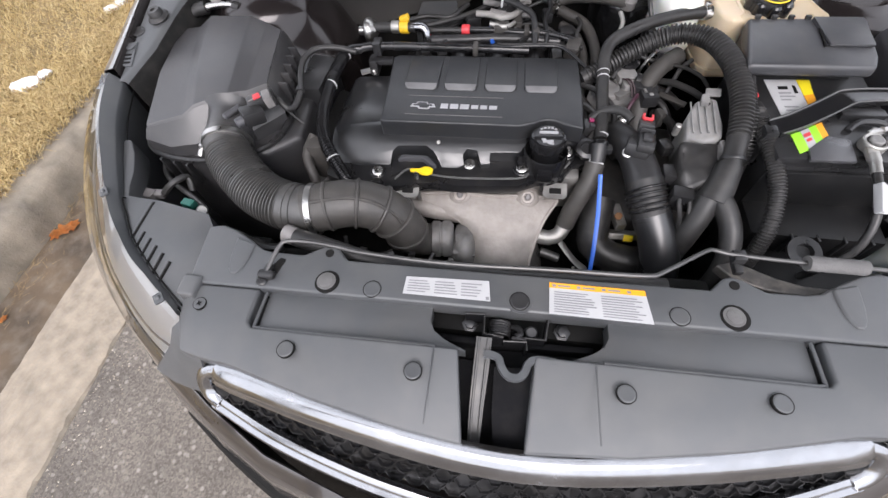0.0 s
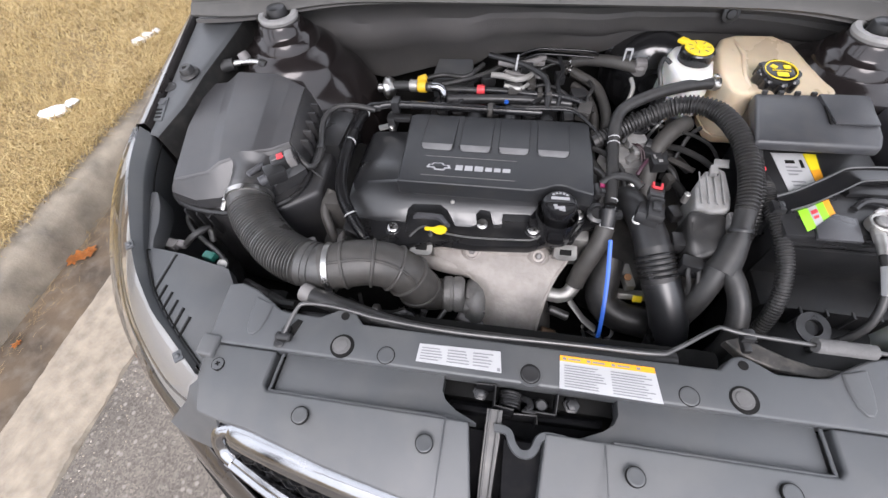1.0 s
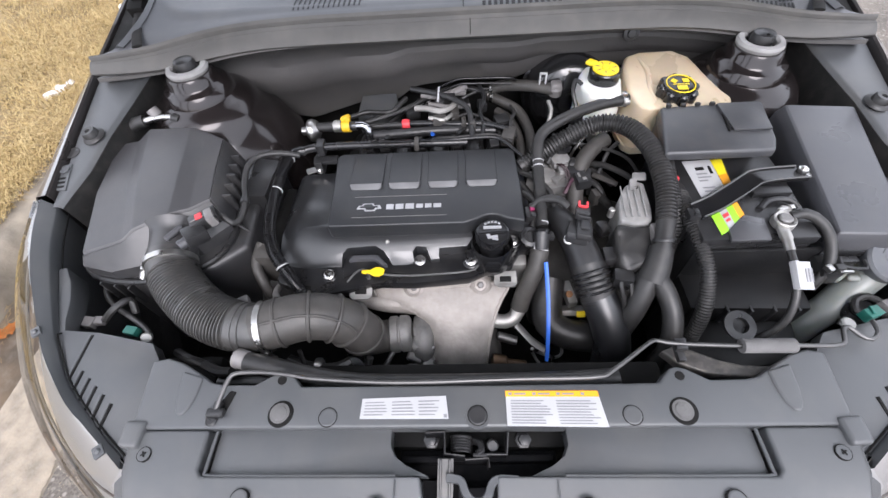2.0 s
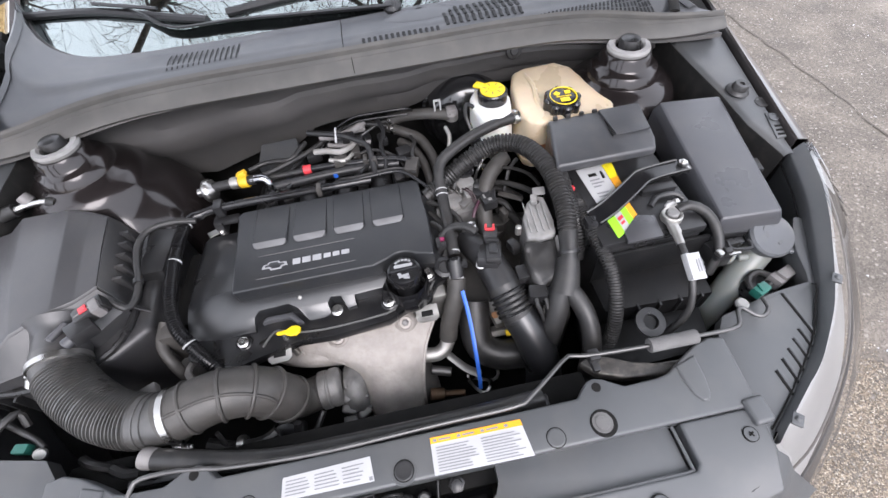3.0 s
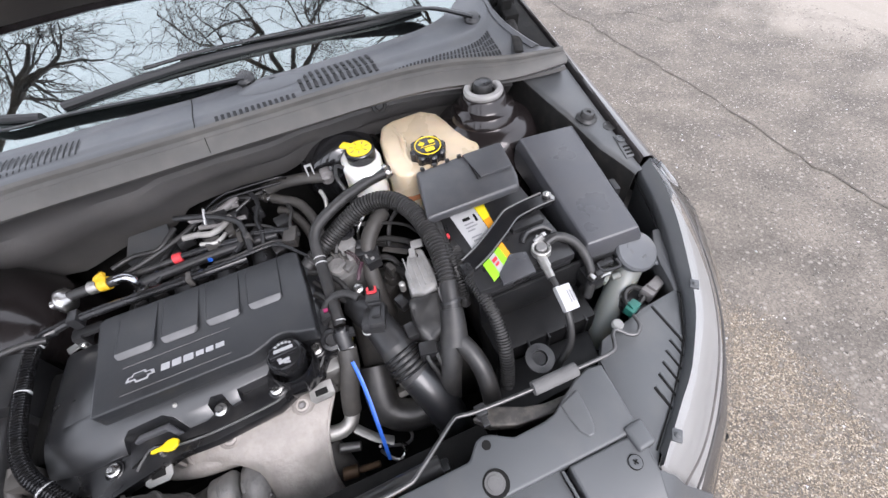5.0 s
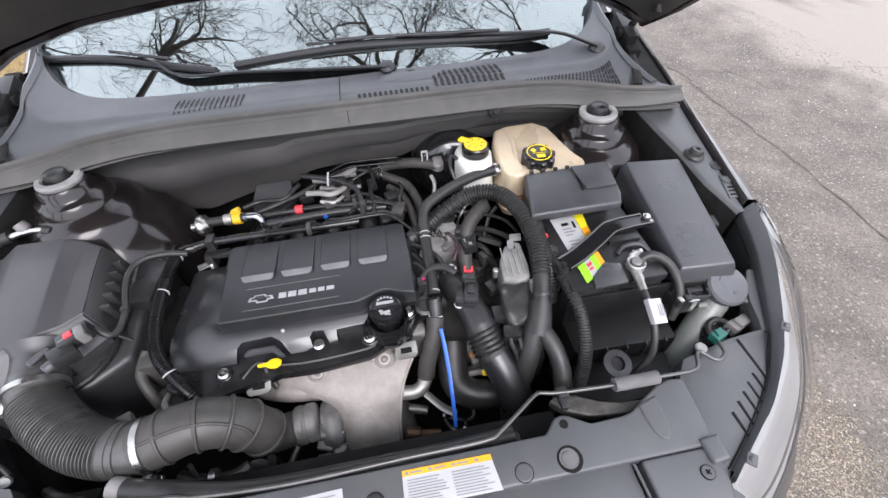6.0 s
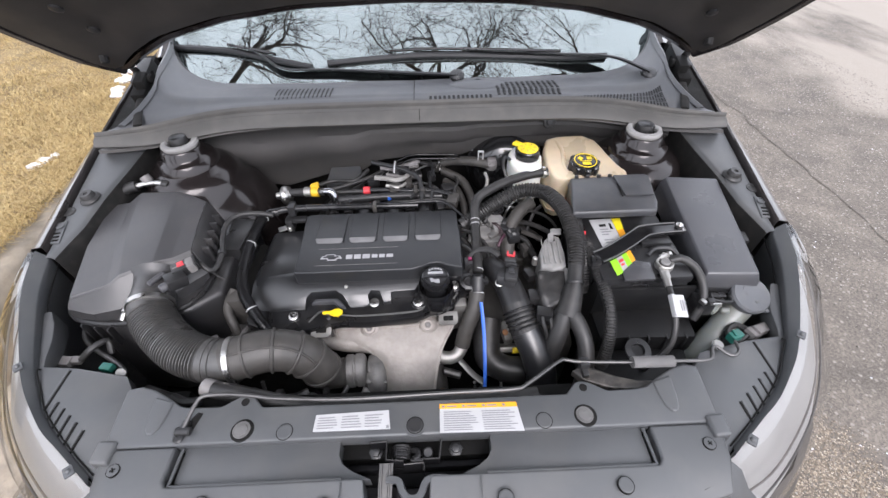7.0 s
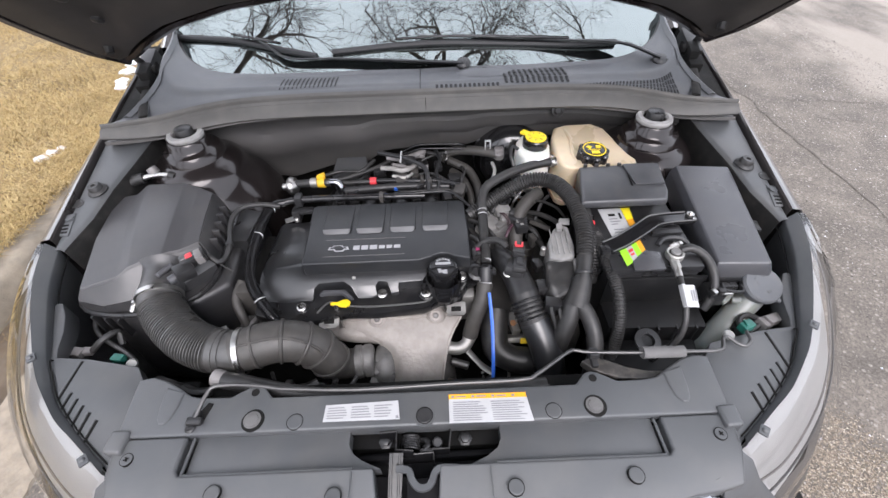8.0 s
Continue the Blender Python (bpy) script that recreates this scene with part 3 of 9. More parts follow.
# ---- bare trees over the car ----
def tree(base, bend, fork, fan, reach, seed, label):
    """A bare tree: a trunk bowed through bend to its fork, and limbs that fan out from there."""
    rnd = random.Random(seed)
    limbs = bmesh.new()

    def limb(a, d, length, r, depth):
        pts, q, k = [a], a.copy(), 5
        for i in range(k):
            d = (d + Vector((rnd.uniform(-0.32, 0.32), rnd.uniform(-0.32, 0.32), rnd.uniform(-0.20, 0.26)))).normalized()
            q = q + d * (length / k)
            pts.append(q.copy())
        sides = 6 if depth < 2 else 3
        r = max(r, 0.0048)
        ends = []
        for i, p in enumerate(pts):
            dd = (pts[min(i + 1, k)] - pts[max(i - 1, 0)]).normalized()
            s = dd.orthogonal().normalized()
            u = dd.cross(s)
            rr = r * (1 - 0.45 * i / k)
            ends.append([limbs.verts.new(p + rr * (math.cos(2 * math.pi * j / sides) * s + math.sin(2 * math.pi * j / sides) * u)) for j in range(sides)])
        for x, y in zip(ends, ends[1:]):
            for j in range(sides):
                limbs.faces.new((x[j], x[(j + 1) % sides], y[(j + 1) % sides], y[j]))
        if depth >= 5:
            return
        for c in range(4 if depth < 2 else 3 if depth < 4 else 2):
            i = rnd.randint(1, k) if c else k
            side = Vector((rnd.uniform(-1, 1), rnd.uniform(-1, 1), rnd.uniform(-0.35, 0.6)))
            limb(pts[i], (d * 0.9 + side * 0.75).normalized(), length * rnd.uniform(0.62, 0.88), r * (1 - 0.45 * i / k) * rnd.uniform(0.5, 0.75), depth + 1)

    a, b, c = Vector(base) - Vector((0, 0, 0.1)), Vector(bend), Vector(fork)
    line = [a.lerp(b, u).lerp(b.lerp(c, u), u) for u in np.linspace(0, 1, 9)]
    for d in fan:
        limb(c, Vector(d).normalized(), reach * rnd.uniform(0.8, 1.1), 0.052, 0)
    t = thing("tree", base, label, "tree", group="bare trees on the verge")
    part("trunk", tube(line, (0.15, 0.045), 10, 0.4), BARK, t)
    part("crown", limbs, BARK, t, "bare leafless branches and twigs")


tree((-3.5, -1.9, 0.14), (-3.3, -0.6, 6.0), (0.35, 1.75, 5.9), ((-0.55, 0.75, 0.7), (0.12, 0.9, 0.8), (0.8, 0.6, 0.7), (1.0, 0.15, 0.35)), 1.75, 13, "bare leafless tree leaning over the parked car")
tree((-4.6, 0.2, 0.14), (-4.6, 0.8, 4.6), (-3.3, 2.6, 5.6), ((-0.4, 0.7, 0.7), (0.4, 0.8, 0.7), (0.8, 0.3, 0.6)), 1.1, 2, "bare leafless street tree on the dry verge")
tree((-6.4, 0.6, 0.14), (-6.6, 1.4, 4.4), (-6.2, 3.6, 5.6), ((-0.6, 0.5, 0.7), (0.1, 0.8, 0.7), (0.6, 0.5, 0.6)), 1.0, 21, "bare leafless tree standing back from the kerb")
tree((-2.9, -3.4, 0.14), (-1.6, -1.6, 7.4), (3.6, 2.1, 6.6), ((0.2, 0.9, 0.6), (0.9, 0.5, 0.6), (-0.5, 0.6, 0.7)), 1.3, 7, "bare leafless tree arching over the road")

# ---- the car's shell ----
car = thing("car", (0, 0.9, 0), "dark grey-brown metallic car with its bonnet raised", "car")
gap_x = [(0.60, 0.736), (0.78, 0.742), (1.0, 0.768), (1.25, 0.792), (1.7, 0.812)]
gap_z = [(0.60, 0.842), (0.66, 0.853), (0.8, 0.886), (1.0, 0.918), (1.25, 0.955), (1.7, 0.985)]
for sgn, side in ((1, "right"), (-1, "left")):
    rows = []
    for y in [0.66, 0.72, 0.8, 0.9, 1.0, 1.1, 1.25, 1.45, 1.7]:
        x, z = on_line(gap_x, y), on_line(gap_z, y)
        out = 0.875
        wide = on_line([(0.66, 0.024), (0.85, 0.018), (1.0, 0.010), (1.7, 0.010)], y)
        rows.append([(x - 0.002, y, z - 0.022), (x, y, z - 0.003), (x + 0.003, y, z), (x + wide, y, z - 0.005), (x + wide + 0.020, y, z - 0.028),
                     (out - 0.025, y, z - 0.10), (out, y, z - 0.19), (out + 0.005, y, 0.6), (out - 0.01, y, 0.42), (out - 0.03, y, 0.25)])
    f = loft(rows, 0.002)
    part("fender", f if sgn > 0 else mirror(f), PAINT, car, "painted front wing")

# bumper skin
bump_plan = [(0.885, 0.70), (0.875, 0.56), (0.845, 0.44), (0.78, 0.335), (0.69, 0.25), (0.59, 0.18), (0.48, 0.12), (0.36, 0.066), (0.22, 0.03), (0.0, 0.015)]
rows = []
for z, dy, sx in ((0.625, 0.026, 0.935), (0.612, 0.012, 0.950), (0.575, 0.0, 0.965), (0.50, -0.012, 1.0), (0.42, -0.008, 1.0), (0.36, 0.01, 0.99), (0.25, 0.03, 0.985), (0.2, 0.06, 0.97)):
    half = [(x * sx, y + dy * (1.2 if x < 0.6 else 0.7), z + (0.25 * max(0, y - 0.45) if z > 0.6 else 0) + (0.05 * max(0, 1 - abs(x) / 0.62) if z > 0.6 else 0)) for x, y in bump_plan]
    rows.append([*half, *[(-x, y, zz) for x, y, zz in half[-2::-1]]])
part("bumper", loft(rows, 0.003), PAINT, car, "painted front bumper skin")
low = []
for x in [0.62 - 0.124 * i for i in range(11)]:
    y = on_line([(q, w) for q, w in sorted(bump_plan)], abs(x))
    low.append((x, y - 0.016, 0.40))
part("lower_grille", tube(low, 0.03, 8, 0.04), DARK, car, "black lower air intake")

# upper grille: chrome surround and dark honeycomb
GY_TOP = [(0, 0.112), (0.216, 0.136), (0.42, 0.172)]
GY_LOW = [(0, 0.070), (0.15, 0.086), (0.30, 0.122), (0.42, 0.156)]
gr = part("grille", loft([[(x, on_line(GY_TOP, abs(x)) + 0.004, 0.722) for x in np.linspace(-0.41, 0.41, 31)],
                          [(x, on_line(GY_LOW, abs(x)) + 0.008, 0.668) for x in np.linspace(-0.41, 0.41, 31)]], 0.004), GRILLEBACK, car, "dark honeycomb grille")


def trim_bar(path, section):
    """A bar of the given cross section (outwards, up) along a path seen from above."""
    line = spline(path, 0.012)
    rows = []
    for i, p in enumerate(line):
        d = line[min(i + 1, len(line) - 1)] - line[max(i - 1, 0)]
        out = Vector((d.y, -d.x, 0))
        out = out.normalized() if out.length > 1e-5 else Vector((0, -1, 0))
        rows.append([p + out * a + Vector((0, 0, b)) for a, b in section])
    return loft(rows, 0, True)


top_bar = [(-0.385, 0.190, 0.744), (-0.36, 0.181, 0.746), (-0.216, 0.150, 0.742), (-0.06, 0.128, 0.739), (0.06, 0.128, 0.739), (0.216, 0.150, 0.742), (0.36, 0.181, 0.746), (0.385, 0.190, 0.744)]
part("chrome_surround", trim_bar(top_bar, [(-0.010, 0.013), (0.0, 0.015), (0.006, 0.013), (0.018, 0.001), (0.0195, -0.005), (0.023, -0.010), (0.0225, -0.019), (0.014, -0.024), (0.0, -0.020), (-0.010, -0.010)]), CHROME, gr, "polished chrome upper bar")
low_bar = [(-0.405, 0.158, 0.694), (-0.30, 0.118, 0.678), (-0.15, 0.082, 0.670), (0, 0.066, 0.667), (0.15, 0.082, 0.670), (0.30, 0.118, 0.678), (0.405, 0.158, 0.694)]
part("chrome_surround", trim_bar(low_bar, [(-0.008, 0.006), (-0.002, 0.009), (0.003, 0.007), (0.007, 0.001), (0.013, 0.000), (0.015, -0.004), (0.012, -0.011), (0.0, -0.012), (-0.008, -0.008)]), CHROME, gr, "polished chrome lower bar")
for sgn in (1, -1):
    end = tube([(0.372, 0.184, 0.742), (0.392, 0.188, 0.741), (0.410, 0.184, 0.732), (0.417, 0.174, 0.714), (0.412, 0.163, 0.698), (0.398, 0.155, 0.691)], 0.0125, 12, 0.006)
    part("chrome_end", end if sgn > 0 else mirror(end), CHROME, gr, "polished chrome end loop")
hexes = []
for r in range(3):
    for k in range(32):
        x = -0.395 + k * 0.0255 + (r % 2) * 0.01275
        f = 0.22 + 0.28 * r
        ya, yb = on_line(GY_TOP, abs(x)), on_line(GY_LOW, abs(x)) + 0.004
        c = Vector((x, ya + (yb - ya) * f, 0.722 + (0.668 - 0.722) * f))
        hexes.append(lathe([(0.0142, -0.002), (0.0137, 0.0010), (0.0127, 0.0010), (0.0120, -0.002)], c, (0, -0.75, 0.6), 6))
part("honeycomb", join(*hexes), GRILLE, gr)

# headlamps
lamp_in = [(0.752, 0.655, 0.846), (0.731, 0.585, 0.838), (0.702, 0.514, 0.824), (0.664, 0.433, 0.798), (0.627, 0.379, 0.787), (0.567, 0.322, 0.784), (0.498, 0.273, 0.781), (0.453, 0.241, 0.779)]
lamp_out = [(0.785, 0.661, 0.822), (0.800, 0.575, 0.775), (0.792, 0.490, 0.730), (0.752, 0.398, 0.700), (0.696, 0.324, 0.685), (0.628, 0.262, 0.676), (0.570, 0.220, 0.673), (0.532, 0.194, 0.674)]
lamp_mid = [(a[0] + 0.60 * (b[0] - a[0]), a[1] + 0.60 * (b[1] - a[1]), b[2] + 0.50 * (a[2] - b[2])) for a, b in zip(lamp_in, lamp_out)]
lamp_mid[-1] = (0.479, 0.217, 0.733)
lamp_low = [(x + 0.010, y - 0.006, z - 0.034) for x, y, z in lamp_out]
for sgn in (1, -1):
    fix = (lambda b: b) if sgn > 0 else mirror
    dense = lambda row: spline(row, 0.02)
    body = [dense([(x, y, z - 0.012) for x, y, z in lamp_in]), dense([(x - 0.008, y + 0.012, z - 0.03) for x, y, z in lamp_mid]), dense([(x - 0.012, y + 0.014, z - 0.02) for x, y, z in lamp_out]), dense([(x - 0.01, y + 0.01, z) for x, y, z in lamp_low])]
    k = min(len(r) for r in body)
    body = [[r[int(i * (len(r) - 1) / (k - 1))] for i in range(k)] for r in body]
    lamp = part("headlamp", fix(loft(body, 0.003)), REFLECTOR, car, "silver headlamp with a clear lens")
    lens = [dense(r) for r in (lamp_in, lamp_mid, lamp_out, lamp_low)]
    lens = [[r[int(i * (len(r) - 1) / (k - 1))] for i in range(k)] for r in lens]
    lens = [lens[0], [(a * 0.5 + b * 0.5) + Vector((0.003, -0.003, 0.006)) for a, b in zip(lens[0], lens[1])], lens[1], [(a * 0.5 + b * 0.5) + Vector((0.004, -0.004, 0.003)) for a, b in zip(lens[1], lens[2])], lens[2], lens[3]]
    part("lens", fix(loft(lens)), LENS, lamp, "clear glossy lens")
    for f, last, rad, m in ((0.30, 8, 0.0016, GREYCON), (0.72, 8, 0.0018, LIDGREY)):
        line = [(a[0] + f * (b[0] - a[0]) - 0.004, a[1] + f * (b[1] - a[1]) + 0.004, a[2] + f * (b[2] - a[2]) - 0.007) for a, b in zip(lamp_mid[:last], lamp_out[:last])]
        part("trim_strip", fix(tube(line, rad, 8, 0.02)), m, lamp, "thin inner trim line")
    for tx, ty, tz in ((0.660, 0.424, 0.799), (0.490, 0.262, 0.782)):
        part("mounting_tab", fix(join(box((tx, ty, tz), (0.017, 0.013, 0.004), 0.0015, (0, 0, 48)), cyl((tx, ty, tz), (tx, ty, tz + 0.0055), 0.004, 10))), SHROUD, lamp)

MOUNT = mat("grey_mount_rubber", (0.26, 0.255, 0.25), 0.6, var=0.2, scale=30, bump=0.15, dust=0.15)
# inner wings, floor of the bay, firewall
for sgn in (1, -1):
    fix = (lambda b: b) if sgn > 0 else mirror
    rows, walls = [], []
    for y in [0.645, 0.67, 0.72, 0.80, 0.88, 0.96, 1.02, 1.07]:
        x, z = on_line(gap_x, y), on_line(gap_z, y)
        brim = on_line([(0.645, 0.720), (0.69, 0.707), (0.75, 0.682), (0.80, 0.681), (0.85, 0.672), (0.95, 0.657), (1.07, 0.650)], y)
        rows.append([(x - 0.003, y, z - 0.020), (x - 0.006, y, z - 0.013), (x - 0.010, y, z - 0.012), (brim + 0.006, y, z - 0.012), (brim, y, z - 0.014), (brim - 0.004, y, z - 0.020)])
        walls.append([(brim - 0.003, y, z - 0.018), (brim - 0.014, y, z - 0.14), (brim - 0.02, y, 0.5)])
    part("inner_wing", fix(loft(rows, 0.002)), SHROUD, car, "dark grey plastic wing ledge")
    # Ledge side split off in black so its shade sits in the colour.
    part("ledge_side", fix(loft(walls, 0.002)), MATTE, car, "side wall below the wing ledge, shade put in as black")
    px, py, pz = 0.704, 0.790, 0.8715
    part("bump_stop", fix(lathe([(0.020, 0), (0.021, 0.002), (0.019, 0.005), (0.0145, 0.007), (0.0135, 0.014), (0.0115, 0.017), (0.005, 0.017), (0.004, 0.013)], (px, py, pz), (0.1, -0.12, 1), 20)), RUBBER, car, "black rubber bonnet stop")
    part("bump_stop", fix(lathe([(0.012, 0), (0.013, 0.003), (0.009, 0.006)], (px + 0.023, py + 0.187, pz + 0.0345), (0, 0, 1), 12)), RUBBER, car)
    lz = lambda y: on_line(gap_z, y) - 0.012
    latch = part("ledge_latch", fix(join(prism([(0.718, 0.676), (0.736, 0.676), (0.743, 0.726), (0.726, 0.732)], lz(0.69) - 0.004, lambda x, y: lz(y) + 0.0025, 0.0015), lathe([(0.0085, 0), (0.0085, 0.003), (0.0065, 0.0035), (0.006, 0.002), (0.003, 0.002)], (0.7335, 0.718, lz(0.718) + 0.002), (0, -0.15, 1), 18))), SHROUD, car, "moulded latch at the end of the wing ledge")
    for k in range(3):
        part("latch_slot", fix(box((0.7290 + 0.0016 * k, 0.683 + 0.0085 * k, lz(0.683 + 0.0085 * k) + 0.0026), (0.012, 0.0042, 0.0012), 0.0004, (9, 0, -8))), DARK, latch)
    part("ledge_pocket", fix(lathe([(0.013, 0), (0.0125, 0.0012), (0.010, 0.0014), (0.0095, 0.0006), (0.001, 0.0006)], (0.735, 0.757, lz(0.757) - 0.0002), (0, -0.15, 1), 22)), RUBBER, car, "round pocket in the wing ledge")
    # strut tower
    sx, sy = (0.545, 0.925) if sgn > 0 else (0.553, 0.935)
    tower = part("strut_tower", fix(lathe([(0.20, 0.50), (0.185, 0.70), (0.150, 0.775), (0.128, 0.798), (0.115, 0.814), (0.110, 0.832), (0.104, 0.844), (0.095, 0.853), (0.084, 0.859), (0.075, 0.862), (0.071, 0.866), (0.068, 0.878), (0.063, 0.885), (0.054, 0.889), (0.050, 0.894), (0.048, 0.906), (0.044, 0.912), (0.03, 0.913)], (sx, sy, 0), (0, 0, 1), 48)), PAINT_IN, car, "stepped painted strut tower", 30)
    part("strut_mount", fix(lathe([(0.039, 0.911), (0.0410, 0.918), (0.0385, 0.9235), (0.030, 0.9245), (0.026, 0.921), (0.025, 0.913)], (sx, sy, 0), (0, 0, 1), 36)), MOUNT, tower, "grey rubber strut mount ring")
    part("strut_nut", fix(lathe([(0.0205, 0.913), (0.0205, 0.929), (0.018, 0.935), (0.012, 0.937), (0.004, 0.937)], (sx, sy, 0), (0, 0, 1), 20)), BLACK, tower, "black dome nut cap")
    part("mount_notch", fix(box((sx + 0.012, sy + 0.036, 0.924), (0.018, 0.026, 0.010), 0.002, (0, 0, -15))), BLACK, tower)
    # Inner panel near-black: the bay's shade is in its colour.
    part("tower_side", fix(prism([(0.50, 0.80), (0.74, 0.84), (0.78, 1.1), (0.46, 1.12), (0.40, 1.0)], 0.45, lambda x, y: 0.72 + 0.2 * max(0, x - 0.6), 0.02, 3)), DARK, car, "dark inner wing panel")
# Floor and radiator wall hold the depth shade as near-black colour.
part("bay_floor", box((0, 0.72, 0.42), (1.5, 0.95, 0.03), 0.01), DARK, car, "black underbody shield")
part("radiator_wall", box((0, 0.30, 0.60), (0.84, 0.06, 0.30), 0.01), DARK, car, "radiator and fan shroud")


RIDGE_Y = [(0, 1.004), (0.30, 1.011), (0.42, 1.010), (0.50, 1.004), (0.56, 0.984), (0.61, 0.963), (0.67, 0.948), (0.74, 0.936)]
RIDGE_Z = [(0, 0.969), (0.30, 0.966), (0.42, 0.962), (0.50, 0.957), (0.56, 0.953), (0.61, 0.949), (0.74, 0.945)]
LIP_Y = [(0, 0.968), (0.25, 0.972), (0.40, 0.974), (0.48, 0.964), (0.57, 0.934), (0.64, 0.920), (0.74, 0.914)]
EDGE_Y = [(0, 1.113), (0.25, 1.122), (0.40, 1.136), (0.50, 1.152), (0.56, 1.172), (0.61, 1.202), (0.645, 1.238), (0.668, 1.272), (0.684, 1.310), (0.695, 1.36)]


def eased(table, x, w=0.03):
    """A table's value with its corners rounded off."""
    return sum(on_line(table, abs(x + d * w)) for d in (-1, -0.6, -0.2, 0.2, 0.6, 1)) / 6


def cowl_front(x):
    return Vector((x, eased(RIDGE_Y, x), eased(RIDGE_Z, x)))


def glass_foot(x):
    k = (x / 0.68) ** 2
    return Vector((x, 1.12 + 0.14 * k, 0.972 + 0.02 * k))


def glass_height(x, y):
    b = glass_foot(x)
    s = (y - b.y) / 0.876
    return b.z + 0.482 * s - 0.05 * s * s


def cowl_back(x):
    y = eased(EDGE_Y, x, 0.02)
    return Vector((x, y, glass_height(x, y) + 0.004))


def cowl_pt(x, f, up=0.0):
    """A point of the scuttle panel: f runs from the front ridge to the glass."""
    u = min(1.0, abs(x) / 0.72)
    a, b = cowl_front(x), cowl_back(x * 0.695 / 0.72)
    fold = 0.30 + 0.22 * u ** 2
    step = max(0.0, min(1.0, (f - fold + 0.05) / 0.10))
    rise = (0.004 + 0.009 * u ** 3) * step * step * (3 - 2 * step) * (1 - 0.55 * max(0, f - fold)) - 0.006 * math.exp(-((f - 0.10) / 0.07) ** 2) - 0.010 * u ** 2 * math.sin(math.pi * min(1, f / fold))
    lip = 0.004 * math.exp(-((f - 0.96) / 0.03) ** 2)
    tuck = max(0.0, (u - 0.78) / 0.22) ** 2 * math.sin(math.pi * max(0.0, min(1.0, (f - 0.06) / 0.94))) ** 0.6 * 0.045
    return a.lerp(b, f) + Vector((-math.copysign(tuck, x), 0, (rise + lip) * (1 if 0 < f < 1 else 0) + up))


xs = [0.72 * math.copysign(abs(u) ** 0.8, u) for u in np.linspace(-1, 1, 73)]
rows = [[cowl_front(x) + Vector((0, 0.004, -0.020)) for x in xs], [cowl_front(x) + Vector((0, 0.003, 0.000)) for x in xs]]
rows += [[cowl_pt(x, f) for x in xs] for f in (0.04, 0.08, 0.12, 0.16, 0.20, 0.25, 0.28, 0.31, 0.34, 0.37, 0.40, 0.43, 0.46, 0.49, 0.52, 0.55, 0.58, 0.62, 0.7, 0.8, 0.9, 0.94, 0.97, 1.0)]
rows.append([cowl_pt(x, 1.0, -0.012) for x in xs])
cowl = part("cowl_panel", loft(rows), COWL, car, "grey plastic scuttle panel below the windscreen", 60)
# front lip that the closed bonnet rests on: a ridge, a groove and a broad sloping band
sx_ = np.linspace(-0.735, 0.735, 63)
prof = ((1.0, -0.001, -0.012), (1.0, 0.002, 0.001), (1.0, 0.000, 0.0050), (0.93, 0.0, 0.0055), (0.87, 0.0, 0.0040), (0.86, 0.0, -0.0030), (0.78, 0.0, -0.0040), (0.76, 0.0, 0.0010), (0.60, 0.0, 0.0020), (0.585, 0.0, 0.0004), (0.565, 0.0, 0.0022), (0.40, 0.0, 0.0030), (0.08, 0.0, 0.0016), (0.0, 0.0, -0.002), (0.02, 0.004, -0.008), (0.10, 0.02, -0.012))
rows = []
for f, dy, dz in prof:
    rows.append([Vector((x, eased(LIP_Y, x), eased(RIDGE_Z, x) - 0.033 + 0.016 * (abs(x) / 0.74) ** 4)).lerp(cowl_front(x), f) + Vector((0, dy, dz)) for x in sx_])
part("cowl_seal", loft(rows, 0.002), SEAL, cowl, "brown-grey rubber bonnet seal", 28)
for x in (0.012,):
    p, q = cowl_front(x), Vector((x, eased(LIP_Y, x), eased(RIDGE_Z, x) - 0.033))
    part("seal_joint", tube([p.lerp(q, 0.4) + Vector((0, 0, 0.003)), p.lerp(q, 0.7) + Vector((0, 0, 0.004)), p.lerp(q, 0.98) + Vector((0, 0, 0.002))], 0.0007, 6), DARK, cowl)
rows = []
low_edge = [(-0.74, 0.80), (-0.5, 0.72), (-0.39, 0.69), (-0.25, 0.735), (-0.17, 0.735), (-0.12, 0.772), (0, 0.783), (0.11, 0.778), (0.17, 0.80), (0.3, 0.80), (0.74, 0.80)]
for f, dy in ((0.0, 0.010), (0.08, 0.050), (0.2, 0.072), (0.34, 0.080), (0.40, 0.074), (0.50, 0.078), (0.62, 0.086), (0.68, 0.098), (0.9, 0.106), (1.0, 0.112)):
    row = []
    for x in np.linspace(-0.74, 0.74, 61):
        top = eased(RIDGE_Z, x) - 0.034
        soft = 0.006 * noise.noise((x * 4, f * 3, 1)) + 0.003 * noise.noise((x * 11, f * 6, 4)) if f > 0.15 else 0
        row.append((x, eased(LIP_Y, x, 0.08) + dy + soft, top + (on_line(low_edge, x) - top) * f))
    rows.append(row)
fw = part("firewall", loft(rows, 0.008), FIREWALL, car, "charcoal insulated firewall")
# Lower bulkhead set back in near-black; shade under the insulation is in the colour.
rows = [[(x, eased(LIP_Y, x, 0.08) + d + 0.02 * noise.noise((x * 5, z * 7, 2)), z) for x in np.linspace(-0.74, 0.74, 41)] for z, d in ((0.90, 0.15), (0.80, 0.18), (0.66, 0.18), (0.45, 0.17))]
part("firewall_panel", loft(rows, 0.004), DARK, car, "bulkhead below the insulation, shade put in as near-black")
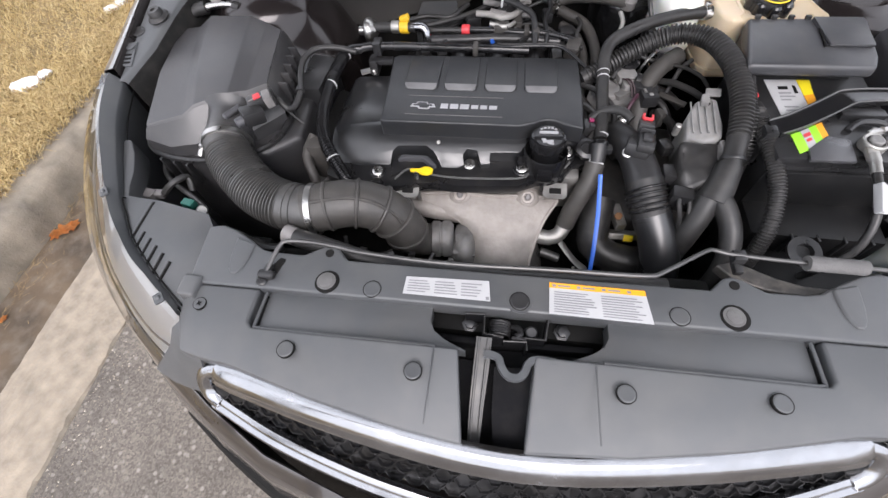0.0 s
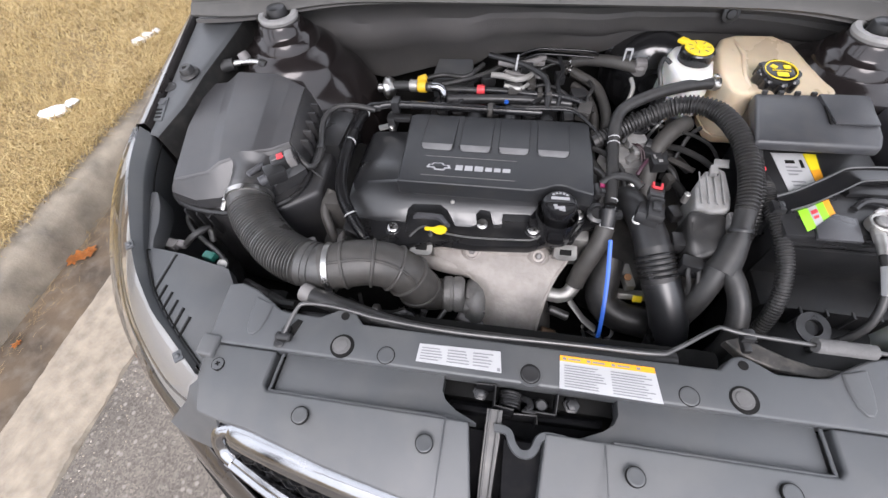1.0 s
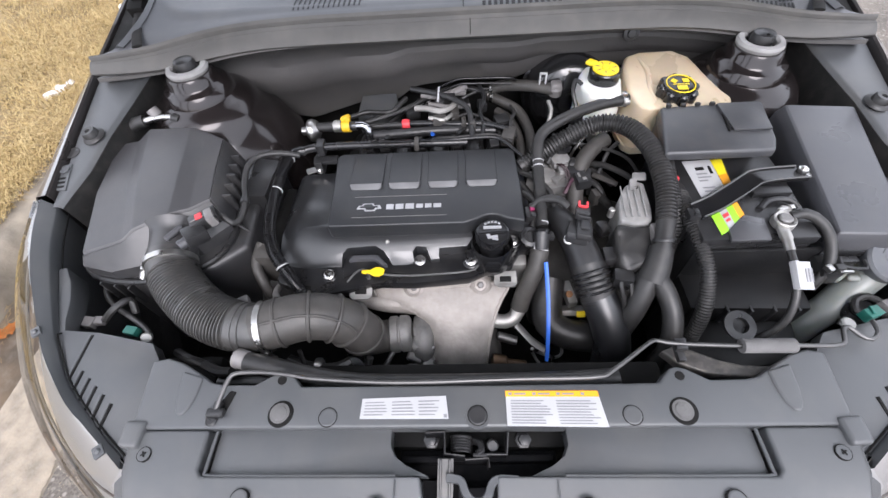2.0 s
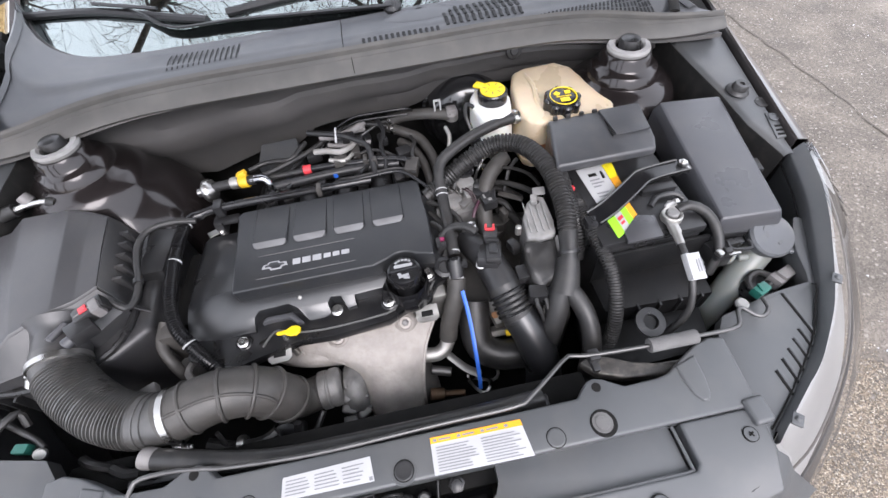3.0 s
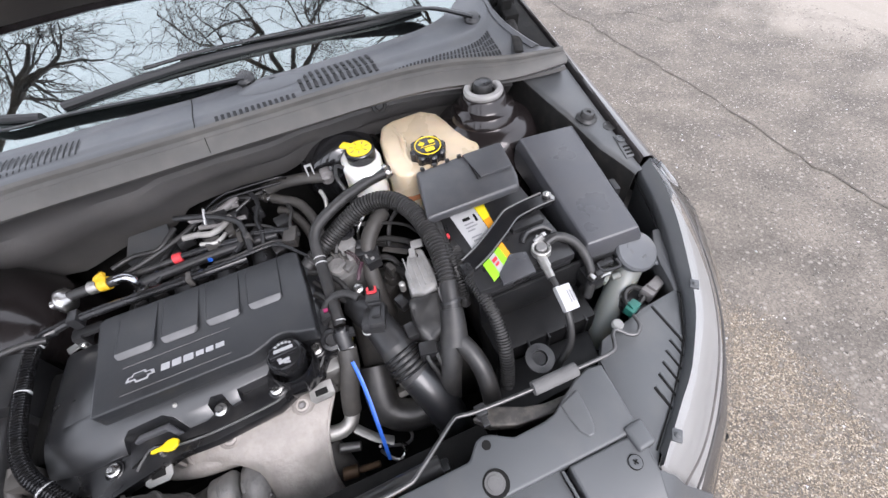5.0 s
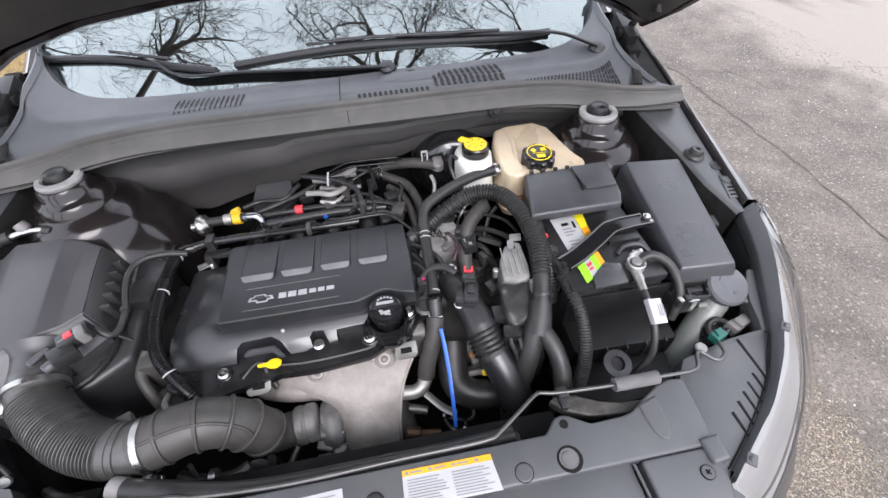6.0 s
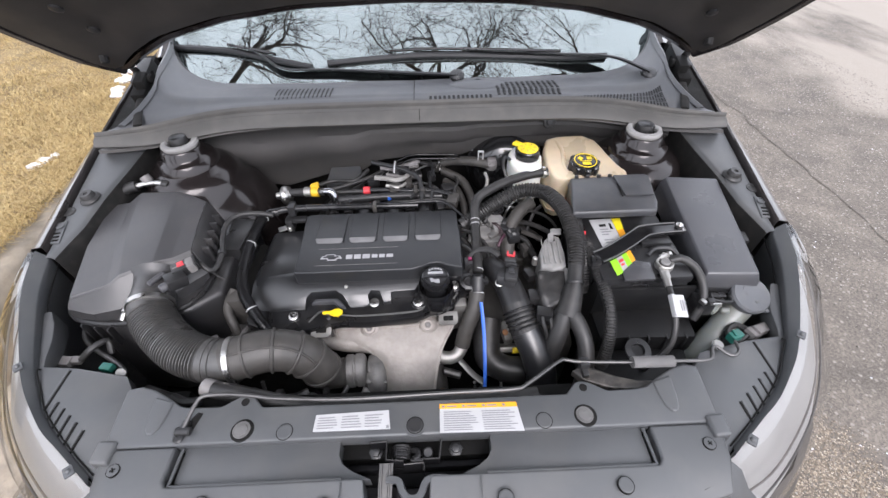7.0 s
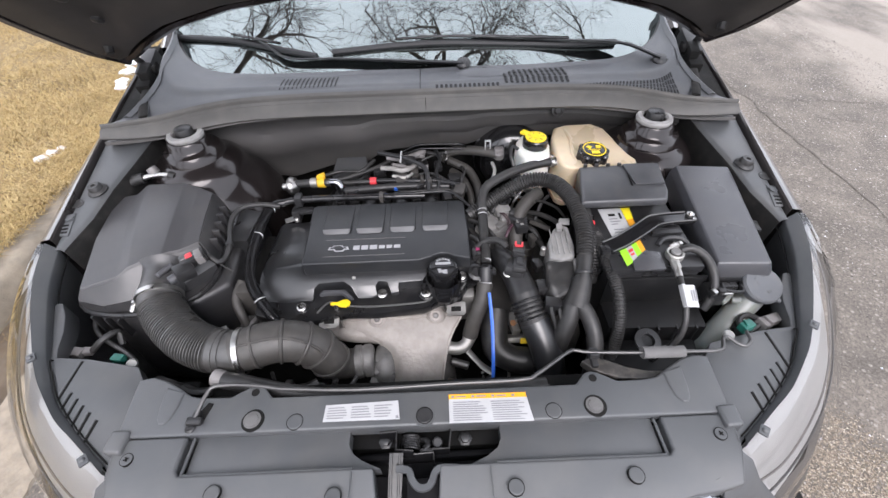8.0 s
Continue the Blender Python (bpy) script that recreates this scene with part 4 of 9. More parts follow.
for bx, by, bz in ((-0.457, 1.070, 0.800), (0.002, 1.045, 0.868), (0.348, 1.034, 0.890), (-0.25, 1.055, 0.835)):
    part("firewall_clip", lathe([(0.017, 0), (0.016, 0.002), (0.010, 0.003), (0.008, 0.006), (0.003, 0.0065)], (bx, by, bz), (0, -1, 0.25), 18), BLACK, fw)

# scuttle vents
# Slots are flat strips on the panel; their shade is this dark colour.
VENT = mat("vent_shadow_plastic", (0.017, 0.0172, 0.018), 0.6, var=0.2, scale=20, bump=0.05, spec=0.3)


def vent(name, x0, x1, n, f0, f1, slot=0.5, lean=0.0, rows=1):
    for i in range(n):
        x = x0 + (x1 - x0) * (i + 0.5) / n
        w = (x1 - x0) / n * slot
        for k in range(rows):
            a = f0 + (f1 - f0) * (k + 0.10) / rows
            b = f0 + (f1 - f0) * (k + 0.90) / rows
            pts = [cowl_pt(x + lean * (f - f0) / (f1 - f0), f, 0.0020) for f in (a, (a + b) / 2, b)]
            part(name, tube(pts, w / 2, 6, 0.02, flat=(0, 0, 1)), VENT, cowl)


vent("vent_slot", -0.355, -0.205, 14, 0.26, 0.74, 0.34)
vent("vent_slot", 0.205, 0.372, 12, 0.20, 0.74, 0.55, rows=3)
vent("vent_slot", 0.035, 0.195, 14, 0.06, 0.24, 0.55)
for i in range(30):
    x = 0.385 + 0.245 * (i + 0.5) / 30
    g = (i + 0.5) / 30
    f0, f1 = 0.10 + 0.02 * g, 0.15 + 0.30 * g
    for k in range(max(1, round(4 * g))):
        n_k = max(1, round(4 * g))
        a, b = f0 + (f1 - f0) * (k + 0.14) / n_k, f0 + (f1 - f0) * (k + 0.86) / n_k
        sh = 0.022 * (f1 - f0) / 0.3
        # Mesh openings likewise drawn as strips in the shade colour.
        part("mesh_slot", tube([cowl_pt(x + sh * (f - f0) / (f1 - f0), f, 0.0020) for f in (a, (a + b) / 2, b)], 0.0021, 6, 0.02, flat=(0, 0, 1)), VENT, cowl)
part("panel_seam", tube([cowl_pt(0, f, 0.0012) for f in (0.02, 0.2, 0.4, 0.6, 0.8, 0.97)], 0.0008, 6), DARK, cowl)
part("wiper_bulge", loft([[cowl_pt(0.165 + 0.075 * math.cos(a) * r, 0.72 + 0.26 * math.sin(a) * r, 0.010 * (1 - r * r) + 0.0005) for a in np.linspace(0, 2 * math.pi, 25)[:-1]] for r in (1.0, 0.85, 0.65, 0.4, 0.1)], 0, True), COWL, cowl, "low bulge round the wiper spindle")

# windscreen, pillars and roof edge
def ws(x, s):
    b = glass_foot(x)
    return b + Vector((-0.06 * x * s / 0.9, s * 0.876 + 0.10 * s * s * (x / 0.68) ** 2 * 0.2, s * 0.482 - 0.05 * s * s))


rows = [[ws(x, s) for x in np.linspace(-0.69, 0.69, 33)] for s in np.linspace(-0.13, 0.95, 17)]
wind = part("windscreen", loft(rows), WINDGLASS, car, "windscreen reflecting bare branches and sky")
wind.visible_shadow = False
part("windscreen_edge", tube([cowl_back(x) + Vector((0, 0.003, -0.001)) for x in np.linspace(-0.694, 0.694, 61)], 0.0045, 8, 0.01), RUBBER, wind, "black rubber windscreen edge")
for sgn in (1, -1):
    fix = (lambda b: b) if sgn > 0 else mirror
    rows = []
    for s in np.linspace(0, 0.95, 9):
        a = ws(0.69, s)
        rows.append([a + Vector((-0.004, 0, 0.006)), a + Vector((0.012, -0.004, 0.012)), a + Vector((0.035, 0.01, 0.004)), a + Vector((0.06, 0.03, -0.03)), a + Vector((0.05, 0.04, -0.06))])
    part("windscreen_pillar", fix(loft(rows, 0.003)), PAINT, car, "painted windscreen pillar")
    end = [[cowl_pt(0.70 + 0.02 * k, f, dz) for f in np.linspace(0.1, 1.0, 16)] for k, dz in ((0, 0.001), (0.6, 0.004), (1, 0.0), (1, -0.05))]
    part("cowl_end", fix(loft(end, 0.002)), COWL, car, "grey plastic end cap of the scuttle")
    part("drain_strip", fix(tube([(0.648, 0.965, 0.951), (0.668, 1.010, 0.953), (0.688, 1.065, 0.957), (0.708, 1.130, 0.963), (0.726, 1.20, 0.972)], 0.010, 10, 0.015, flat=(0, 0, 1))), MATTE, car, "black rubber drain strip")
    part("hinge_mount", fix(join(box((0.712, 1.175, 0.968), (0.034, 0.17, 0.05), 0.006, (14, 0, -8)), box((0.700, 1.135, 0.972), (0.024, 0.05, 0.06), 0.005, (10, 0, -8)), cyl((0.690, 1.15, 0.985), (0.680, 1.15, 0.987), 0.012, 10))), DARK, car, "black hinge mount")
    # Near-black box stands in for the shaded gap at the hinge.
    part("hinge_well", fix(box((0.735, 1.14, 0.915), (0.09, 0.30, 0.03), 0.006, (8, 0, -6))), DARK, car, "bonnet hinge recess, shade given by a near-black box")
part("dashboard", prism([(-0.66, 1.42), (0.66, 1.42), (0.7, 1.95), (-0.7, 1.95)], 0.80, 0.95, 0.03), SATIN, car, "dark dashboard behind the windscreen")
part("roof_front", loft([[ws(x, 0.94) + Vector((0, d, dz)) for x in np.linspace(-0.68, 0.68, 17)] for d, dz in ((0, 0.004), (0.05, 0.025), (0.25, 0.05), (0.6, 0.06), (1.1, 0.05), (1.45, 0.015), (1.62, -0.03))], 0.004), PAINT, car, "painted roof")
# Unseen near-black walls, added so no light passes through the cabin.
part("cabin_back", box((0, 2.55, 0.85), (1.5, 0.04, 1.1), 0.02), DARK, car, "added dark wall closing the cabin behind the windscreen")
for sgn in (1, -1):
    edge_pts = [ws(0.66, s) for s in np.linspace(0.0, 0.94, 12)]
    wall = loft([[p + Vector((0.035, 0, -0.03)), Vector((0.74, p.y, 0.5))] for p in edge_pts], 0.004)
    part("cabin_side", wall if sgn > 0 else mirror(wall), DARK, car, "added dark cabin side wall")


WIPER = mat("wiper_black", (0.010, 0.010, 0.011), 0.42, var=0.2, scale=20, bump=0.05, spec=0.4)


def wiper(pivot, arm, blade, label):
    w = part("wiper", tube([(x, y, z - 0.008) for x, y, z in arm], (0.0165, 0.006), 10, 0.02, flat=(0, 0.4, 1)), WIPER, car, label)
    part("pivot_cap", lathe([(0.018, -0.02), (0.019, 0.004), (0.014, 0.010), (0.004, 0.012)], pivot, (0, -0.3, 1), 18), BLACK, w)
    part("wiper_blade", tube([(x, y, z - 0.006) for x, y, z in blade], 0.0085, 8, 0.02), WIPER, w, "black rubber blade")
    part("blade_spine", tube([(x, y - 0.004, z + 0.012) for x, y, z in blade[1:-1]], 0.004, 8, 0.02), SATIN, w)


wiper((0.11, 1.118, 0.984), [(0.11, 1.118, 0.994), (-0.025, 1.130, 0.999), (-0.21, 1.152, 1.004), (-0.34, 1.166, 1.004), (-0.395, 1.20, 1.022), (-0.445, 1.234, 1.034), (-0.505, 1.258, 1.038)],
      [(-0.67, 1.292, 1.024), (-0.50, 1.248, 1.024), (-0.363, 1.200, 1.012), (-0.27, 1.172, 1.003)], "black wiper arm and blade parked on the windscreen")
wiper((0.612, 1.112, 0.976), [(0.612, 1.112, 0.990), (0.585, 1.130, 0.998), (0.545, 1.158, 1.008), (0.495, 1.176, 1.012), (0.40, 1.182, 1.016), (0.237, 1.192, 1.022), (0.06, 1.20, 1.034), (-0.0, 1.202, 1.036)],
      [(-0.228, 1.178, 1.008), (-0.061, 1.184, 1.017), (0.087, 1.186, 1.018), (0.389, 1.188, 1.003), (0.524, 1.204, 0.998)], "black wiper arm and blade parked on the windscreen")

# raised bonnet, hinged behind the bay
HA = radians(40)


def hood_pt(x, s, up=0.0):
    crown = 0.035 * (1 - (x / 0.74) ** 2)
    n_up = up + crown
    return Vector((x, 1.085 - s * math.cos(HA) + n_up * math.sin(HA), 1.048 + s * math.sin(HA) + n_up * math.cos(HA)))


rear_s = [(0, 0.215), (0.2, 0.207), (0.35, 0.18), (0.5, 0.125), (0.6, 0.06), (0.66, 0.012), (0.70, 0.0), (0.76, 0.03)]
half_w = [(0, 0.70), (0.06, 0.735), (0.2, 0.752), (0.5, 0.748), (0.8, 0.70), (1.0, 0.62)]


def hood_skin(up, inset):
    rows = []
    for f in np.linspace(0, 1, 25):
        row = []
        for u in np.linspace(-1, 1, 41):
            x0 = u * 0.70
            s0 = on_line(rear_s, abs(x0)) + inset
            s1 = 1.08 - 0.10 * u * u - inset
            s = s0 + (s1 - s0) * f
            x = u * (on_line(half_w, s) - inset)
            row.append(hood_pt(x, s, up))
        rows.append(row)
    return rows


hood = part("bonnet", loft(hood_skin(0.0, 0.0), 0.003), PAINT, car, "raised painted bonnet skin")
under = hood_skin(-0.026, 0.035)
for j, row in enumerate(under):
    for i, p in enumerate(row):
        f, u = j / 24, (i / 20) - 1
        rib = 0.0
        if 0.08 < f < 0.9 and abs(u) < 0.88:
            rib = 0.016
            if abs(abs(u) - 0.42 * (1 - 0.3 * f)) < 0.06 or abs(u) < 0.04:
                rib = 0.002
        p += Vector((0, math.sin(HA), math.cos(HA))) * rib
# Darker than the body paint: the underside's shade is in this colour.
part("bonnet_frame", loft(under, 0.003), mat("bonnet_inner", (0.030, 0.027, 0.026), 0.5, var=0.2, scale=6, bump=0.1, dust=0.05), hood, "ribbed underside frame, darkened for shade")
edge = [hood_pt(u * 0.70, on_line(rear_s, abs(u * 0.70)) + 0.008, -0.012) for u in np.linspace(-1, 1, 41)]
part("bonnet_hem", tube(edge, 0.012, 8, 0.04), PAINT_IN, hood, "folded rear hem")
for sgn in (1, -1):
    fix = (lambda b: b) if sgn > 0 else mirror
    side = [hood_pt(on_line(half_w, s) - 0.014, s, -0.014) for s in np.linspace(0.0, 1.0, 14)]
    part("bonnet_hem", fix(tube(side, 0.014, 8, 0.04)), PAINT_IN, hood, "folded side hem")
    h = part("bonnet_hinge", fix(tube([(0.745, 1.22, 0.93), (0.735, 1.19, 0.985), (0.715, 1.14, 1.025), (0.695, 1.075, 1.062), (0.685, 1.0, 1.115)], 0.013, 8, 0.02, flat=(0, 1, 0.3))), BLACK, hood, "black bonnet hinge arm")
    part("hinge_bracket", fix(box((0.715, 1.185, 0.975), (0.035, 0.09, 0.06), 0.006, (20, 0, 0))), BLACK, h)
    part("hinge_bolt", fix(cyl((0.66, 1.0, 1.105), (0.655, 0.985, 1.085), 0.009, 8)), BLACK, h)
    for s in (0.12, 0.2, 0.3):
        part("bonnet_clip", fix(lathe([(0.011, 0), (0.011, 0.004), (0.004, 0.007)], hood_pt(0.60 - 0.02 * s, s + 0.08, -0.022), (0, -math.sin(HA), -math.cos(HA)), 12)), BLACK, hood)

# rest of the car behind the bay, closing the body
for sgn in (1, -1):
    fix = (lambda b: b) if sgn > 0 else mirror
    rows = []
    for y, k in ((1.68, 1.0), (2.4, 1.01), (3.2, 1.0), (3.9, 0.97), (4.3, 0.90), (4.45, 0.80)):
        rows.append([(0.845 * k, y, 0.25), (0.872 * k, y, 0.42), (0.885 * k, y, 0.62), (0.872 * k, y, 0.82), (0.83 * k, y, 0.955), (0.76 * k, y, 0.985)])
    part("body_side", fix(loft(rows, 0.004)), PAINT, car, "painted body side")
    rows = [[(0.775, 1.85, 0.98), (0.68, 1.95, 1.36)], [(0.785, 2.6, 0.985), (0.66, 2.6, 1.40)], [(0.77, 3.5, 0.985), (0.64, 3.45, 1.36)], [(0.72, 4.0, 0.985), (0.62, 3.62, 1.30)]]
    part("side_window", fix(loft(rows, 0.004)), WINDGLASS, car, "dark side window")
    for wy in (0.78, 3.45):
        tyre = part("wheel", fix(lathe([(0.20, -0.10), (0.30, -0.105), (0.325, -0.085), (0.33, 0.0), (0.325, 0.085), (0.30, 0.105), (0.20, 0.10)], (0.755, wy, 0.332), (1, 0, 0), 40)), RUBBER, car, "black rubber tyre")
        part("rim", fix(lathe([(0.205, 0.0), (0.21, 0.085), (0.19, 0.092), (0.06, 0.075), (0.03, 0.08)], (0.757, wy, 0.332), (1, 0, 0), 36)), STEEL, tyre, "silver alloy rim")
part("rear_window", loft([[(x, 3.62, 1.32 - 0.03 * (x / 0.6) ** 2) for x in np.linspace(-0.62, 0.62, 9)], [(x * 1.12, 4.02, 0.99) for x in np.linspace(-0.62, 0.62, 9)]], 0.004), WINDGLASS, car, "dark rear window")
part("boot_lid", loft([[(x * (1 - 0.05 * k), y, z) for x in np.linspace(-0.74, 0.74, 9)] for k, (y, z) in enumerate(((3.98, 0.985), (4.25, 0.99), (4.42, 0.97), (4.48, 0.80), (4.50, 0.55), (4.46, 0.28)))], 0.004), PAINT, car, "painted boot lid and tail")

# ---- radiator cover across the front of the bay ----
shroud = thing("radiator_cover", (0, 0.25, 0.76), "dark grey moulded plastic radiator cover with push clips", "cover")
rear_half = [(0.0, 0.338), (0.235, 0.339), (0.252, 0.357), (0.262, 0.360), (0.274, 0.357), (0.300, 0.342), (0.345, 0.343)]
wing = [(0.362, 0.346), (0.385, 0.360), (0.412, 0.374), (0.436, 0.381), (0.457, 0.377), (0.449, 0.2862)]
bar = [*[(-x, y) for x, y in wing[::-1]], *[(-x, y) for x, y in rear_half[::-1]], *rear_half[1:], *wing]
part("cover_bar", prism(bar, 0.765, lambda x, y: 0.795 + 0.04 * max(0, y - 0.345), 0.004, 3), SHROUD, shroud, "rear bar of the cover with raised wings")
for sgn in (1, -1):
    fix = (lambda b: b) if sgn > 0 else mirror
    pad = [(0.374, 0.353), (0.375, 0.330), (0.379, 0.312), (0.386, 0.302), (0.394, 0.302), (0.400, 0.311), (0.404, 0.330), (0.406, 0.362)]
    part("cover_pad", fix(prism(pad, 0.789, lambda x, y: 0.7975 + 0.05 * max(0, y - 0.345), 0.0032, 4, 0.96)), SHROUD, shroud, "raised rounded pad")
    part("recess_tray", fix(prism([(0.062, 0.234), (0.334, 0.234), (0.334, 0.287), (0.110, 0.287), (0.110, 0.268), (0.104, 0.256), (0.090, 0.246)], 0.755, 0.781, 0.001)), SHROUD, shroud, "long recessed tray")
    part("tray_lip", fix(tube([(0.336, 0.284, 0.786), (0.337, 0.240, 0.786), (0.333, 0.234, 0.787), (0.30, 0.2335, 0.788), (0.10, 0.2335, 0.788)], 0.0022, 8, 0.02)), SHROUD, shroud)
    part("corner_block", fix(prism([(0.430, 0.262), (0.457, 0.264), (0.458, 0.298), (0.428, 0.296)], 0.77, 0.800, 0.005, 3, 0.92)), SHROUD, shroud)
    inner = 0.021 if sgn > 0 else 0.071
    inner2 = 0.014 if sgn > 0 else 0.057
    panel = [(inner, 0.2325), (0.338, 0.2325), (0.345, 0.2400), (0.345, 0.2855), (0.449, 0.2855), (0.441, 0.236), (0.430, 0.196), (0.40, 0.190), (0.36, 0.186), (0.25, 0.160), (0.13, 0.139), (inner2, 0.131)]

    def slope(x, y):
        return 0.792 - max(0, (0.19 + 0.03 * abs(x) / 0.4) - y) * 0.55

    fp = part("front_panel", fix(prism(panel, 0.745, slope, 0.004, 3)), SHROUD, shroud, "flat front panel of the cover")
    part("panel_ridge", fix(box((0.09 if sgn > 0 else 0.10, 0.186, 0.7925), (0.0020, 0.085, 0.0016), 0.0007)), SHROUD, fp)
    filler = [spline(r, 0.012) for r in ([(0.440, 0.244, 0.780), (0.426, 0.216, 0.781), (0.392, 0.202, 0.780)], [(0.462, 0.228, 0.768), (0.444, 0.208, 0.769), (0.404, 0.192, 0.768)],
                                         [(0.482, 0.214, 0.732), (0.458, 0.193, 0.730), (0.413, 0.178, 0.730)], [(0.532, 0.190, 0.674), (0.490, 0.174, 0.680), (0.420, 0.160, 0.692)], [(0.525, 0.196, 0.64), (0.485, 0.185, 0.64), (0.42, 0.175, 0.65)])]
    k = min(len(r) for r in filler)
    filler = [[r[int(i * (len(r) - 1) / (k - 1))] for i in range(k)] for r in filler]
    part("lamp_corner", fix(loft(filler, 0.003)), SHROUD, shroud, "corner filler beside the headlamp")


def push_clip(x, y, z, r, dark=False, name="push_clip"):
    part("clip_gap", lathe([(r * 1.05, -0.004), (r * 1.05, 0.0003), (r * 0.4, 0.0004)], (x, y, z + 0.0003), (0, 0, 1), 24), DARK, shroud)
    bm = lathe([(r * 0.97, -0.004), (r * 0.97, 0.0004), (r * 0.93, 0.0009), (r * 0.80, 0.0012), (r * 0.62, 0.0010), (r * 0.3, 0.0010)], (x, y, z), (0, 0, 1), 24)
    return part(name, bm, BLACK if dark else SHROUD, shroud, "black push clip" if dark else "")


part("clip_seat", lathe([(0.0168, -0.002), (0.0165, 0.0005), (0.012, 0.0006)], (0.0, 0.300, 0.7949), (0, 0, 1), 28), SHROUD, shroud)
push_clip(0.0, 0.300, 0.7954, 0.0122, True)
for x, y, r in ((0.1915, 0.299, 0.0118), (-0.1915, 0.299, 0.0118)):
    push_clip(x, y, 0.7948, r)
for x, y in ((-0.283, 0.209), (-0.121, 0.200), (0.121, 0.201), (0.283, 0.209)):
    push_clip(x, y, 0.7918, 0.0105)
for x, y in ((0.42, 0.257), (-0.42, 0.257)):
    push_clip(x, y, 0.7918, 0.0085)
    part("clip_cross", join(box((x, y, 0.7936), (0.007, 0.0018, 0.0010), 0.0004, (0, 0, 30)), box((x, y, 0.7936), (0.007, 0.0018, 0.0010), 0.0004, (0, 0, 120))), DARK, shroud)
for sgn in (1, -1):
    x = 0.2545 * sgn
    # Dark disc laid on the cover gives the uncut hole its shade.
    part("access_ring", lathe([(0.0168, -0.004), (0.0168, 0.0002), (0.0160, 0.0005), (0.004, 0.0005)], (x, 0.3035, 0.7955), (0, 0, 1), 28), DARK, shroud, "dark round access hole")
    part("access_plug", lathe([(0.0132, -0.002), (0.0128, 0.0008), (0.0095, 0.0010), (0.0090, 0.0022), (0.006, 0.0030), (0.002, 0.0030)], (x - 0.0012, 0.3042, 0.7957), (0, 0, 1), 24), FOAM, shroud, "dull bolt seen in the access hole")
    part("bracket_hole", lathe([(0.0065, -0.001), (0.0060, 0.0012), (0.002, 0.0013)], (0.263 * sgn, 0.3475, 0.7948), (0, 0, 1), 16), DARK, shroud)

# side panels between cover and headlamps, with louvres
for sgn in (1, -1):
    fix = (lambda b: b) if sgn > 0 else mirror
    side = thing("lamp_side_panel", (0.54 * sgn, 0.35, 0.75), "dark grey plastic panel with slanted louvres beside the headlamp", "panel", group="louvred side panels")
    poly = [(0.440, 0.236), (0.466, 0.258), (0.536, 0.306), (0.572, 0.335), (0.606, 0.368), (0.655, 0.430), (0.672, 0.462), (0.66, 0.440), (0.585, 0.434), (0.492, 0.415), (0.470, 0.388)]
    part("panel_plate", fix(prism(poly, 0.745, lambda x, y: 0.770 + 0.03 * max(0, x - 0.56), 0.003)), SHROUD, side)
    for (xa, ya), (xb, yb) in (((0.512, 0.325), (0.513, 0.291)), ((0.530, 0.338), (0.530, 0.303)), ((0.547, 0.350), (0.547, 0.316)), ((0.563, 0.362), (0.563, 0.330)), ((0.579, 0.373), (0.579, 0.345)), ((0.594, 0.430), (0.594, 0.360))):
        z = 0.7705 + 0.03 * max(0, (xa + xb) / 2 - 0.56)
        L = math.hypot(xb - xa, yb - ya)
        # Dark boxes set on the plate paint the shade of the slots.
        part("louvre_slot", fix(box(((xa + xb) / 2, (ya + yb) / 2, z), (0.0032, L, 0.0024), 0.0005, (0, 0, math.degrees(math.atan2(yb - ya, xb - xa)) - 90))), DARK, side)
        part("louvre_slat", fix(box(((xa + xb) / 2 + 0.0042, (ya + yb) / 2 + 0.001, z + 0.0002), (0.0045, L, 0.0022), 0.0008, (0, -8, math.degrees(math.atan2(yb - ya, xb - xa)) - 90))), SHROUD, side)
    inner = [(0.463, 0.257, 0.7715), (0.498, 0.281, 0.7715), (0.532, 0.306, 0.7715), (0.570, 0.336, 0.7722), (0.601, 0.365, 0.7735), (0.628, 0.400, 0.7755), (0.647, 0.427, 0.780), (0.678, 0.500, 0.802), (0.707, 0.575, 0.820), (0.728, 0.65, 0.832)]
    edge = [(0.453, 0.242, 0.780), (0.498, 0.274, 0.782), (0.534, 0.299, 0.783), (0.568, 0.323, 0.785), (0.627, 0.380, 0.788), (0.648, 0.408, 0.793), (0.664, 0.434, 0.799), (0.701, 0.514, 0.825), (0.730, 0.585, 0.839), (0.751, 0.655, 0.847)]
    a, b = spline(inner, 0.015), spline(edge, 0.015)
    k = min(len(a), len(b))
    a, b = ([r[int(i * (len(r) - 1) / (k - 1))] for i in range(k)] for r in (a, b))
    rows = [[p + Vector((0.004, -0.003, -0.30)) for p in a], [p + Vector((0.001, -0.001, -0.012)) for p in a], [p + Vector((0, 0, 0.001)) for p in a], [p.lerp(q, 0.10) + Vector((0, 0, 0.0032)) for p, q in zip(a, b)],
            [p.lerp(q, 0.85) + Vector((0, 0, 0.0015)) for p, q in zip(a, b)], [q + Vector((0, 0, 0.0015)) for q in b], [q + Vector((0, 0, -0.012)) for q in b]]
    part("lamp_rim", fix(loft(rows, 0.0015)), SHROUD, side, "flat rim along the headlamp")
    web = [(0.642, 0.432), (0.650, 0.428), (0.664, 0.462), (0.680, 0.500), (0.695, 0.540), (0.684, 0.545), (0.668, 0.520), (0.656, 0.488), (0.650, 0.455)]
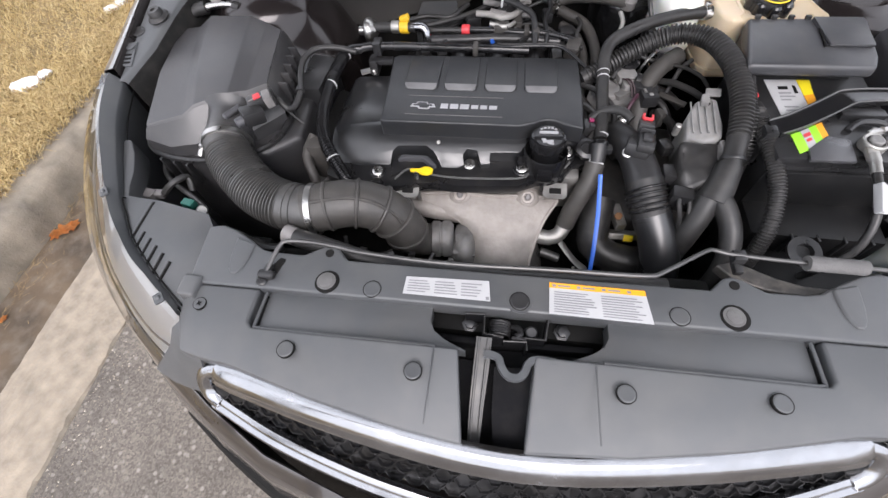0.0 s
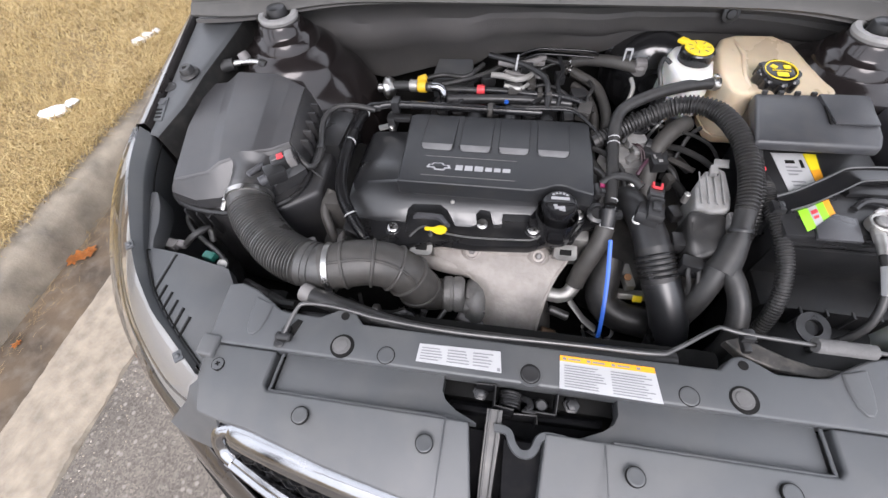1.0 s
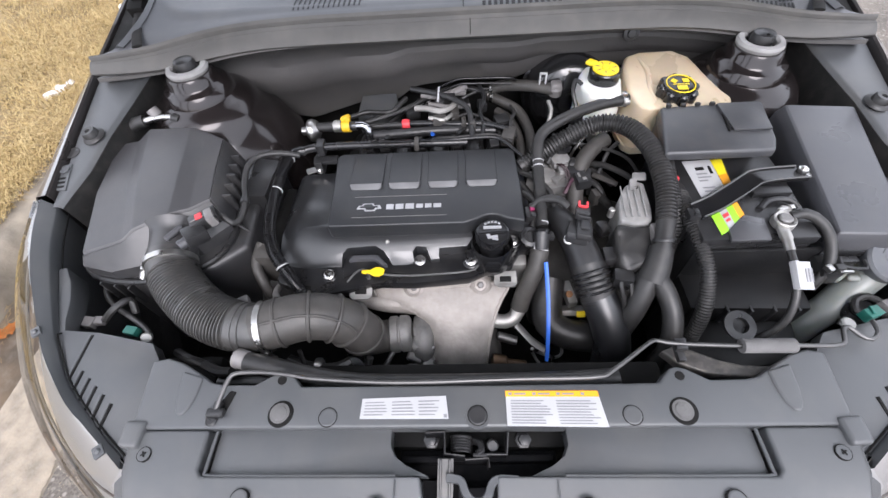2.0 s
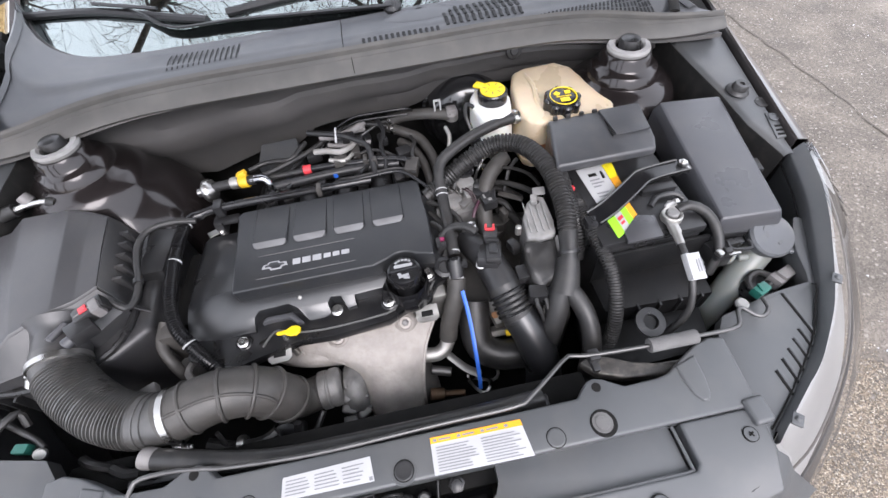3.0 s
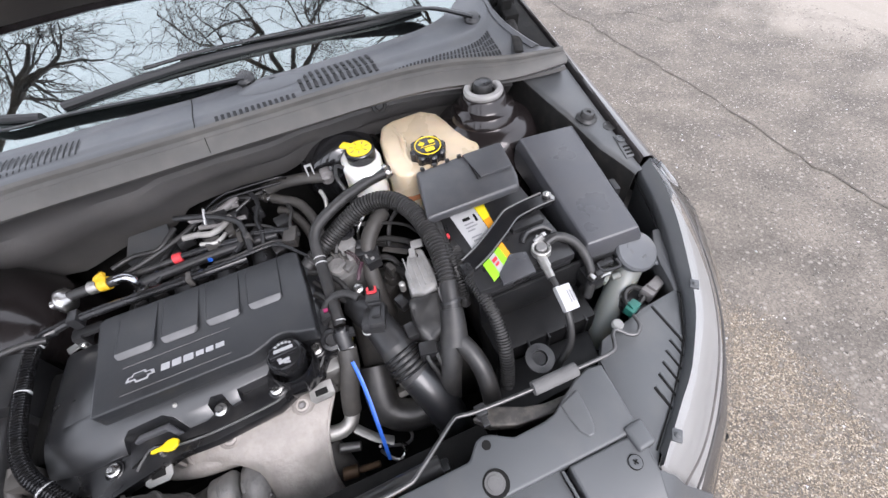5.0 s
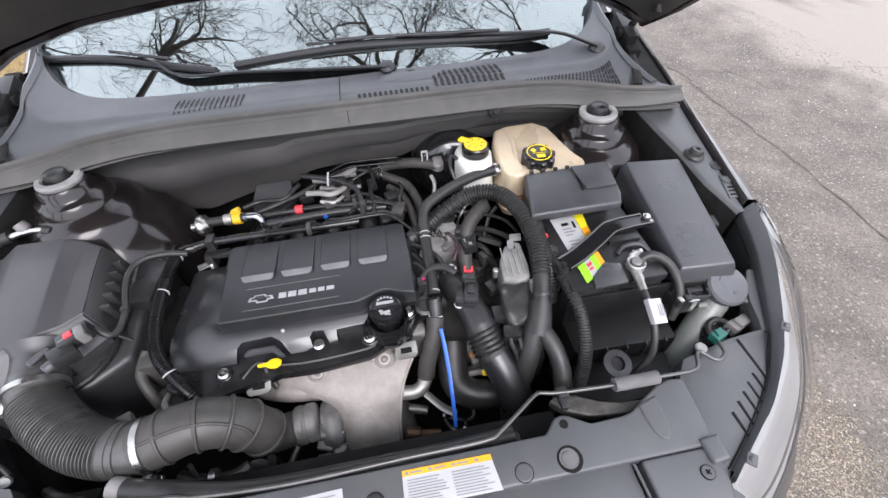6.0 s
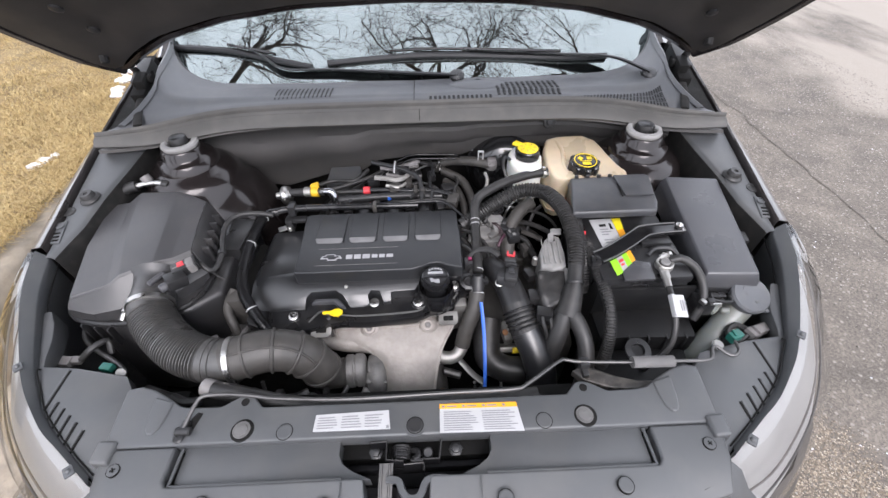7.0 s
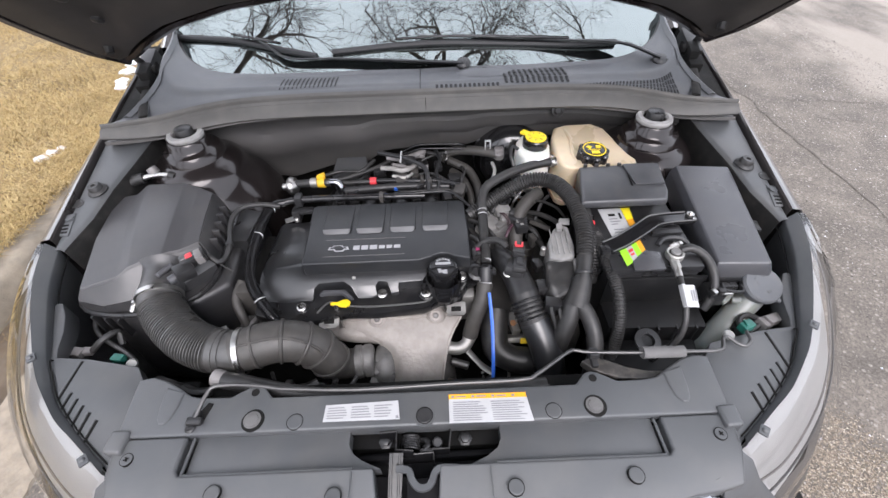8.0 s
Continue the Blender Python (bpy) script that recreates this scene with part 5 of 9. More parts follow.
    part("panel_web", fix(prism(web, 0.745, lambda x, y: 0.772 + 0.22 * max(0, y - 0.43) - 0.25 * max(0, 0.645 + 0.43 * (y - 0.43) - x), 0.003)), SHROUD, side, "grey web rising along the lamp")
    part("rim_gap", fix(tube([p + Vector((-0.0025, 0.002, 0.0 if p.y < 0.43 else -0.02)) for p in a], 0.0011, 6, 0.02)), DARK, side, "dark gap beside the rim")

# bonnet latch in its opening
latch = thing("bonnet_latch", (0, 0.255, 0.70), "black steel bonnet latch in the cover opening", "latch")
# Near-black, dull colour that also holds the shade of the latch well.
LATCHBLACK = mat("latch_part_and_shade", (0.008, 0.008, 0.009), 0.8, var=0.3, scale=20, bump=0.15, dust=0.02, spec=0.08)
part("latch_well", prism([(-0.102, 0.230), (0.10, 0.230), (0.104, 0.288), (-0.104, 0.288)], 0.66, 0.735, 0.002), LATCHBLACK, latch, "latch well, its shade put in as near-black")
part("latch_plate", prism([(-0.098, 0.252), (0.094, 0.254), (0.094, 0.262), (-0.098, 0.260)], 0.735, 0.757, 0.003), LATCHBLACK, latch)
for path, z in (([(-0.067, 0.283), (-0.042, 0.284), (-0.0415, 0.2585), (-0.017, 0.256)], 0.781), ([(-0.017, 0.253), (0.012, 0.2545), (0.0125, 0.244)], 0.776), ([(0.038, 0.284), (0.0345, 0.2575), (0.010, 0.2575)], 0.780)):
    wall = part("latch_bracket", loft([[(x, y, z - 0.024) for x, y in path], [(x, y, z) for x, y in path]], 0.0022), LATCHBLACK, latch, "black pressed bracket")
    # Thin brighter tube draws the highlight on the plate edge.
    part("bracket_edge", tube([(x, y, z + 0.0004) for x, y in path], 0.0011, 6, straight=True), ROD, wall, "edge picked out bright as a highlight")
spring = [(-0.0215 + 0.0128 * math.cos(k * 0.6), 0.262 + 0.020 * k / 62, 0.764 + 0.0128 * math.sin(k * 0.6)) for k in range(63)]
part("latch_spring", tube(spring, 0.0017, 6, 0.004), BLACK, latch, "coiled steel spring")
part("latch_hook", join(tube([(-0.006, 0.276, 0.764), (0.002, 0.272, 0.772), (0.004, 0.264, 0.776), (-0.002, 0.259, 0.777)], 0.0042, 8, 0.004), cyl((0.016, 0.276, 0.745), (0.018, 0.268, 0.775), 0.008, 14), box((0.002, 0.2575, 0.778), (0.018, 0.004, 0.003), 0.001)), BLACK, latch, "worn steel hook")
for bx in (-0.061, 0.059):
    part("latch_bolt", lathe([(0.011, 0), (0.011, 0.002), (0.0075, 0.003), (0.007, 0.010), (0.004, 0.011)], (bx, 0.280, 0.752), (0, -0.2, 1), 6), BLACK, latch, "black hexagon bolt")
line = spline([(-0.040, 0.231, 0.788), (-0.032, 0.231, 0.788), (-0.022, 0.228, 0.788), (-0.0175, 0.217, 0.788), (-0.011, 0.209, 0.787), (-0.004, 0.2065, 0.787), (0.004, 0.208, 0.787), (0.0095, 0.214, 0.788), (0.014, 0.225, 0.788), (0.023, 0.230, 0.789), (0.045, 0.229, 0.790)], 0.003)
rows = []
for i, p in enumerate(line):
    d = (line[min(i + 1, len(line) - 1)] - line[max(i - 1, 0)]).normalized()
    s = Vector((-d.y, d.x, 0)) * 0.0048
    rows.append([p - s * 1.05 - Vector((0, 0, 0.004)), p - s * 0.85, p + s * 0.85, p + s * 1.05 - Vector((0, 0, 0.004))])
part("latch_lever", loft(rows, 0.002), SHROUD, latch, "flat grey release lever")
chute = thing("latch_chute", (-0.02, 0.18, 0.66), "black channel behind the grille below the latch", "channel")
part("chute_floor", loft([[(-0.072, 0.234, 0.745), (0.022, 0.230, 0.745)], [(-0.060, 0.13, 0.700), (0.016, 0.128, 0.700)]], 0.004), LATCHBLACK, chute)
STRIP = mat("support_strip_steel", (0.085, 0.084, 0.083), 0.48, metal=0.6, var=0.25, scale=25, bump=0.1, dust=0.1)
part("support_strip", loft([[(-0.050, 0.252, 0.786), (-0.031, 0.252, 0.786)], [(-0.051, 0.22, 0.776), (-0.032, 0.22, 0.776)], [(-0.052, 0.18, 0.757), (-0.035, 0.18, 0.757)], [(-0.052, 0.136, 0.725), (-0.037, 0.136, 0.725)]], 0.006), STRIP, chute, "ribbed steel support strip")
for dx in (0.0035, 0.0145):
    part("strip_rib", tube([(-0.050 + dx, 0.250, 0.788), (-0.051 + dx, 0.22, 0.7785), (-0.052 + dx * 0.95, 0.18, 0.760), (-0.052 + dx * 0.9, 0.142, 0.732)], 0.0016, 6, 0.01), STRIP, chute)
part("chute_plate", loft([[(-0.026, 0.222, 0.768), (0.022, 0.224, 0.768)], [(-0.025, 0.17, 0.750), (0.020, 0.17, 0.750)], [(-0.020, 0.135, 0.726), (0.016, 0.135, 0.726)]], 0.004), LATCHBLACK, chute)


# stickers with unreadable print
def sticker(corners, z, label, bars, head=None):
    """A label given by its four corners (front left, front right, back right, back left); bars of print in its own 0..1 square."""
    c = [Vector((x, y, z)) for x, y in corners]
    t = thing("sticker", (sum(p[0] for p in corners) / 4, sum(p[1] for p in corners) / 4, z), label, "sticker")
    at = lambda u, v, h: c[0] * (1 - u) * (1 - v) + c[1] * u * (1 - v) + c[2] * u * v + c[3] * (1 - u) * v + Vector((0, 0, h))

    def quad(u0, v0, u1, v1, h):
        bm = bmesh.new()
        lo = [bm.verts.new(at(u, v, 0)) for u, v in ((u0, v0), (u1, v0), (u1, v1), (u0, v1))]
        hi = [bm.verts.new(at(u, v, h)) for u, v in ((u0, v0), (u1, v0), (u1, v1), (u0, v1))]
        bm.faces.new(hi)
        for i in range(4):
            bm.faces.new((lo[i], lo[(i + 1) % 4], hi[(i + 1) % 4], hi[i]))
        return bm

    part("paper", quad(0, 0, 1, 1, 0.0006), PAPER, t)
    if head:
        part("header_band", quad(*head[:4], 0.0009), head[4], t, "coloured header band")
    part("print_line", join(*[quad(u0, v0, u1, v1, 0.0011) for u0, v0, u1, v1 in bars]), INK, t, "rows of fine unreadable print")
    return t


rnd = random.Random(21)
rows = []
for col in ((0.04, 0.33), (0.36, 0.64), (0.67, 0.93)):
    for k in range(5):
        rows.append((col[0], 0.16 + k * 0.15, col[0] + (col[1] - col[0]) * rnd.uniform(0.7, 1), 0.21 + k * 0.15))
rows.append((0.95, 0.05, 0.985, 0.2))
sticker([(-0.1500, 0.2965), (-0.0365, 0.2960), (-0.0400, 0.3245), (-0.1490, 0.3215)], 0.7953, "white printed sticker on the radiator cover", rows)
rows = []
for col in ((0.05, 0.47), (0.53, 0.95)):
    for k in range(9):
        rows.append((col[0], 0.07 + k * 0.078, col[0] + (col[1] - col[0]) * rnd.uniform(0.75, 1), 0.098 + k * 0.078))
rows += [(0.03 + 0.26 * k, 0.87, 0.07 + 0.26 * k, 0.95) for k in range(4)] + [(0.09 + 0.26 * k, 0.885, 0.22 + 0.26 * k, 0.935) for k in range(3)]
sticker([(0.0365, 0.2870), (0.1600, 0.2850), (0.1540, 0.3290), (0.0370, 0.3300)], 0.7953, "white warning sticker with an orange header band", rows, (0, 0.83, 1, 1, ORANGE))

# prop rod lying across the cover
rod = thing("prop_rod", (0.05, 0.34, 0.80), "bent steel bonnet prop rod lying stowed across the bay", "rod")
rod_pts = [(-0.338, 0.308, 0.803), (-0.334, 0.326, 0.808), (-0.329, 0.345, 0.811), (-0.320, 0.352, 0.812), (-0.285, 0.353, 0.812), (-0.245, 0.349, 0.811), (-0.210, 0.344, 0.810), (-0.10, 0.338, 0.810), (0.05, 0.340, 0.812), (0.150, 0.341, 0.813), (0.175, 0.350, 0.812),
           (0.232, 0.388, 0.806), (0.245, 0.392, 0.804), (0.27, 0.388, 0.803), (0.353, 0.384, 0.802), (0.42, 0.384, 0.800), (0.474, 0.384, 0.798), (0.490, 0.390, 0.796), (0.500, 0.408, 0.793), (0.512, 0.414, 0.790), (0.522, 0.402, 0.788), (0.534, 0.396, 0.788), (0.548, 0.406, 0.788), (0.550, 0.424, 0.788)]
part("rod_bar", tube(rod_pts, 0.0030, 10, 0.008), ROD, rod)
part("foam_grip", tube([(0.352, 0.384, 0.802), (0.42, 0.384, 0.800)], 0.0098, 12, 0.02), FOAM, rod, "grey foam grip")
part("rod_pivot", join(cyl((-0.350, 0.304, 0.800), (-0.328, 0.304, 0.800), 0.0065, 14), box((-0.338, 0.310, 0.801), (0.011, 0.018, 0.009), 0.003), cyl((-0.344, 0.296, 0.794), (-0.344, 0.296, 0.799), 0.008, 12)), BLACK, rod, "black pivot clip")
part("rod_clip", join(box((0.275, 0.388, 0.798), (0.016, 0.016, 0.014), 0.003), box((0.275, 0.378, 0.790), (0.010, 0.02, 0.01), 0.002)), BLACK, rod, "black rod clip")
part("rod_slot", prism([(-0.350, 0.300), (-0.330, 0.300), (-0.322, 0.332), (-0.330, 0.334)], 0.7945, 0.7962, 0.0005), DARK, rod)

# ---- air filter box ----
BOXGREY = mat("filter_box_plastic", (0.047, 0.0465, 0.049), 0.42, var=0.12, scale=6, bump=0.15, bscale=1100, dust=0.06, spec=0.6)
# Darker copy of BOXGREY: the black lower box, and the lid front's shade.
BOXDARK = mat("filter_box_dark_copy", (0.031, 0.0305, 0.032), 0.40, var=0.15, scale=8, bump=0.12, bscale=900, dust=0.07, spec=0.65)
abox = thing("air_filter_box", (-0.55, 0.66, 0.5), "faceted dark grey air filter box with a ribbed intake", "filter box")
front = [(-0.640, 0.556, 0.822), (-0.577, 0.574, 0.830), (-0.560, 0.590, 0.838), (-0.508, 0.618, 0.842), (-0.480, 0.632, 0.837), (-0.452, 0.654, 0.836)]
middle = [(-0.672, 0.680, 0.833), (-0.613, 0.690, 0.840), (-0.596, 0.703, 0.848), (-0.524, 0.722, 0.849), (-0.497, 0.728, 0.838), (-0.466, 0.732, 0.838)]
back = [(-0.686, 0.806, 0.840), (-0.645, 0.809, 0.844), (-0.628, 0.834, 0.852), (-0.542, 0.831, 0.854), (-0.512, 0.826, 0.844), (-0.478, 0.810, 0.839)]
lip = [(-0.652, 0.548, 0.796), (-0.604, 0.538, 0.790), (-0.562, 0.548, 0.790), (-0.512, 0.572, 0.790), (-0.472, 0.586, 0.790), (-0.428, 0.632, 0.792)]
fold = [(x, y - 0.003, z - 0.005) for x, y, z in front]
crown = loft([[(x, y + 0.012, z - 0.05) for x, y, z in back], [(x, y + 0.006, z - 0.006) for x, y, z in back], back, middle, front, fold])
bev(crown, 0.0025, 2, 10)
part("box_lid", crown, BOXGREY, abox, "faceted grey lid", 14)
# Lid front takes the darker copy, its shade put into the colour.
part("lid_front", loft([fold, [(x, y + 0.004, z + 0.004) for x, y, z in lip], lip, [(x, y - 0.001, 0.768) for x, y, z in lip]], 0.003), BOXDARK, abox, "sloping front of the lid", 20)
left = [(front[0][0], front[0][1], front[0][2]), (middle[0][0], middle[0][1], middle[0][2]), (back[0][0], back[0][1], back[0][2])]
part("lid_side", loft([left, [(x - 0.004, y, z - 0.006) for x, y, z in left], [(x - 0.012, y - 0.002 * i, 0.77) for i, (x, y, z) in enumerate(left)]], 0.003), BOXGREY, abox)
right = [(lip[-1][0] + 0.006, lip[-1][1], 0.800), (front[-1][0] + 0.002, front[-1][1], front[-1][2]), (middle[-1][0] + 0.002, middle[-1][1], middle[-1][2]), (back[-1][0] + 0.002, back[-1][1], back[-1][2])]
part("lid_side", loft([right, [(x + 0.008, y, z - 0.012) for x, y, z in right], [(x + 0.022, y, 0.77) for x, y, z in right]], 0.003), BOXDARK, abox, "black ribbed side of the box")
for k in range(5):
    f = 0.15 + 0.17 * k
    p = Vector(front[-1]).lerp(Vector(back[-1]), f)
    part("side_rib", box((p.x + 0.018, p.y, 0.795), (0.018, 0.006, 0.05), 0.002), BOXDARK, abox)
part("box_body", prism([(-0.705, 0.800), (-0.41, 0.790), (-0.395, 0.60), (-0.45, 0.552), (-0.55, 0.534), (-0.648, 0.548), (-0.690, 0.60)], 0.50, 0.769, 0.012, 3), BOXDARK, abox, "black lower box")
part("lid_rim", tube([(-0.694, 0.66, 0.772), (-0.690, 0.595, 0.770), (-0.652, 0.545, 0.768), (-0.56, 0.530, 0.766), (-0.465, 0.556, 0.768), (-0.428, 0.606, 0.773), (-0.430, 0.70, 0.780), (-0.434, 0.795, 0.790)], 0.006, 8, 0.02), BLACK, abox, "clamped rim")
part("back_shelf", prism([(-0.43, 0.70), (-0.385, 0.70), (-0.38, 0.80), (-0.43, 0.81)], 0.70, 0.79, 0.004), BLACK, abox)
part("outlet", lathe([(0.050, -0.012), (0.044, -0.004), (0.040, 0.002), (0.0375, 0.012), (0.0375, 0.06)], (-0.512, 0.602, 0.800), (0.17, -0.97, -0.16), 32), BOXDARK, abox, "round outlet spout")
for k in range(3):
    part("box_rib", box((-0.640 + 0.028 * k, 0.535 - 0.006 * k, 0.74), (0.004, 0.012, 0.05), 0.001), BLACK, abox)
sensor = part("flow_sensor", box((-0.447, 0.574, 0.835), (0.034, 0.030, 0.024), 0.004, (0, 8, 42)), BLACK, abox, "black airflow sensor")
part("sensor_arm", cyl((-0.497, 0.568, 0.832), (-0.48, 0.596, 0.832), 0.0055, 12), LIDGREY, sensor)
part("sensor_arm", cyl((-0.469, 0.554, 0.832), (-0.451, 0.574, 0.832), 0.0085, 14), LIDGREY, sensor)
part("connector", box((-0.4385, 0.6025, 0.84), (0.046, 0.026, 0.022), 0.004, (0, -6, 32)), BLACK, sensor, "black plug")
part("plug_shell", box((-0.425, 0.602, 0.846), (0.014, 0.026, 0.020), 0.003, (0, -6, 32)), GREYCON, sensor, "pale plug shell")
part("lock_tab", box((-0.443, 0.6, 0.85), (0.012, 0.012, 0.006), 0.0015, (0, -6, 32)), REDP, sensor, "red locking tab")
part("plug_rib", box((-0.4385, 0.6025 - 0.004, 0.84 + 0.0115), (0.036, 0.002, 0.002), 0.0006, (0, -6, 32)), GREYCON, sensor)

lead = thing("sensor_lead", (-0.40, 0.69, 0.80), "black sheathed cable looping from the airflow sensor", "cable")
part("cable", tube([(-0.420, 0.619, 0.832), (-0.404, 0.610, 0.820), (-0.396, 0.625, 0.815), (-0.400, 0.665, 0.815), (-0.412, 0.705, 0.818), (-0.415, 0.745, 0.824), (-0.398, 0.772, 0.826), (-0.36, 0.782, 0.822), (-0.328, 0.785, 0.812)], 0.0055, 10, 0.01), RUBBER, lead)
part("clip", lathe([(0.008, 0), (0.008, 0.01)], (-0.402, 0.668, 0.815), (0.3, -1, 0), 12), BLACK, lead)

# ---- intake hose from filter box to turbocharger ----
hose = thing("intake_hose", (-0.33, 0.45, 0.70), "ribbed black rubber air intake hose with steel clamps", "hose")
h1 = [(-0.507, 0.566, 0.795), (-0.502, 0.545, 0.791), (-0.484, 0.517, 0.786), (-0.458, 0.490, 0.780), (-0.420, 0.462, 0.773), (-0.380, 0.446, 0.768), (-0.345, 0.441, 0.766), (-0.322, 0.442, 0.766)]
part("ribbed_section", tube(h1, 0.0375, 40, corrugated=(0.0050, 0.0044, 0.15, 0.80)), HOSE, hose, "corrugated rubber section")
for k, r in ((0.85, 0.0390), (0.89, 0.0395)):
    line = spline(h1, 0.002)
    i = int(k * (len(line) - 2))
    part("hose_bead", lathe([(0.0365, -0.003), (r, -0.0015), (r, 0.0015), (0.0365, 0.003)], line[i], line[i + 1] - line[i - 1], 32), HOSE, hose)
h2 = [(-0.334, 0.440, 0.766), (-0.302, 0.448, 0.768), (-0.268, 0.457, 0.767), (-0.236, 0.462, 0.757), (-0.210, 0.463, 0.737), (-0.194, 0.462, 0.708), (-0.188, 0.462, 0.690)]
part("elbow", tube(h2, (0.0385, 0.036), 36, 0.006), DUSTY, hose, "smooth dusty rubber elbow")
dense = spline(h2, 0.002)
for k in (17, 38, 56, 70):
    a = dense[k]
    d = (dense[k + 1] - dense[k - 1]).normalized()
    part("elbow_rib", lathe([(0.0370, -0.0034), (0.0402, -0.0022), (0.0410, 0.0), (0.0402, 0.0022), (0.0370, 0.0034)], a, d, 36), DUSTY, hose)
seam = []
for k in range(4, 72, 4):
    d = (dense[k + 1] - dense[k - 1]).normalized()
    side_v = Vector((0.0, -0.45, 0.9))
    side_v = (side_v - d * side_v.dot(d)).normalized()
    seam.append(dense[k] + side_v * 0.0382)
part("elbow_seam", tube(seam, 0.0026, 8, 0.01), DUSTY, hose)
part("elbow_lip", lathe([(0.0350, -0.004), (0.0385, -0.003), (0.0390, 0.003), (0.0365, 0.006)], (-0.1885, 0.462, 0.692), (0.12, 0.0, -1), 32), DUSTY, hose, "thick rubber lip")
c1 = part("hose_clamp", clamp_band((-0.5045, 0.554, 0.7935), (0.28, -0.93, -0.18), 0.0392, 0.010), STEEL, hose, "bright steel hose clamp")
part("clamp_screw", join(cyl((-0.547, 0.537, 0.790), (-0.551, 0.526, 0.780), 0.0055, 10), box((-0.544, 0.541, 0.793), (0.012, 0.012, 0.010), 0.002)), STEEL, c1)
c2 = part("hose_clamp", clamp_band((-0.327, 0.4415, 0.766), (1, 0.14, 0.03), 0.0400, 0.010), STEEL, hose, "bright steel hose clamp")
part("clamp_screw", join(cyl((-0.330, 0.404, 0.742), (-0.310, 0.400, 0.738), 0.0060, 12), box((-0.322, 0.404, 0.745), (0.014, 0.012, 0.012), 0.002), cyl((-0.311, 0.400, 0.738), (-0.307, 0.399, 0.737), 0.0075, 6)), STEEL, c2)

# ---- engine ----
PALEBEAD = mat("pale_gasket_bead", (0.13, 0.13, 0.127), 0.4, metal=0.3, var=0.2, scale=30, bump=0.0)
eng = thing("engine", (-0.10, 0.62, 0.45), "four-cylinder engine under a black plastic valve cover", "engine")
# Block in near-black, the shade under the cover put into its colour.
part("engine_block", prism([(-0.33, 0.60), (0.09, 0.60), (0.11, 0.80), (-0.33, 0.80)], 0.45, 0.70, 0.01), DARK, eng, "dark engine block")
part("cylinder_head", prism([(-0.335, 0.568), (0.10, 0.575), (0.11, 0.79), (-0.34, 0.79)], 0.64, 0.722, 0.006), ALU, eng, "cast aluminium cylinder head")
# camshaft cover: profile swept along the engine
profile = [(0.795, 0.715), (0.797, 0.752), (0.790, 0.764), (0.70, 0.772), (0.632, 0.772), (0.622, 0.768), (0.619, 0.735), (0.619, 0.712)]
rows = []
for x, dz in ((-0.350, -0.03), (-0.346, -0.018), (-0.335, -0.010), (-0.30, -0.008), (-0.262, -0.006), (-0.250, 0), (-0.1, 0), (0.07, 0), (0.098, -0.004), (0.110, -0.012), (0.114, -0.03)):
    rows.append([(x, y, z + dz * (1 if z > 0.73 else 0)) for y, z in profile])
cam_cover = part("valve_cover", loft(rows, 0.004), VCOVER, eng, "satin black valve cover with rounded front")
apron = [(-0.346, 0.640), (-0.344, 0.574), (-0.297, 0.570), (-0.230, 0.569), (-0.226, 0.586), (-0.217, 0.594), (-0.167, 0.596), (-0.153, 0.588), (-0.133, 0.564), (-0.099, 0.573),
         (-0.102, 0.586), (-0.095, 0.594), (-0.078, 0.592), (-0.070, 0.574), (-0.055, 0.576), (-0.055, 0.590), (-0.006, 0.592), (0.004, 0.605), (0.004, 0.640)]


def apron_top(x, y):
    d = max(0.0, 0.640 - y)
    return 0.7745 - (0.088 - math.sqrt(0.088 ** 2 - min(d, 0.080) ** 2)) - 0.3 * max(0, -0.25 - x) ** 1.2


bm = prism(apron, 0.722, 0.760, 0)
for y in (0.630, 0.622, 0.614, 0.606, 0.599, 0.593, 0.587, 0.581, 0.576, 0.571):
    bmesh.ops.bisect_plane(bm, geom=[*bm.verts, *bm.edges, *bm.faces], plane_co=(0, y, 0), plane_no=(0, 1, 0))
for x in (-0.33, -0.315, -0.30, -0.285, -0.27, -0.255, -0.2, -0.14):
    bmesh.ops.bisect_plane(bm, geom=[*bm.verts, *bm.edges, *bm.faces], plane_co=(x, 0, 0), plane_no=(1, 0, 0))
for v in bm.verts:
    if v.co.z > 0.74:
        v.co.z = apron_top(v.co.x, v.co.y)
bev(bm, 0.0028, 2, 40)
part("front_apron", bm, VCOVER, eng, "rounded satin front of the cover")
base = [(-0.352, 0.795), (0.116, 0.798), (0.118, 0.600), (0.088, 0.596), (0.071, 0.568), (0.026, 0.558), (-0.005, 0.543), (-0.101, 0.535), (-0.159, 0.538), (-0.218, 0.524), (-0.266, 0.512), (-0.345, 0.545)]
part("cover_base", prism(base, 0.712, 0.733, 0.004), GRILLE, eng, "black lower flange of the valve cover")
step = [(-0.225, 0.545), (-0.190, 0.566), (-0.150, 0.555), (-0.101, 0.550), (-0.005, 0.556), (0.020, 0.572), (0.068, 0.582), (0.084, 0.615), (-0.054, 0.612), (-0.230, 0.600)]
part("flange_step", prism(step, 0.725, 0.7385, 0.003), GRILLE, eng, "raised step of the flange")
part("grey_arch", prism([(-0.217, 0.577), (-0.210, 0.588), (-0.165, 0.588), (-0.146, 0.566), (-0.156, 0.565), (-0.171, 0.579), (-0.205, 0.579)], 0.735, 0.748, 0.003), LIDGREY, eng, "grey moulded arch")
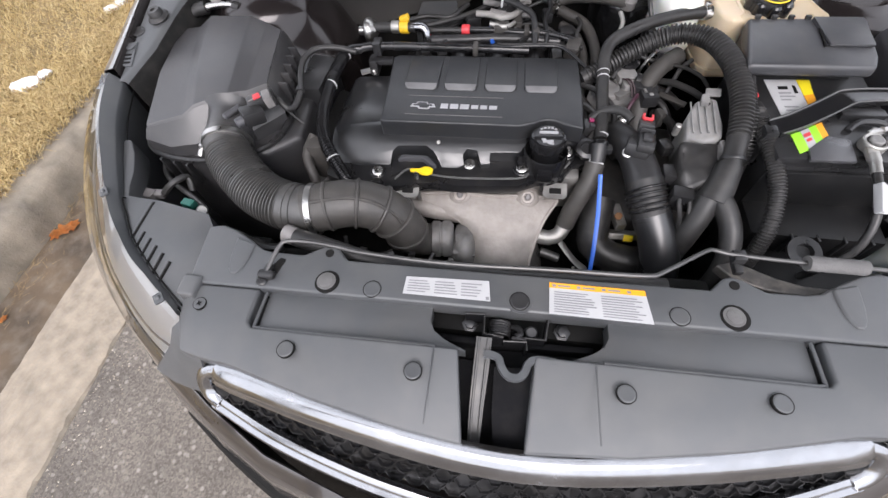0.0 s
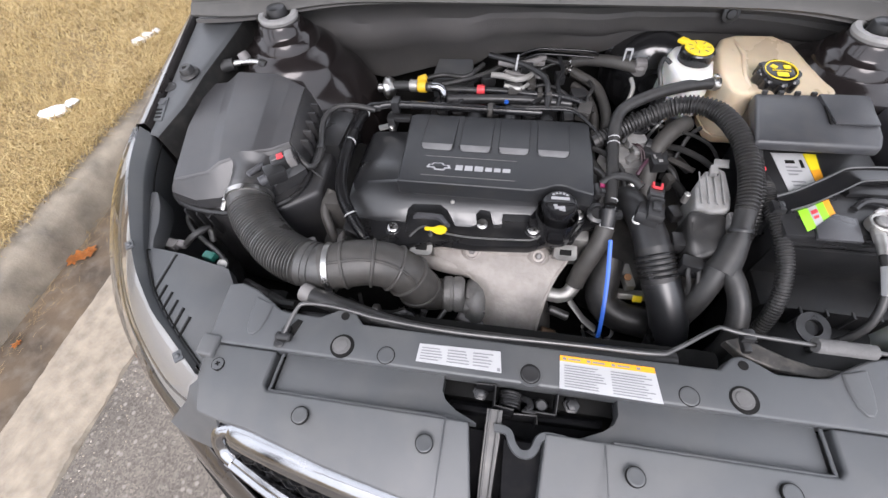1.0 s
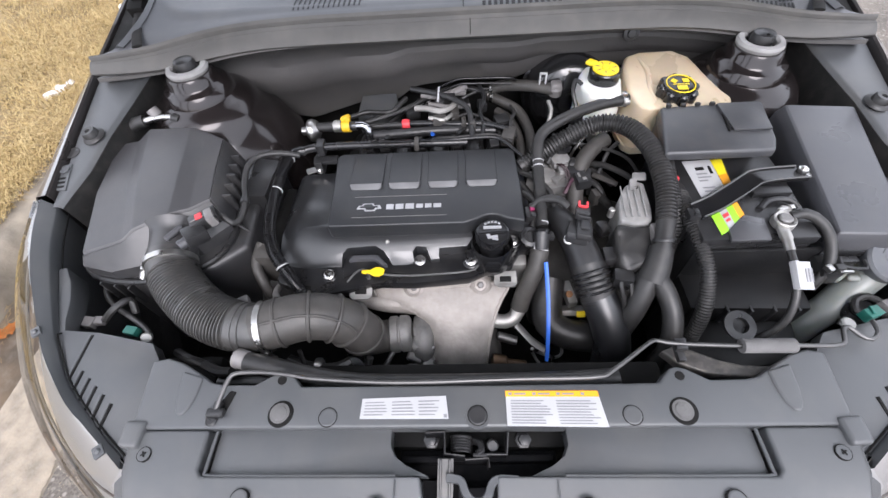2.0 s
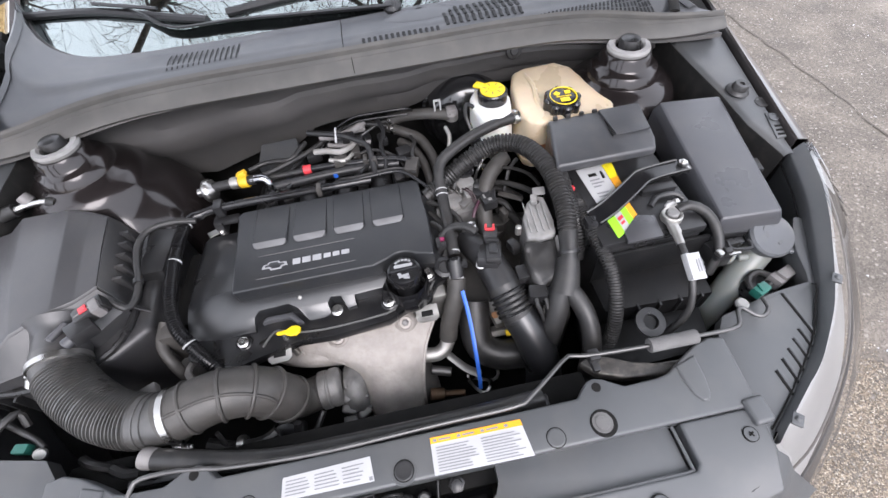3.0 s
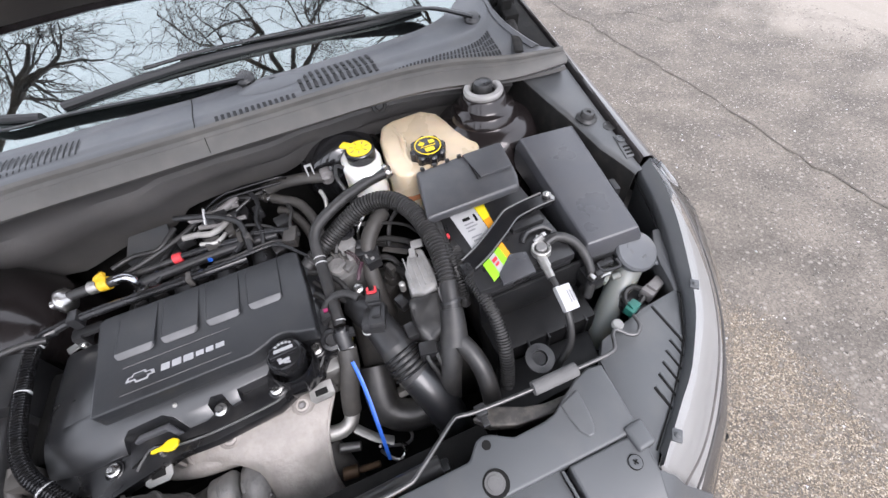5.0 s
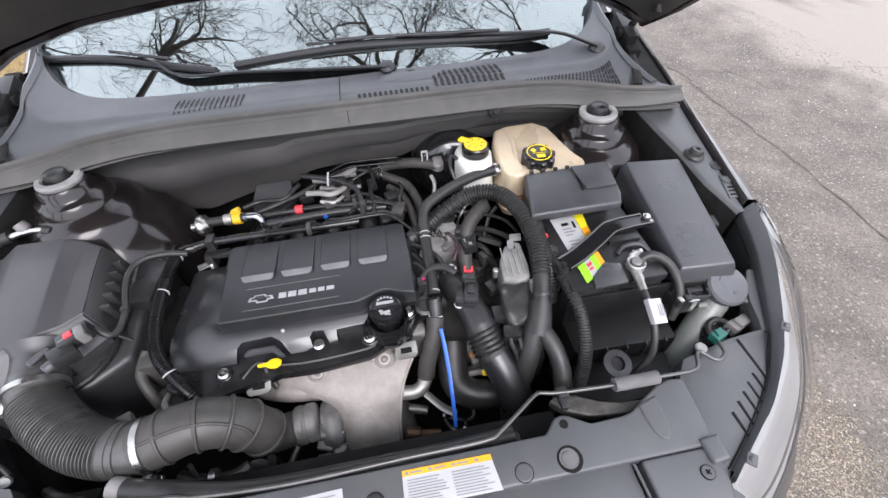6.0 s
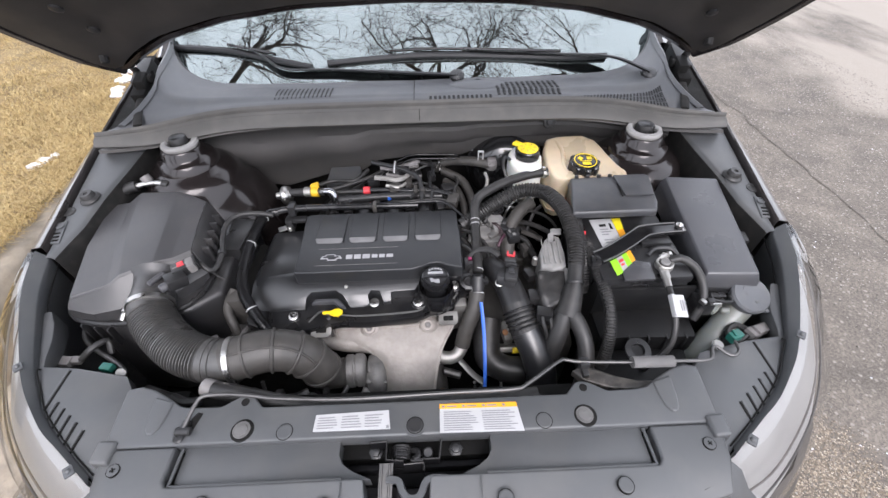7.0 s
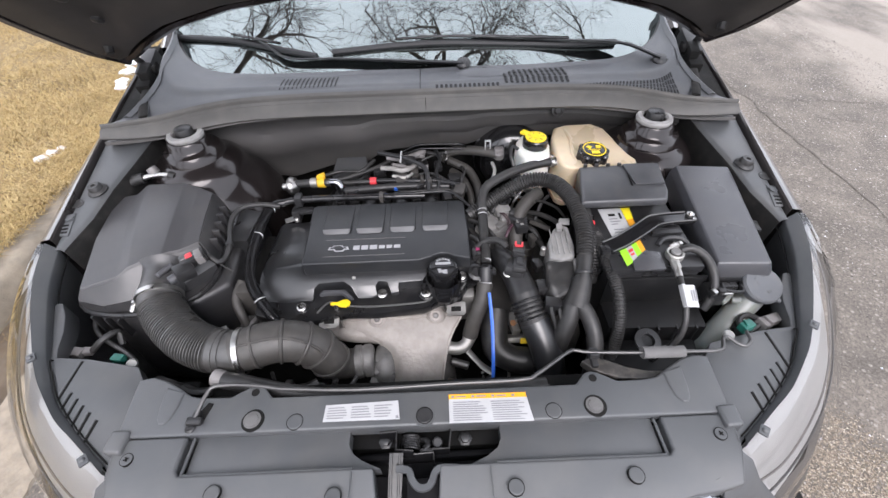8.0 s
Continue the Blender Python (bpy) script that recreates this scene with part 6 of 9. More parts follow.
# front ledge with bolts in pockets
for bx, by, bz in ((-0.251, 0.555, 0.733), (-0.090, 0.578, 0.737), (0.000, 0.572, 0.741), (0.075, 0.608, 0.748)):
    boss = part("bolt_boss", lathe([(0.0145, -0.014), (0.0140, 0.002), (0.0120, 0.003), (0.0115, 0.000)], (bx, by, bz), (0, -0.2, 1), 20), GRILLE, cam_cover)
    part("bolt", join(lathe([(0.0095, 0), (0.0100, 0.003), (0.0080, 0.0045)], (bx, by, bz + 0.002), (0, -0.2, 1), 18), lathe([(0.0064, 0), (0.0062, 0.006), (0.0045, 0.008)], (bx, by, bz + 0.005), (0, -0.2, 1), 6)), STEEL, boss, "bright flanged bolt")
for bx, by in ((-0.331, 0.700), (-0.336, 0.640)):
    boss = part("bolt_boss", lathe([(0.0120, -0.014), (0.0115, 0.000), (0.0095, 0.001)], (bx, by, 0.752), (-0.2, -0.2, 1), 16), GRILLE, cam_cover)
    part("bolt", lathe([(0.0062, 0), (0.0060, 0.004), (0.0045, 0.006)], (bx, by, 0.752), (-0.2, -0.2, 1), 6), ROD, boss, "dark flanged bolt")
part("gasket_wire", tube([(-0.216, 0.538, 0.737), (-0.203, 0.556, 0.739), (-0.190, 0.562, 0.7395), (-0.160, 0.552, 0.739), (-0.101, 0.547, 0.739), (-0.005, 0.553, 0.739), (0.010, 0.562, 0.7395), (0.022, 0.569, 0.739), (0.060, 0.576, 0.739), (0.074, 0.584, 0.739), (0.088, 0.612, 0.739)], 0.0019, 6, 0.008), PALEBEAD, eng, "pale bead along the cover seam")
part("pipe_stub", cyl((-0.146, 0.602, 0.765), (-0.146, 0.600, 0.769), 0.004, 10), ALU, eng)
# Paler plastic: the highlight along the pad fronts is put into this colour.
PADLIP = mat("pad_lip_highlight", (0.115, 0.115, 0.118), 0.5, var=0.2, scale=30, bump=0.1, bscale=900)
# decorative top plate
cap_c = (0.037, 0.591)
notch = [(cap_c[0] + 0.037 * math.cos(a), cap_c[1] + 0.037 * math.sin(a)) for a in np.linspace(radians(128), radians(52), 9)]
plate = [(-0.246, 0.611), *[p for p in [(-0.01, 0.611)]], *notch, (0.092, 0.611), (0.094, 0.70), (0.090, 0.790), (0.080, 0.798), (-0.246, 0.798), (-0.256, 0.790), (-0.250, 0.70)]
top_plate = part("top_plate", prism(plate, 0.768, lambda x, y: 0.802 - 0.05 * max(0, y - 0.76), 0.004, 3), COVER, eng, "textured black top plate with raised pads")
for x0, x1 in ((-0.219, -0.158), (-0.147, -0.088), (-0.075, -0.019), (-0.005, 0.052)):
    part("raised_pad", prism([(x0, 0.702), (x1, 0.702), (x1 + 0.001, 0.792), (x0 - 0.001, 0.792)], 0.797, lambda x, y: 0.8075 - 0.11 * max(0, y - 0.735), 0.0035, 3), COVER, top_plate)
    part("pad_front_lip", prism([(x0 + 0.003, 0.6975), (x0 + 0.008, 0.6945), (x1 - 0.008, 0.6945), (x1 - 0.003, 0.6975), (x1 - 0.001, 0.7045), (x0 + 0.001, 0.7045)], 0.799, lambda x, y: 0.8035 + 0.55 * (y - 0.6945), 0.0012, 2), PADLIP, top_plate, "front lip made pale for its highlight")
for y in (0.677, 0.629):
    part("silver_line", box((-0.123, y, 0.8022), (0.166, 0.0008, 0.0008), 0.0003), GREYCON, top_plate)
# emblem and lettering as plain raised shapes
emblem = part("emblem", prism([(-0.199, 0.6475), (-0.186, 0.6475), (-0.184, 0.6425), (-0.166, 0.6425), (-0.164, 0.6475), (-0.155, 0.6475), (-0.158, 0.6555), (-0.168, 0.6555), (-0.170, 0.6600), (-0.188, 0.6600), (-0.190, 0.6555), (-0.196, 0.6555)], 0.8018, 0.8032, 0.0004), SILVERINK, top_plate, "plain silver emblem")
part("emblem_field", prism([(-0.194, 0.6495), (-0.184, 0.6495), (-0.182, 0.6448), (-0.168, 0.6448), (-0.166, 0.6495), (-0.160, 0.6495), (-0.162, 0.6535), (-0.170, 0.6535), (-0.172, 0.6578), (-0.186, 0.6578), (-0.188, 0.6535), (-0.193, 0.6535)], 0.8026, 0.8036, 0.0002), COVER, emblem)
for k, (xa, w) in enumerate(((-0.1475, 0.0150), (-0.1310, 0.0160), (-0.1135, 0.0170), (-0.0945, 0.0140), (-0.0790, 0.0135), (-0.0640, 0.0155))):
    h = 0.0138 if k < 3 else 0.0128
    part("letter_bar", box((xa + w / 2, 0.6515, 0.8024), (w - 0.002, h - (0.002 if k < 3 else 0.004), 0.0012), 0.0004), SILVERINK, top_plate)
# oil filler cap
oil = part("oil_cap", lathe([(0.023, 0.735), (0.023, 0.776), (0.0265, 0.778), (0.0280, 0.781), (0.0280, 0.796), (0.0268, 0.800), (0.0235, 0.8015), (0.0225, 0.7995), (0.004, 0.7995)], (cap_c[0], cap_c[1], 0), (0, 0, 1), 40), SATIN, eng, "ribbed black oil filler cap")
part("cap_grip", box((cap_c[0], cap_c[1] - 0.002, 0.8005), (0.044, 0.006, 0.004), 0.0018, (0, 0, 4)), SATIN, oil)
for k in range(18):
    a = 2 * math.pi * k / 18
    part("cap_rib", box((cap_c[0] + 0.0280 * math.cos(a), cap_c[1] + 0.0280 * math.sin(a), 0.789), (0.0025, 0.0035, 0.012), 0.001, (0, 0, math.degrees(a))), SATIN, oil)
part("cap_print", box((cap_c[0], cap_c[1] + 0.0085, 0.8003), (0.030, 0.0060, 0.0012), 0.0002), SILVERINK, oil, "white printed bar")
part("cap_print", join(*[box((cap_c[0] + 0.020 * math.sin(a), cap_c[1] + 0.020 * math.cos(a), 0.8003), (0.0042, 0.0034, 0.0012), 0.0002, (0, 0, -math.degrees(a))) for a in (-0.6, -0.3, 0.0, 0.3, 0.6)]), SILVERINK, oil, "white printed bar")
part("cap_mark", join(box((cap_c[0] - 0.001, cap_c[1] - 0.0115, 0.8000), (0.017, 0.0050, 0.0016), 0.0002, (0, 0, 8)), box((cap_c[0] - 0.008, cap_c[1] - 0.0070, 0.8000), (0.006, 0.0050, 0.0016), 0.0002, (0, 0, 30)), box((cap_c[0] + 0.003, cap_c[1] - 0.0160, 0.8000), (0.010, 0.0034, 0.0016), 0.0002, (0, 0, -10))), SILVERINK, oil)
part("cap_collar", lathe([(0.037, 0.722), (0.0365, 0.768), (0.0345, 0.772), (0.032, 0.768), (0.032, 0.735)], (cap_c[0], cap_c[1], 0), (0, 0, 1), 36), SATIN, cam_cover, "raised collar round the cap")
part("cap_neck", join(box((cap_c[0], cap_c[1] - 0.032, 0.748), (0.026, 0.03, 0.02), 0.005), box((cap_c[0] - 0.038, cap_c[1] - 0.012, 0.748), (0.016, 0.02, 0.018), 0.004)), SATIN, cam_cover)
# dipstick
dip = part("dipstick", tube([(-0.182, 0.548, 0.70), (-0.180, 0.548, 0.73), (-0.178, 0.549, 0.748)], 0.004, 8, 0.01), STEEL, eng, "oil dipstick with a yellow handle")
part("handle", join(prism([(-0.190, 0.549), (-0.175, 0.547), (-0.168, 0.543), (-0.158, 0.542), (-0.151, 0.547), (-0.150, 0.555), (-0.157, 0.560), (-0.166, 0.560), (-0.174, 0.555), (-0.190, 0.554)], 0.744, 0.750, 0.002, 3)), YELLOW, dip, "bright yellow handle")
# lifting brackets
for bx, by, bz in ((-0.194, 0.530, 0.722), (0.060, 0.552, 0.716)):
    plate = prism([(bx - 0.020, by - 0.010), (bx - 0.014, by - 0.016), (bx + 0.014, by - 0.016), (bx + 0.020, by - 0.010), (bx + 0.019, by + 0.012), (bx - 0.019, by + 0.012)], bz - 0.003, lambda x, y: bz + 0.35 * (y - by), 0.0012)
    legs = [box((bx + d, by + 0.012, bz - 0.022), (0.007, 0.006, 0.040), 0.0015) for d in (-0.015, 0.015)]
    lb = part("lifting_bracket", join(plate, *legs), ALU, eng, "steel lifting bracket")
    part("bracket_slot", box((bx, by - 0.002, bz - 0.0005), (0.020, 0.010, 0.004), 0.001, (19, 0, 0)), DARK, lb)

# exhaust heat shield and turbocharger
shield_rows = [
    [(-0.178, 0.580, 0.652), (-0.140, 0.580, 0.664), (-0.106, 0.582, 0.668), (-0.045, 0.580, 0.664), (0.017, 0.584, 0.668), (0.070, 0.584, 0.656)],
    [(-0.180, 0.564, 0.664), (-0.140, 0.563, 0.676), (-0.106, 0.563, 0.680), (-0.045, 0.562, 0.677), (0.017, 0.566, 0.680), (0.072, 0.568, 0.668)],
    [(-0.176, 0.550, 0.660), (-0.140, 0.548, 0.672), (-0.100, 0.547, 0.677), (-0.045, 0.546, 0.676), (0.020, 0.549, 0.676), (0.066, 0.554, 0.664)],
    [(-0.158, 0.536, 0.646), (-0.128, 0.532, 0.663), (-0.090, 0.528, 0.672), (-0.04, 0.525, 0.672), (0.018, 0.528, 0.670), (0.054, 0.536, 0.652)],
    [(-0.108, 0.522, 0.640), (-0.096, 0.514, 0.656), (-0.070, 0.508, 0.666), (-0.03, 0.505, 0.666), (0.016, 0.508, 0.662), (0.044, 0.516, 0.642)],
    [(-0.088, 0.502, 0.626), (-0.080, 0.494, 0.642), (-0.060, 0.488, 0.652), (-0.03, 0.485, 0.653), (0.014, 0.488, 0.649), (0.037, 0.496, 0.628)],
    [(-0.080, 0.480, 0.606), (-0.074, 0.471, 0.620), (-0.056, 0.464, 0.630), (-0.03, 0.461, 0.631), (0.010, 0.464, 0.627), (0.030, 0.473, 0.606)],
    [(-0.077, 0.462, 0.582), (-0.071, 0.452, 0.594), (-0.054, 0.444, 0.603), (-0.03, 0.441, 0.604), (0.006, 0.444, 0.600), (0.026, 0.454, 0.582)],
    [(-0.074, 0.446, 0.520), (-0.068, 0.435, 0.524), (-0.052, 0.427, 0.526), (-0.03, 0.424, 0.526), (0.004, 0.427, 0.525), (0.022, 0.438, 0.520)],
]
shield_rows = [[Vector((x, y, z + 0.5 * (max(q[2] for q in row) - z))) for x, y, z in row] for row in shield_rows]
hs = part("heat_shield", loft(shield_rows, 0.0025), HEAT, eng, "bare steel exhaust heat shield")
part("shield_edge", tube([row[0] for row in shield_rows], 0.0030, 8, 0.01), HEAT, hs, "rolled edge")
part("shield_edge", tube([row[-1] for row in shield_rows], 0.0030, 8, 0.01), HEAT, hs, "rolled edge")
part("shield_fold", tube([p + Vector((0, -0.002, 0.001)) for p in shield_rows[1]], 0.0036, 8, 0.012), HEAT, hs, "raised fold along the top")
for bx, by in ((-0.106, 0.560), (0.017, 0.563)):
    part("shield_boss", lathe([(0.024, -0.020), (0.021, -0.004), (0.016, 0.003), (0.0125, 0.0045), (0.0105, 0.002)], (bx, by - 0.004, 0.682), (0, -0.55, 0.85), 22), HEAT, hs, "pressed hump round a bolt")
    part("shield_bolt", lathe([(0.0068, 0), (0.0066, 0.004), (0.004, 0.006)], (bx, by - 0.005, 0.684), (0, -0.55, 0.85), 6), GREYCON, hs)
part("exhaust_flange", tube([(-0.060, 0.536, 0.640), (-0.110, 0.540, 0.648), (-0.165, 0.545, 0.650), (-0.205, 0.556, 0.652), (-0.222, 0.566, 0.658)], (0.020, 0.017), 16, 0.008), HEAT, eng, "cast exhaust manifold arm")
part("manifold_rail", tube([(-0.205, 0.578, 0.668), (-0.07, 0.580, 0.672), (0.078, 0.584, 0.668)], 0.010, 10, 0.02), DULL, eng)
for k in range(4):
    part("manifold_stud", cyl((-0.165 + 0.068 * k, 0.572, 0.690), (-0.165 + 0.068 * k, 0.566, 0.704), 0.004, 8, 0.0008), ROD, eng)
turbo = part("turbocharger", lathe([(0.024, 0), (0.030, 0.003), (0.0335, 0.006), (0.0335, 0.018), (0.0310, 0.0195), (0.0310, 0.0225), (0.0335, 0.024), (0.0335, 0.036), (0.031, 0.040), (0.026, 0.043)], (-0.154, 0.482, 0.640), (1, 0.10, 0), 36), DULL, eng, "cast aluminium turbocharger housing")
part("volute", lathe([(0.028, 0), (0.040, 0.004), (0.0445, 0.014), (0.0445, 0.024), (0.038, 0.034), (0.028, 0.040)], (-0.112, 0.488, 0.612), (1, 0.05, 0), 32), DULL, turbo, "rough cast volute")
for dx, dy, dz, sx, sy, sz, r in ((0.055, -0.018, 0.020, 0.022, 0.024, 0.022, 20), (0.052, -0.030, -0.006, 0.028, 0.022, 0.026, -15), (0.060, -0.002, 0.034, 0.020, 0.020, 0.014, 8), (0.070, -0.036, -0.030, 0.024, 0.02, 0.03, 30), (0.045, -0.044, -0.035, 0.026, 0.016, 0.02, 5)):
    part("cast_lug", box((-0.160 + dx, 0.485 + dy, 0.612 + dz), (sx, sy, sz), 0.005, (10, 15, r), 3), DULL, turbo)
for k in range(6):
    a = k * math.pi / 3 + 0.3
    part("turbo_bolt", cyl((-0.080, 0.488 + 0.036 * math.cos(a), 0.602 + 0.036 * math.sin(a)), (-0.070, 0.489 + 0.036 * math.cos(a), 0.602 + 0.036 * math.sin(a)), 0.004, 6, 0.0008), ROD, turbo)
part("inlet_sleeve", tube([(-0.188, 0.462, 0.690), (-0.185, 0.466, 0.668), (-0.176, 0.472, 0.652), (-0.162, 0.479, 0.642), (-0.150, 0.483, 0.640)], (0.031, 0.029), 22, 0.006), DUSTY, turbo, "dark inlet sleeve")
part("turbo_actuator", join(lathe([(0.020, 0), (0.022, 0.01), (0.020, 0.03), (0.010, 0.034)], (-0.225, 0.445, 0.600), (0.2, -0.5, 0.6), 20), box((-0.205, 0.44, 0.60), (0.03, 0.02, 0.02), 0.004)), BLACK, turbo)
part("exhaust_pipe", tube([(0.02, 0.51, 0.60), (0.03, 0.48, 0.57), (0.03, 0.46, 0.50)], 0.026, 14, 0.01), DUSTY, eng)

# ---- battery and its fittings ----
BATBLACK = mat("battery_black", (0.018, 0.018, 0.019), 0.34, var=0.3, scale=14, bump=0.08, bscale=600, dust=0.03)
bat = thing("battery", (0.43, 0.67, 0.62), "black car battery with white and green stickers", "battery")
part("case", prism([(0.352, 0.545), (0.520, 0.545), (0.522, 0.795), (0.354, 0.795)], 0.62, 0.806, 0.005), BATBLACK, bat, "black battery case")
part("battery_top", prism([(0.350, 0.543), (0.522, 0.543), (0.524, 0.797), (0.352, 0.797)], 0.806, 0.824, 0.004), BATBLACK, bat, "stepped battery lid")
part("front_flap", prism([(0.388, 0.538), (0.446, 0.538), (0.452, 0.580), (0.425, 0.588), (0.392, 0.560)], 0.822, 0.8275, 0.0015), LIDGREY, bat, "grey flap on the battery lid")
part("carry_handle", tube([(0.455, 0.600, 0.826), (0.47, 0.612, 0.831), (0.50, 0.612, 0.831), (0.512, 0.60, 0.826)], 0.005, 8, 0.01), BLACK, bat)
part("lid_step", box((0.482, 0.632, 0.829), (0.06, 0.016, 0.012), 0.003), BLACK, bat)


def flat_patch(name, pts, z, material, parent, label="", h=0.0007):
    return part(name, prism(pts, z, z + h, 0), material, parent, label)


wl_pts = [(0.376, 0.628), (0.420, 0.650), (0.420, 0.716), (0.372, 0.714)]
st = flat_patch("white_sticker", wl_pts, 0.8245, PAPER, bat, "white printed sticker")
flat_patch("yellow_stripe", [(0.4210, 0.678), (0.436, 0.682), (0.440, 0.716), (0.4205, 0.716)], 0.8245, mat("yellow_print", (0.85, 0.70, 0.02), 0.4, bump=0), bat, "yellow stripe on the sticker")
flat_patch("orange_stripe", [(0.4210, 0.6505), (0.435, 0.658), (0.436, 0.6815), (0.4210, 0.6775)], 0.8245, ORANGE, bat)
flat_patch("black_print", [(0.388, 0.690), (0.402, 0.691), (0.402, 0.698), (0.388, 0.697)], 0.8253, DARK, st)
flat_patch("black_print", [(0.409, 0.682), (0.414, 0.682), (0.414, 0.700), (0.410, 0.700)], 0.8253, DARK, st)
part("print_line", join(*[prism([(0.386, y), (0.386 + w, y + 0.001), (0.386 + w, y + 0.004), (0.386, y + 0.003)], 0.8252, 0.8256, 0) for y, w in ((0.680, 0.018), (0.672, 0.022), (0.664, 0.014), (0.648, 0.02), (0.640, 0.024))]), INK, st)
ga, gb, gc, gd = Vector((0.377, 0.591)), Vector((0.427, 0.618)), Vector((0.428, 0.579)), Vector((0.379, 0.551))
band = lambda u0, u1, v0=0.0, v1=1.0: [tuple(ga.lerp(gb, u).lerp(gd.lerp(gc, u), v)) for u, v in ((u0, v1), (u1, v1), (u1, v0), (u0, v0))]
gl = flat_patch("green_sticker", band(0, 0.30), 0.8245, LIME, bat, "lime green sticker stripe")
flat_patch("white_panel", band(0.305, 0.56), 0.8245, PAPER, gl, "white middle stripe")
flat_patch("red_print", band(0.33, 0.53, 0.25, 0.42), 0.8253, REDP, gl)
flat_patch("red_print", band(0.35, 0.50, 0.52, 0.64), 0.8253, REDP, gl)
flat_patch("green_stripe", band(0.565, 0.80), 0.8245, LIME, gl)
flat_patch("orange_edge", band(0.805, 1.0), 0.8245, ORANGE, bat, "orange edge of the sticker")

TRAYBLACK = mat("black_tray_plastic", (0.009, 0.009, 0.0095), 0.5, var=0.3, scale=14, bump=0.15, spec=0.3, dust=0.02)
BATCOVER = mat("battery_cover_plastic", (0.042, 0.043, 0.047), 0.4, var=0.15, scale=9, bump=0.15, bscale=900, dust=0.08, spec=0.6)
bc = thing("battery_cover", (0.43, 0.735, 0.80), "black plastic half cover over the battery's rear", "cover")
part("cover_top", prism([(0.322, 0.690), (0.500, 0.690), (0.511, 0.716), (0.526, 0.812), (0.345, 0.808)], 0.848, lambda x, y: 0.866 + 0.05 * max(0, y - 0.68), 0.006, 3, 0.98), BATCOVER, bc, "dark grey cover lid")
part("cover_flap", prism([(0.446, 0.735), (0.508, 0.735), (0.512, 0.803), (0.440, 0.803)], 0.87, lambda x, y: 0.8695 + 0.06 * max(0, y - 0.66), 0.0015, 2), BATCOVER, bc, "hinged flap")
part("cover_skirt", prism([(0.332, 0.722), (0.499, 0.722), (0.510, 0.735), (0.518, 0.804), (0.347, 0.804)], 0.80, 0.853, 0.003), BLACK, bc)
part("flap_gap", box((0.443, 0.770, 0.8725), (0.003, 0.070, 0.003), 0.001, (3.4, 0, -4)), DARK, bc)
for k in range(4):
    part("cover_tab", box((0.36 + 0.025 * k, 0.806, 0.8745), (0.008, 0.006, 0.006), 0.001), BLACK, bc)

hold = thing("battery_bracket", (0.45, 0.64, 0.825), "black steel hold-down bracket slanting over the battery", "bracket")
path = [(0.354, 0.594, 0.831), (0.385, 0.608, 0.832), (0.43, 0.634, 0.836), (0.456, 0.650, 0.840), (0.470, 0.655, 0.841), (0.50, 0.660, 0.840), (0.542, 0.664, 0.838)]
line = spline(path, 0.012)
part("bracket_bar", loft([[p + Vector((0.006, -0.013, -0.006)), p + Vector((0.006, -0.012, 0.002)), p + Vector((0, 0, 0.0)), p + Vector((-0.006, 0.012, 0.002)), p + Vector((-0.006, 0.013, -0.006))] for p in line], 0.0025), SATIN, hold, "pressed steel bar")
# Two brighter tubes paint the highlights along the bar's edges.
part("bracket_edge", tube([p + Vector((-0.007, 0.012, 0.004)) for p in line], 0.0018, 6, 0.02), ROD, hold, "edge picked out bright as a highlight")
part("bracket_edge", tube([p + Vector((0.0065, -0.013, 0.003)) for p in line], 0.0013, 6, 0.02), ROD, hold, "edge picked out bright as a highlight")
part("bracket_foot", join(box((0.350, 0.592, 0.822), (0.018, 0.020, 0.02), 0.003), box((0.347, 0.588, 0.80), (0.006, 0.02, 0.05), 0.002)), BLACK, hold)
part("bracket_bolt", join(cyl((0.541, 0.665, 0.828), (0.541, 0.665, 0.850), 0.0045, 8), lathe([(0.008, 0), (0.008, 0.006)], (0.541, 0.665, 0.840), (0, 0, 1), 6), box((0.548, 0.66, 0.836), (0.016, 0.01, 0.004), 0.001, (0, 0, 30))), STEEL, hold, "bright hold-down bolt")

term = thing("negative_terminal", (0.468, 0.562, 0.826), "bright metal battery terminal clamp with a black cable", "terminal")
part("battery_post", lathe([(0.0100, 0), (0.0092, 0.017), (0.0075, 0.0185)], (0.472, 0.568, 0.824), (0, 0, 1), 18), DULL, term, "dull grey lead post")
part("terminal_clamp", join(lathe([(0.0112, 0.001), (0.0155, 0), (0.0165, 0.003), (0.0160, 0.012), (0.0145, 0.0135), (0.0112, 0.012), (0.0112, 0.001)], (0.472, 0.568, 0.826), (0, 0, 1), 24), box((0.480, 0.582, 0.834), (0.014, 0.026, 0.010), 0.003, (0, 0, -20)), box((0.464, 0.548, 0.832), (0.016, 0.030, 0.008), 0.003, (0, 0, -8))), ALU, term)
part("clamp_nut", join(cyl((0.468, 0.585, 0.838), (0.488, 0.590, 0.838), 0.0035, 8), lathe([(0.006, 0), (0.006, 0.006)], (0.486, 0.589, 0.838), (1, 0.2, 0), 6)), STEEL, term)
part("cable_lug", tube([(0.462, 0.545, 0.834), (0.460, 0.528, 0.833), (0.459, 0.515, 0.830)], 0.0065, 12, 0.006), ALU, term, "crimped metal lug")
part("ground_cable", tube([(0.459, 0.516, 0.830), (0.458, 0.490, 0.822), (0.456, 0.455, 0.800), (0.448, 0.432, 0.765), (0.425, 0.425, 0.720), (0.405, 0.43, 0.66)], 0.0055, 12, 0.01), RUBBER, term, "black ground cable")
